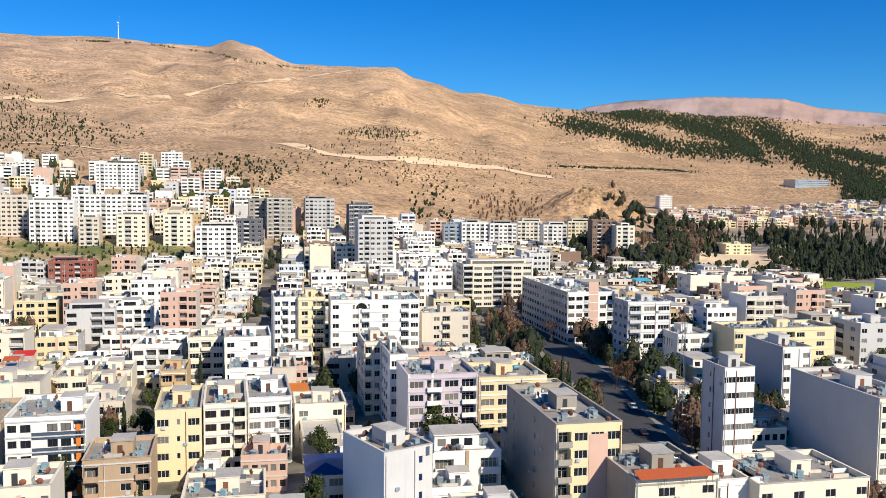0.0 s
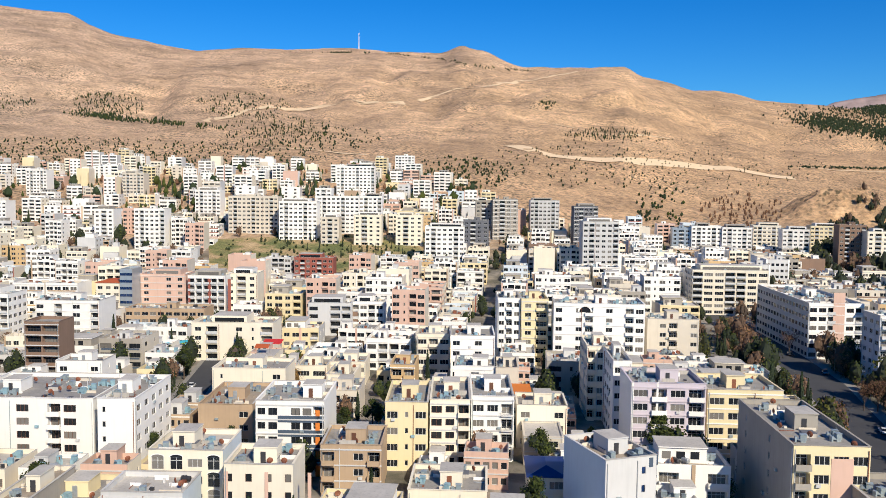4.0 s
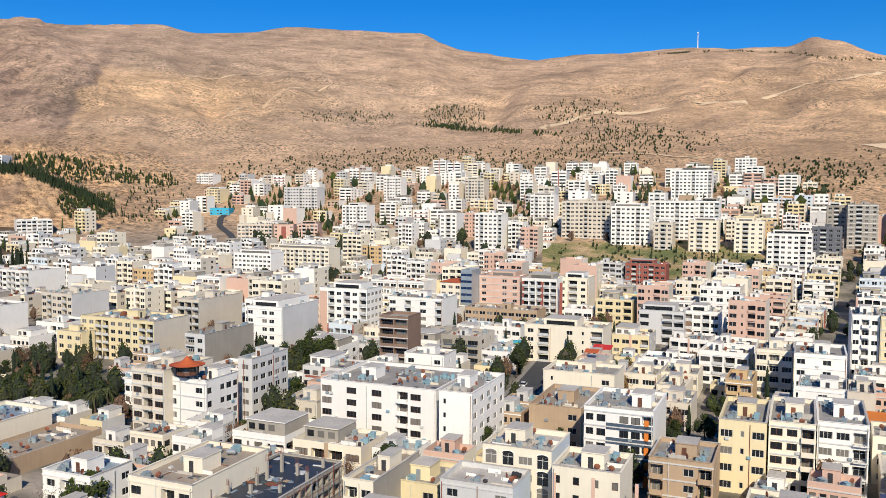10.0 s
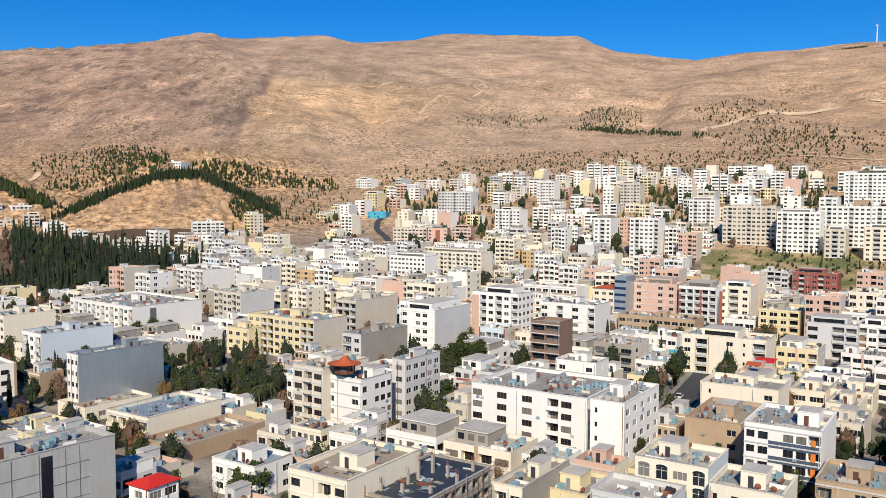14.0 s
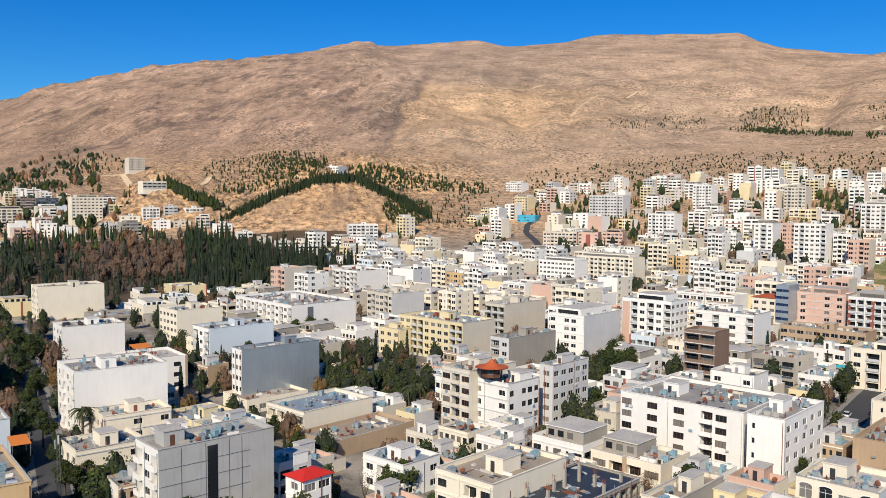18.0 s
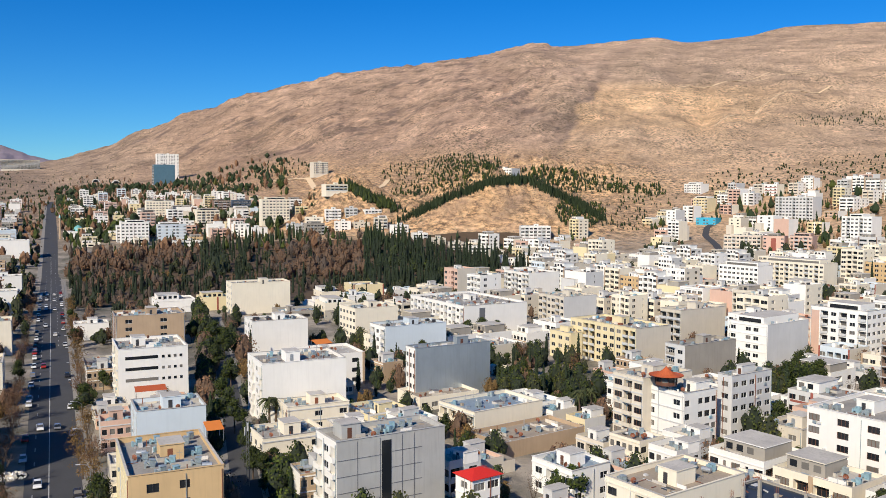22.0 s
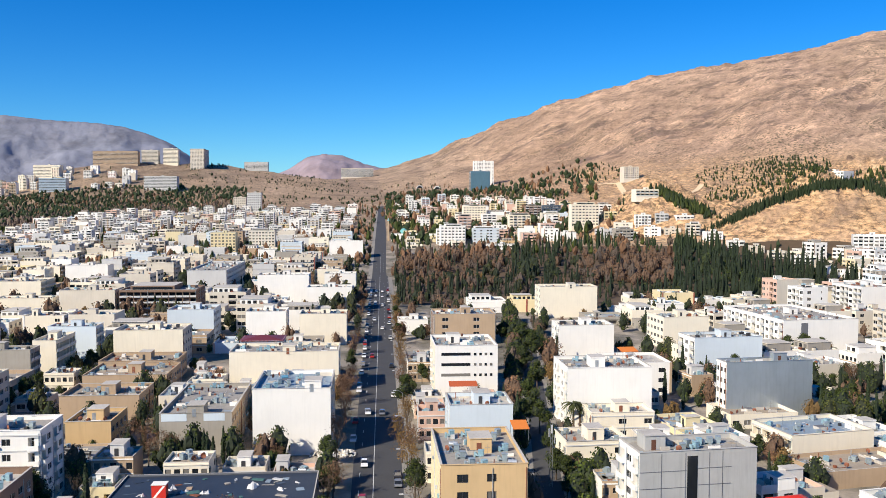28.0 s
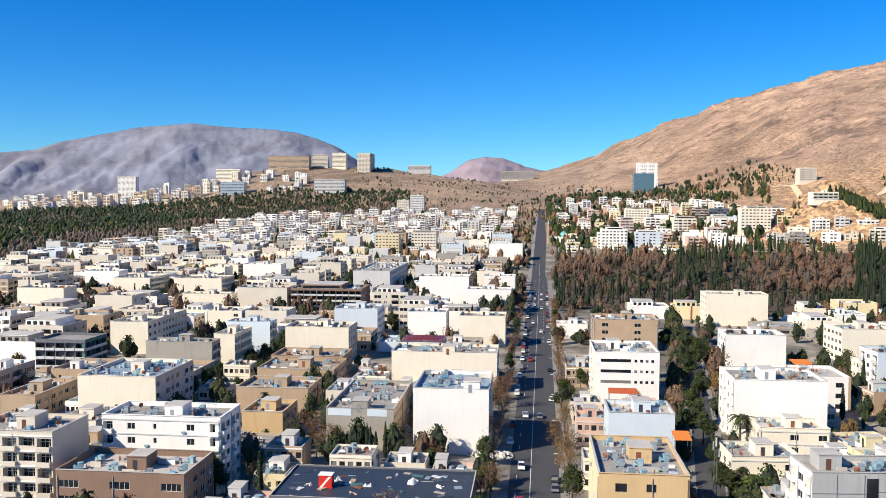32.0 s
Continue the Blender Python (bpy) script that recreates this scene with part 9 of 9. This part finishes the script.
def tunnel_portal(x, y, z, rot):
    root = new("tunnel_portal", None)
    root.matrix_basis = pose(x, y, z, 0, 0, rot)
    tagged(root, "concrete road tunnel portal cut into the hillside", "tunnel")
    n, ri, ro = 12, 6.5, 8.5
    ring, dark = Build(), Build()
    for k in range(n):
        a0, a1 = math.pi * k / n, math.pi * (k + 1) / n
        p = [(ro * math.cos(a0), ro * math.sin(a0)), (ro * math.cos(a1), ro * math.sin(a1)), (ri * math.cos(a1), ri * math.sin(a1)), (ri * math.cos(a0), ri * math.sin(a0))]
        ring.face([(q[0], 0, q[1]) for q in p], PALEGREY)
        ring.face([(p[0][0], 0, p[0][1]), (p[0][0], 8, p[0][1]), (p[1][0], 8, p[1][1]), (p[1][0], 0, p[1][1])], PALEGREY)
        ring.face([(p[3][0], 0, p[3][1]), (p[2][0], 0, p[2][1]), (p[2][0], 8, p[2][1]), (p[3][0], 8, p[3][1])], DARKGREY)
    # a black sheet closes the tunnel, standing in for its unlit depth
    dark.face([(ri * math.cos(math.pi * k / n), 7.5, ri * math.sin(math.pi * k / n)) for k in range(n + 1)], DARKTARP)
    put("arch", ring, root)
    put("bore", dark, root)


def dome_hall(x, y, z, rot, w):
    """A low white prayer hall under a small turquoise dome, with a slim tower."""
    root = new("domed_hall", None)
    root.matrix_basis = pose(x, y, z, 0, 0, rot)
    tagged(root, "white prayer hall with a turquoise dome and slim tower", "building")
    b = Build()
    b.box(0, 0, -4, w, 16, 8, WHITE, ROOFPALE)
    put("hall", b, root)
    for k in range(int(w / 5)):
        g = Build()
        g.box(1.5 + k * 5, -0.06, 2, 3.7 + k * 5, -0.005, 6, GLASS)
        put("window", g, root)
    d = Build()
    turq = flat("turquoise_tile", (0.16, 0.42, 0.42), 0.35, vary=0.2)
    for i in range(14):
        a0, a1 = 2 * math.pi * i / 14, 2 * math.pi * (i + 1) / 14
        prof = [(4.2, 8.0), (4.3, 9.5), (3.9, 11.2), (2.6, 12.8), (0.1, 14.0)]
        for (r0, z0), (r1, z1) in zip(prof, prof[1:]):
            d.face([(w * 0.4 + r0 * math.cos(a0), 7 + r0 * math.sin(a0), z0), (w * 0.4 + r0 * math.cos(a1), 7 + r0 * math.sin(a1), z0), (w * 0.4 + r1 * math.cos(a1), 7 + r1 * math.sin(a1), z1), (w * 0.4 + r1 * math.cos(a0), 7 + r1 * math.sin(a0), z1)], turq)
    put("dome", d, root)
    t = Build()
    t.tube((-3, 3, -4), (-3, 3, 22), 1.1, 0.9, TAN, 10)
    t.tube((-3, 3, 22), (-3, 3, 25), 1.3, 0.2, turq, 10)
    put("tower", t, root)


def glass_tower(x, y, z, h, r):
    """A round glazed stair tower at a block's corner."""
    root = new("stair_tower", None)
    root.matrix_basis = pose(x, y, z)
    tagged(root, "round stair tower of dark glass with a steel rim", "stair tower")
    for name, z0, z1, rr, mt in (("glass_drum", 0, h, r, STEEL), ("rim", h, h + 1.6, r + 0.25, SLATE)):
        b = Build()
        b.tube((0, 0, z0), (0, 0, z1), rr, rr, mt, 24)
        put(name, b, root)
    for k in range(1, int(h / 3.1) + 1):
        b = Build()
        b.tube((0, 0, k * 3.1 - 0.2), (0, 0, k * 3.1 + 0.15), r + 0.06, r + 0.06, SLATE, 24)
        put("floor_ring", b, root)


pavilion(-173.9, 127.2, 15.3, 12)
shed_roof(-246.5, 56.2, 15.6, 99, 5, 4, 2.2, ORANGE, "orange sheet awning on a white block roof")
shed_roof(-119.5, 229.9, 9.4, 14, 4, 2.5, 2.2, REDTILE, "red awning on a cream roof")
shed_roof(-37.3, 207.4, 6.3, 14, 5, 8, 2.6, ORANGE, "orange awning over a narrow side yard")
shed_roof(-127.5, 250.4, 6.3, 14, 6, 5, 2.4, REDROOF, "red awning on a cream roof")
shed_roof(-213.8, 5.0, 12.5, 94, 7, 3, 2.3, REDTILE, "red awning on a roof terrace")
shed_roof(-161.8, 16.2, 15.6, 94, 3, 4, 2.3, ORANGE, "orange sheet shelter on a roof edge")
shed_roof(32.1, 133.6, 12.45, 12, 4.6, 2.6, 1.2, REDTILE, "red-tiled sloping eave along a roof edge")
shed_roof(36.1, 134.4, 12.45, 12, 4.6, 2.6, 1.2, REDTILE, "red-tiled sloping eave along a roof edge")
shed_roof(40.0, 135.3, 12.45, 12, 4.6, 2.6, 1.2, REDTILE, "red-tiled sloping eave along a roof edge")
lattice_mast(56.3, 196.5, 0, 30, 0.8, "slim lattice radio mast with panel aerials")
lattice_mast(-180.3, 26.3, 0, 14, 0.5, "slim white lattice mast with round dishes")
strip("road", [(-557, 460), (-614, 498), (-669, 530), (-692, 550), (-706, 573)], 6, 0.6, ASPHALT, "asphalt hill road winding up past a blue building", step=10.0)
mural_wall(-179.1, 257.7, -169.6, 274.6, 3.4)
concrete_column(-113.8, 99.5, 9.3, 3.4)
concrete_column(-114.9, 104.0, 9.3, 3.4)
concrete_column(-113.2, 96.6, 9.3, 2.0)
concrete_column(-111.3, 104.4, 9.3, 2.2)
concrete_column(-110.8, 93.2, 9.3, 1.6)
concrete_column(-107.4, 103.0, 9.3, 1.8)
concrete_column(-118.0, 106.8, 9.3, 1.5)
concrete_column(-113.9, 91.0, 9.3, 1.4)
concrete_column(-110.6, 110.2, 9.3, 1.7)
concrete_column(-107.2, 96.5, 9.3, 1.3)
hoist_cabin(-156.6, -50.6, 6.05, 94)
plastic_sheet(-160.7, -49.3, 6.05, 3.5, 1)
plastic_sheet(-158.9, -46.6, 6.05, 3, 2)
plastic_sheet(-158.6, -42.6, 6.05, 3, 3)
plastic_sheet(-162.0, -34.4, 6.05, 4, 4)
plastic_sheet(-165.7, -38.6, 6.05, 2.5, 5)
plastic_sheet(-160.5, -28.5, 6.05, 3, 6)
plastic_sheet(-157.0, -54.4, 6.05, 3, 7)
rubble(-204.6, -26.3, 0.6, 3.5, 1)
rubble(-204.0, -22.8, 0.4, 3, 2)
rubble(-203.4, -20.0, 0.3, 3, 3)
rubble(-200.2, -24.4, 0.5, 3, 4)
rubble(-202.7, -27.7, 0.6, 2.5, 5)
tunnel_portal(-2097, -28, 89.3, 94)
tunnel_portal(-1970, 14, 85.1, 94)
dome_hall(-943, -44, 16.7, 94, 35)
glass_tower(-3.6, 144.2, 0, 14.5, 2.3)
shed_roof(73.2, 318.3, 22.6, 12, 6, 5, 3, BLUEPAINT, "bright blue sheet shed on a block roof")


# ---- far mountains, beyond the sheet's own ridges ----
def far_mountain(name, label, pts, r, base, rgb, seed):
    """A distant range: a ridge line by bearing and height, with a sloping, furrowed face; rgb carries any haze."""
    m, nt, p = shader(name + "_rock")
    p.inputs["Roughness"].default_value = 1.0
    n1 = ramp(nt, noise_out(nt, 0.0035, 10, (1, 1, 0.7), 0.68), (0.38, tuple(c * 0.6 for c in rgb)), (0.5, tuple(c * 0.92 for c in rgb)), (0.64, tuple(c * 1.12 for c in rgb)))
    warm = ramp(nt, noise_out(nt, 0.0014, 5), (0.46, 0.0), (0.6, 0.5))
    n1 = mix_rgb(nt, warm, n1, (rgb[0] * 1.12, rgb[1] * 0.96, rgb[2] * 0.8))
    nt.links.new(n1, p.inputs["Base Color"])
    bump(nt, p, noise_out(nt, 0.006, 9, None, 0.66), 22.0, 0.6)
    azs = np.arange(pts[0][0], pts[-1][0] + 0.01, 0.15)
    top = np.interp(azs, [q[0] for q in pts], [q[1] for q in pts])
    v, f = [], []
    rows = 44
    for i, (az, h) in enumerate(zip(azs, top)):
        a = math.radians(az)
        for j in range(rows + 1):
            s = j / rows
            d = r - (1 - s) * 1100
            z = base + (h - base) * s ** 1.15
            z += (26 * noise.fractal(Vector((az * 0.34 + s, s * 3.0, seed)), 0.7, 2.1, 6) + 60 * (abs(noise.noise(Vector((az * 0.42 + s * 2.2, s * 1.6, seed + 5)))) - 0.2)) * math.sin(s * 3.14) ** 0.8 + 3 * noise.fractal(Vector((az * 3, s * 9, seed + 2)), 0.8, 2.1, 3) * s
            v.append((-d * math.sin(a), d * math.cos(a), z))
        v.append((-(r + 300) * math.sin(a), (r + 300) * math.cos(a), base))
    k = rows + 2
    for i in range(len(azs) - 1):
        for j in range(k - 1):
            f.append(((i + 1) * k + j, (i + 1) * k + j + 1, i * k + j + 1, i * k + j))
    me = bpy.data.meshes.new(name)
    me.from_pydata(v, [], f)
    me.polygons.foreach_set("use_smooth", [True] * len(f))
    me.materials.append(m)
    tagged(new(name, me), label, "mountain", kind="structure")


def tops(r, *pairs):
    return [(az, 62 + r * math.tan(math.radians(el))) for az, el in pairs]


# the bluish western colours hold the distance haze, painted into the rock
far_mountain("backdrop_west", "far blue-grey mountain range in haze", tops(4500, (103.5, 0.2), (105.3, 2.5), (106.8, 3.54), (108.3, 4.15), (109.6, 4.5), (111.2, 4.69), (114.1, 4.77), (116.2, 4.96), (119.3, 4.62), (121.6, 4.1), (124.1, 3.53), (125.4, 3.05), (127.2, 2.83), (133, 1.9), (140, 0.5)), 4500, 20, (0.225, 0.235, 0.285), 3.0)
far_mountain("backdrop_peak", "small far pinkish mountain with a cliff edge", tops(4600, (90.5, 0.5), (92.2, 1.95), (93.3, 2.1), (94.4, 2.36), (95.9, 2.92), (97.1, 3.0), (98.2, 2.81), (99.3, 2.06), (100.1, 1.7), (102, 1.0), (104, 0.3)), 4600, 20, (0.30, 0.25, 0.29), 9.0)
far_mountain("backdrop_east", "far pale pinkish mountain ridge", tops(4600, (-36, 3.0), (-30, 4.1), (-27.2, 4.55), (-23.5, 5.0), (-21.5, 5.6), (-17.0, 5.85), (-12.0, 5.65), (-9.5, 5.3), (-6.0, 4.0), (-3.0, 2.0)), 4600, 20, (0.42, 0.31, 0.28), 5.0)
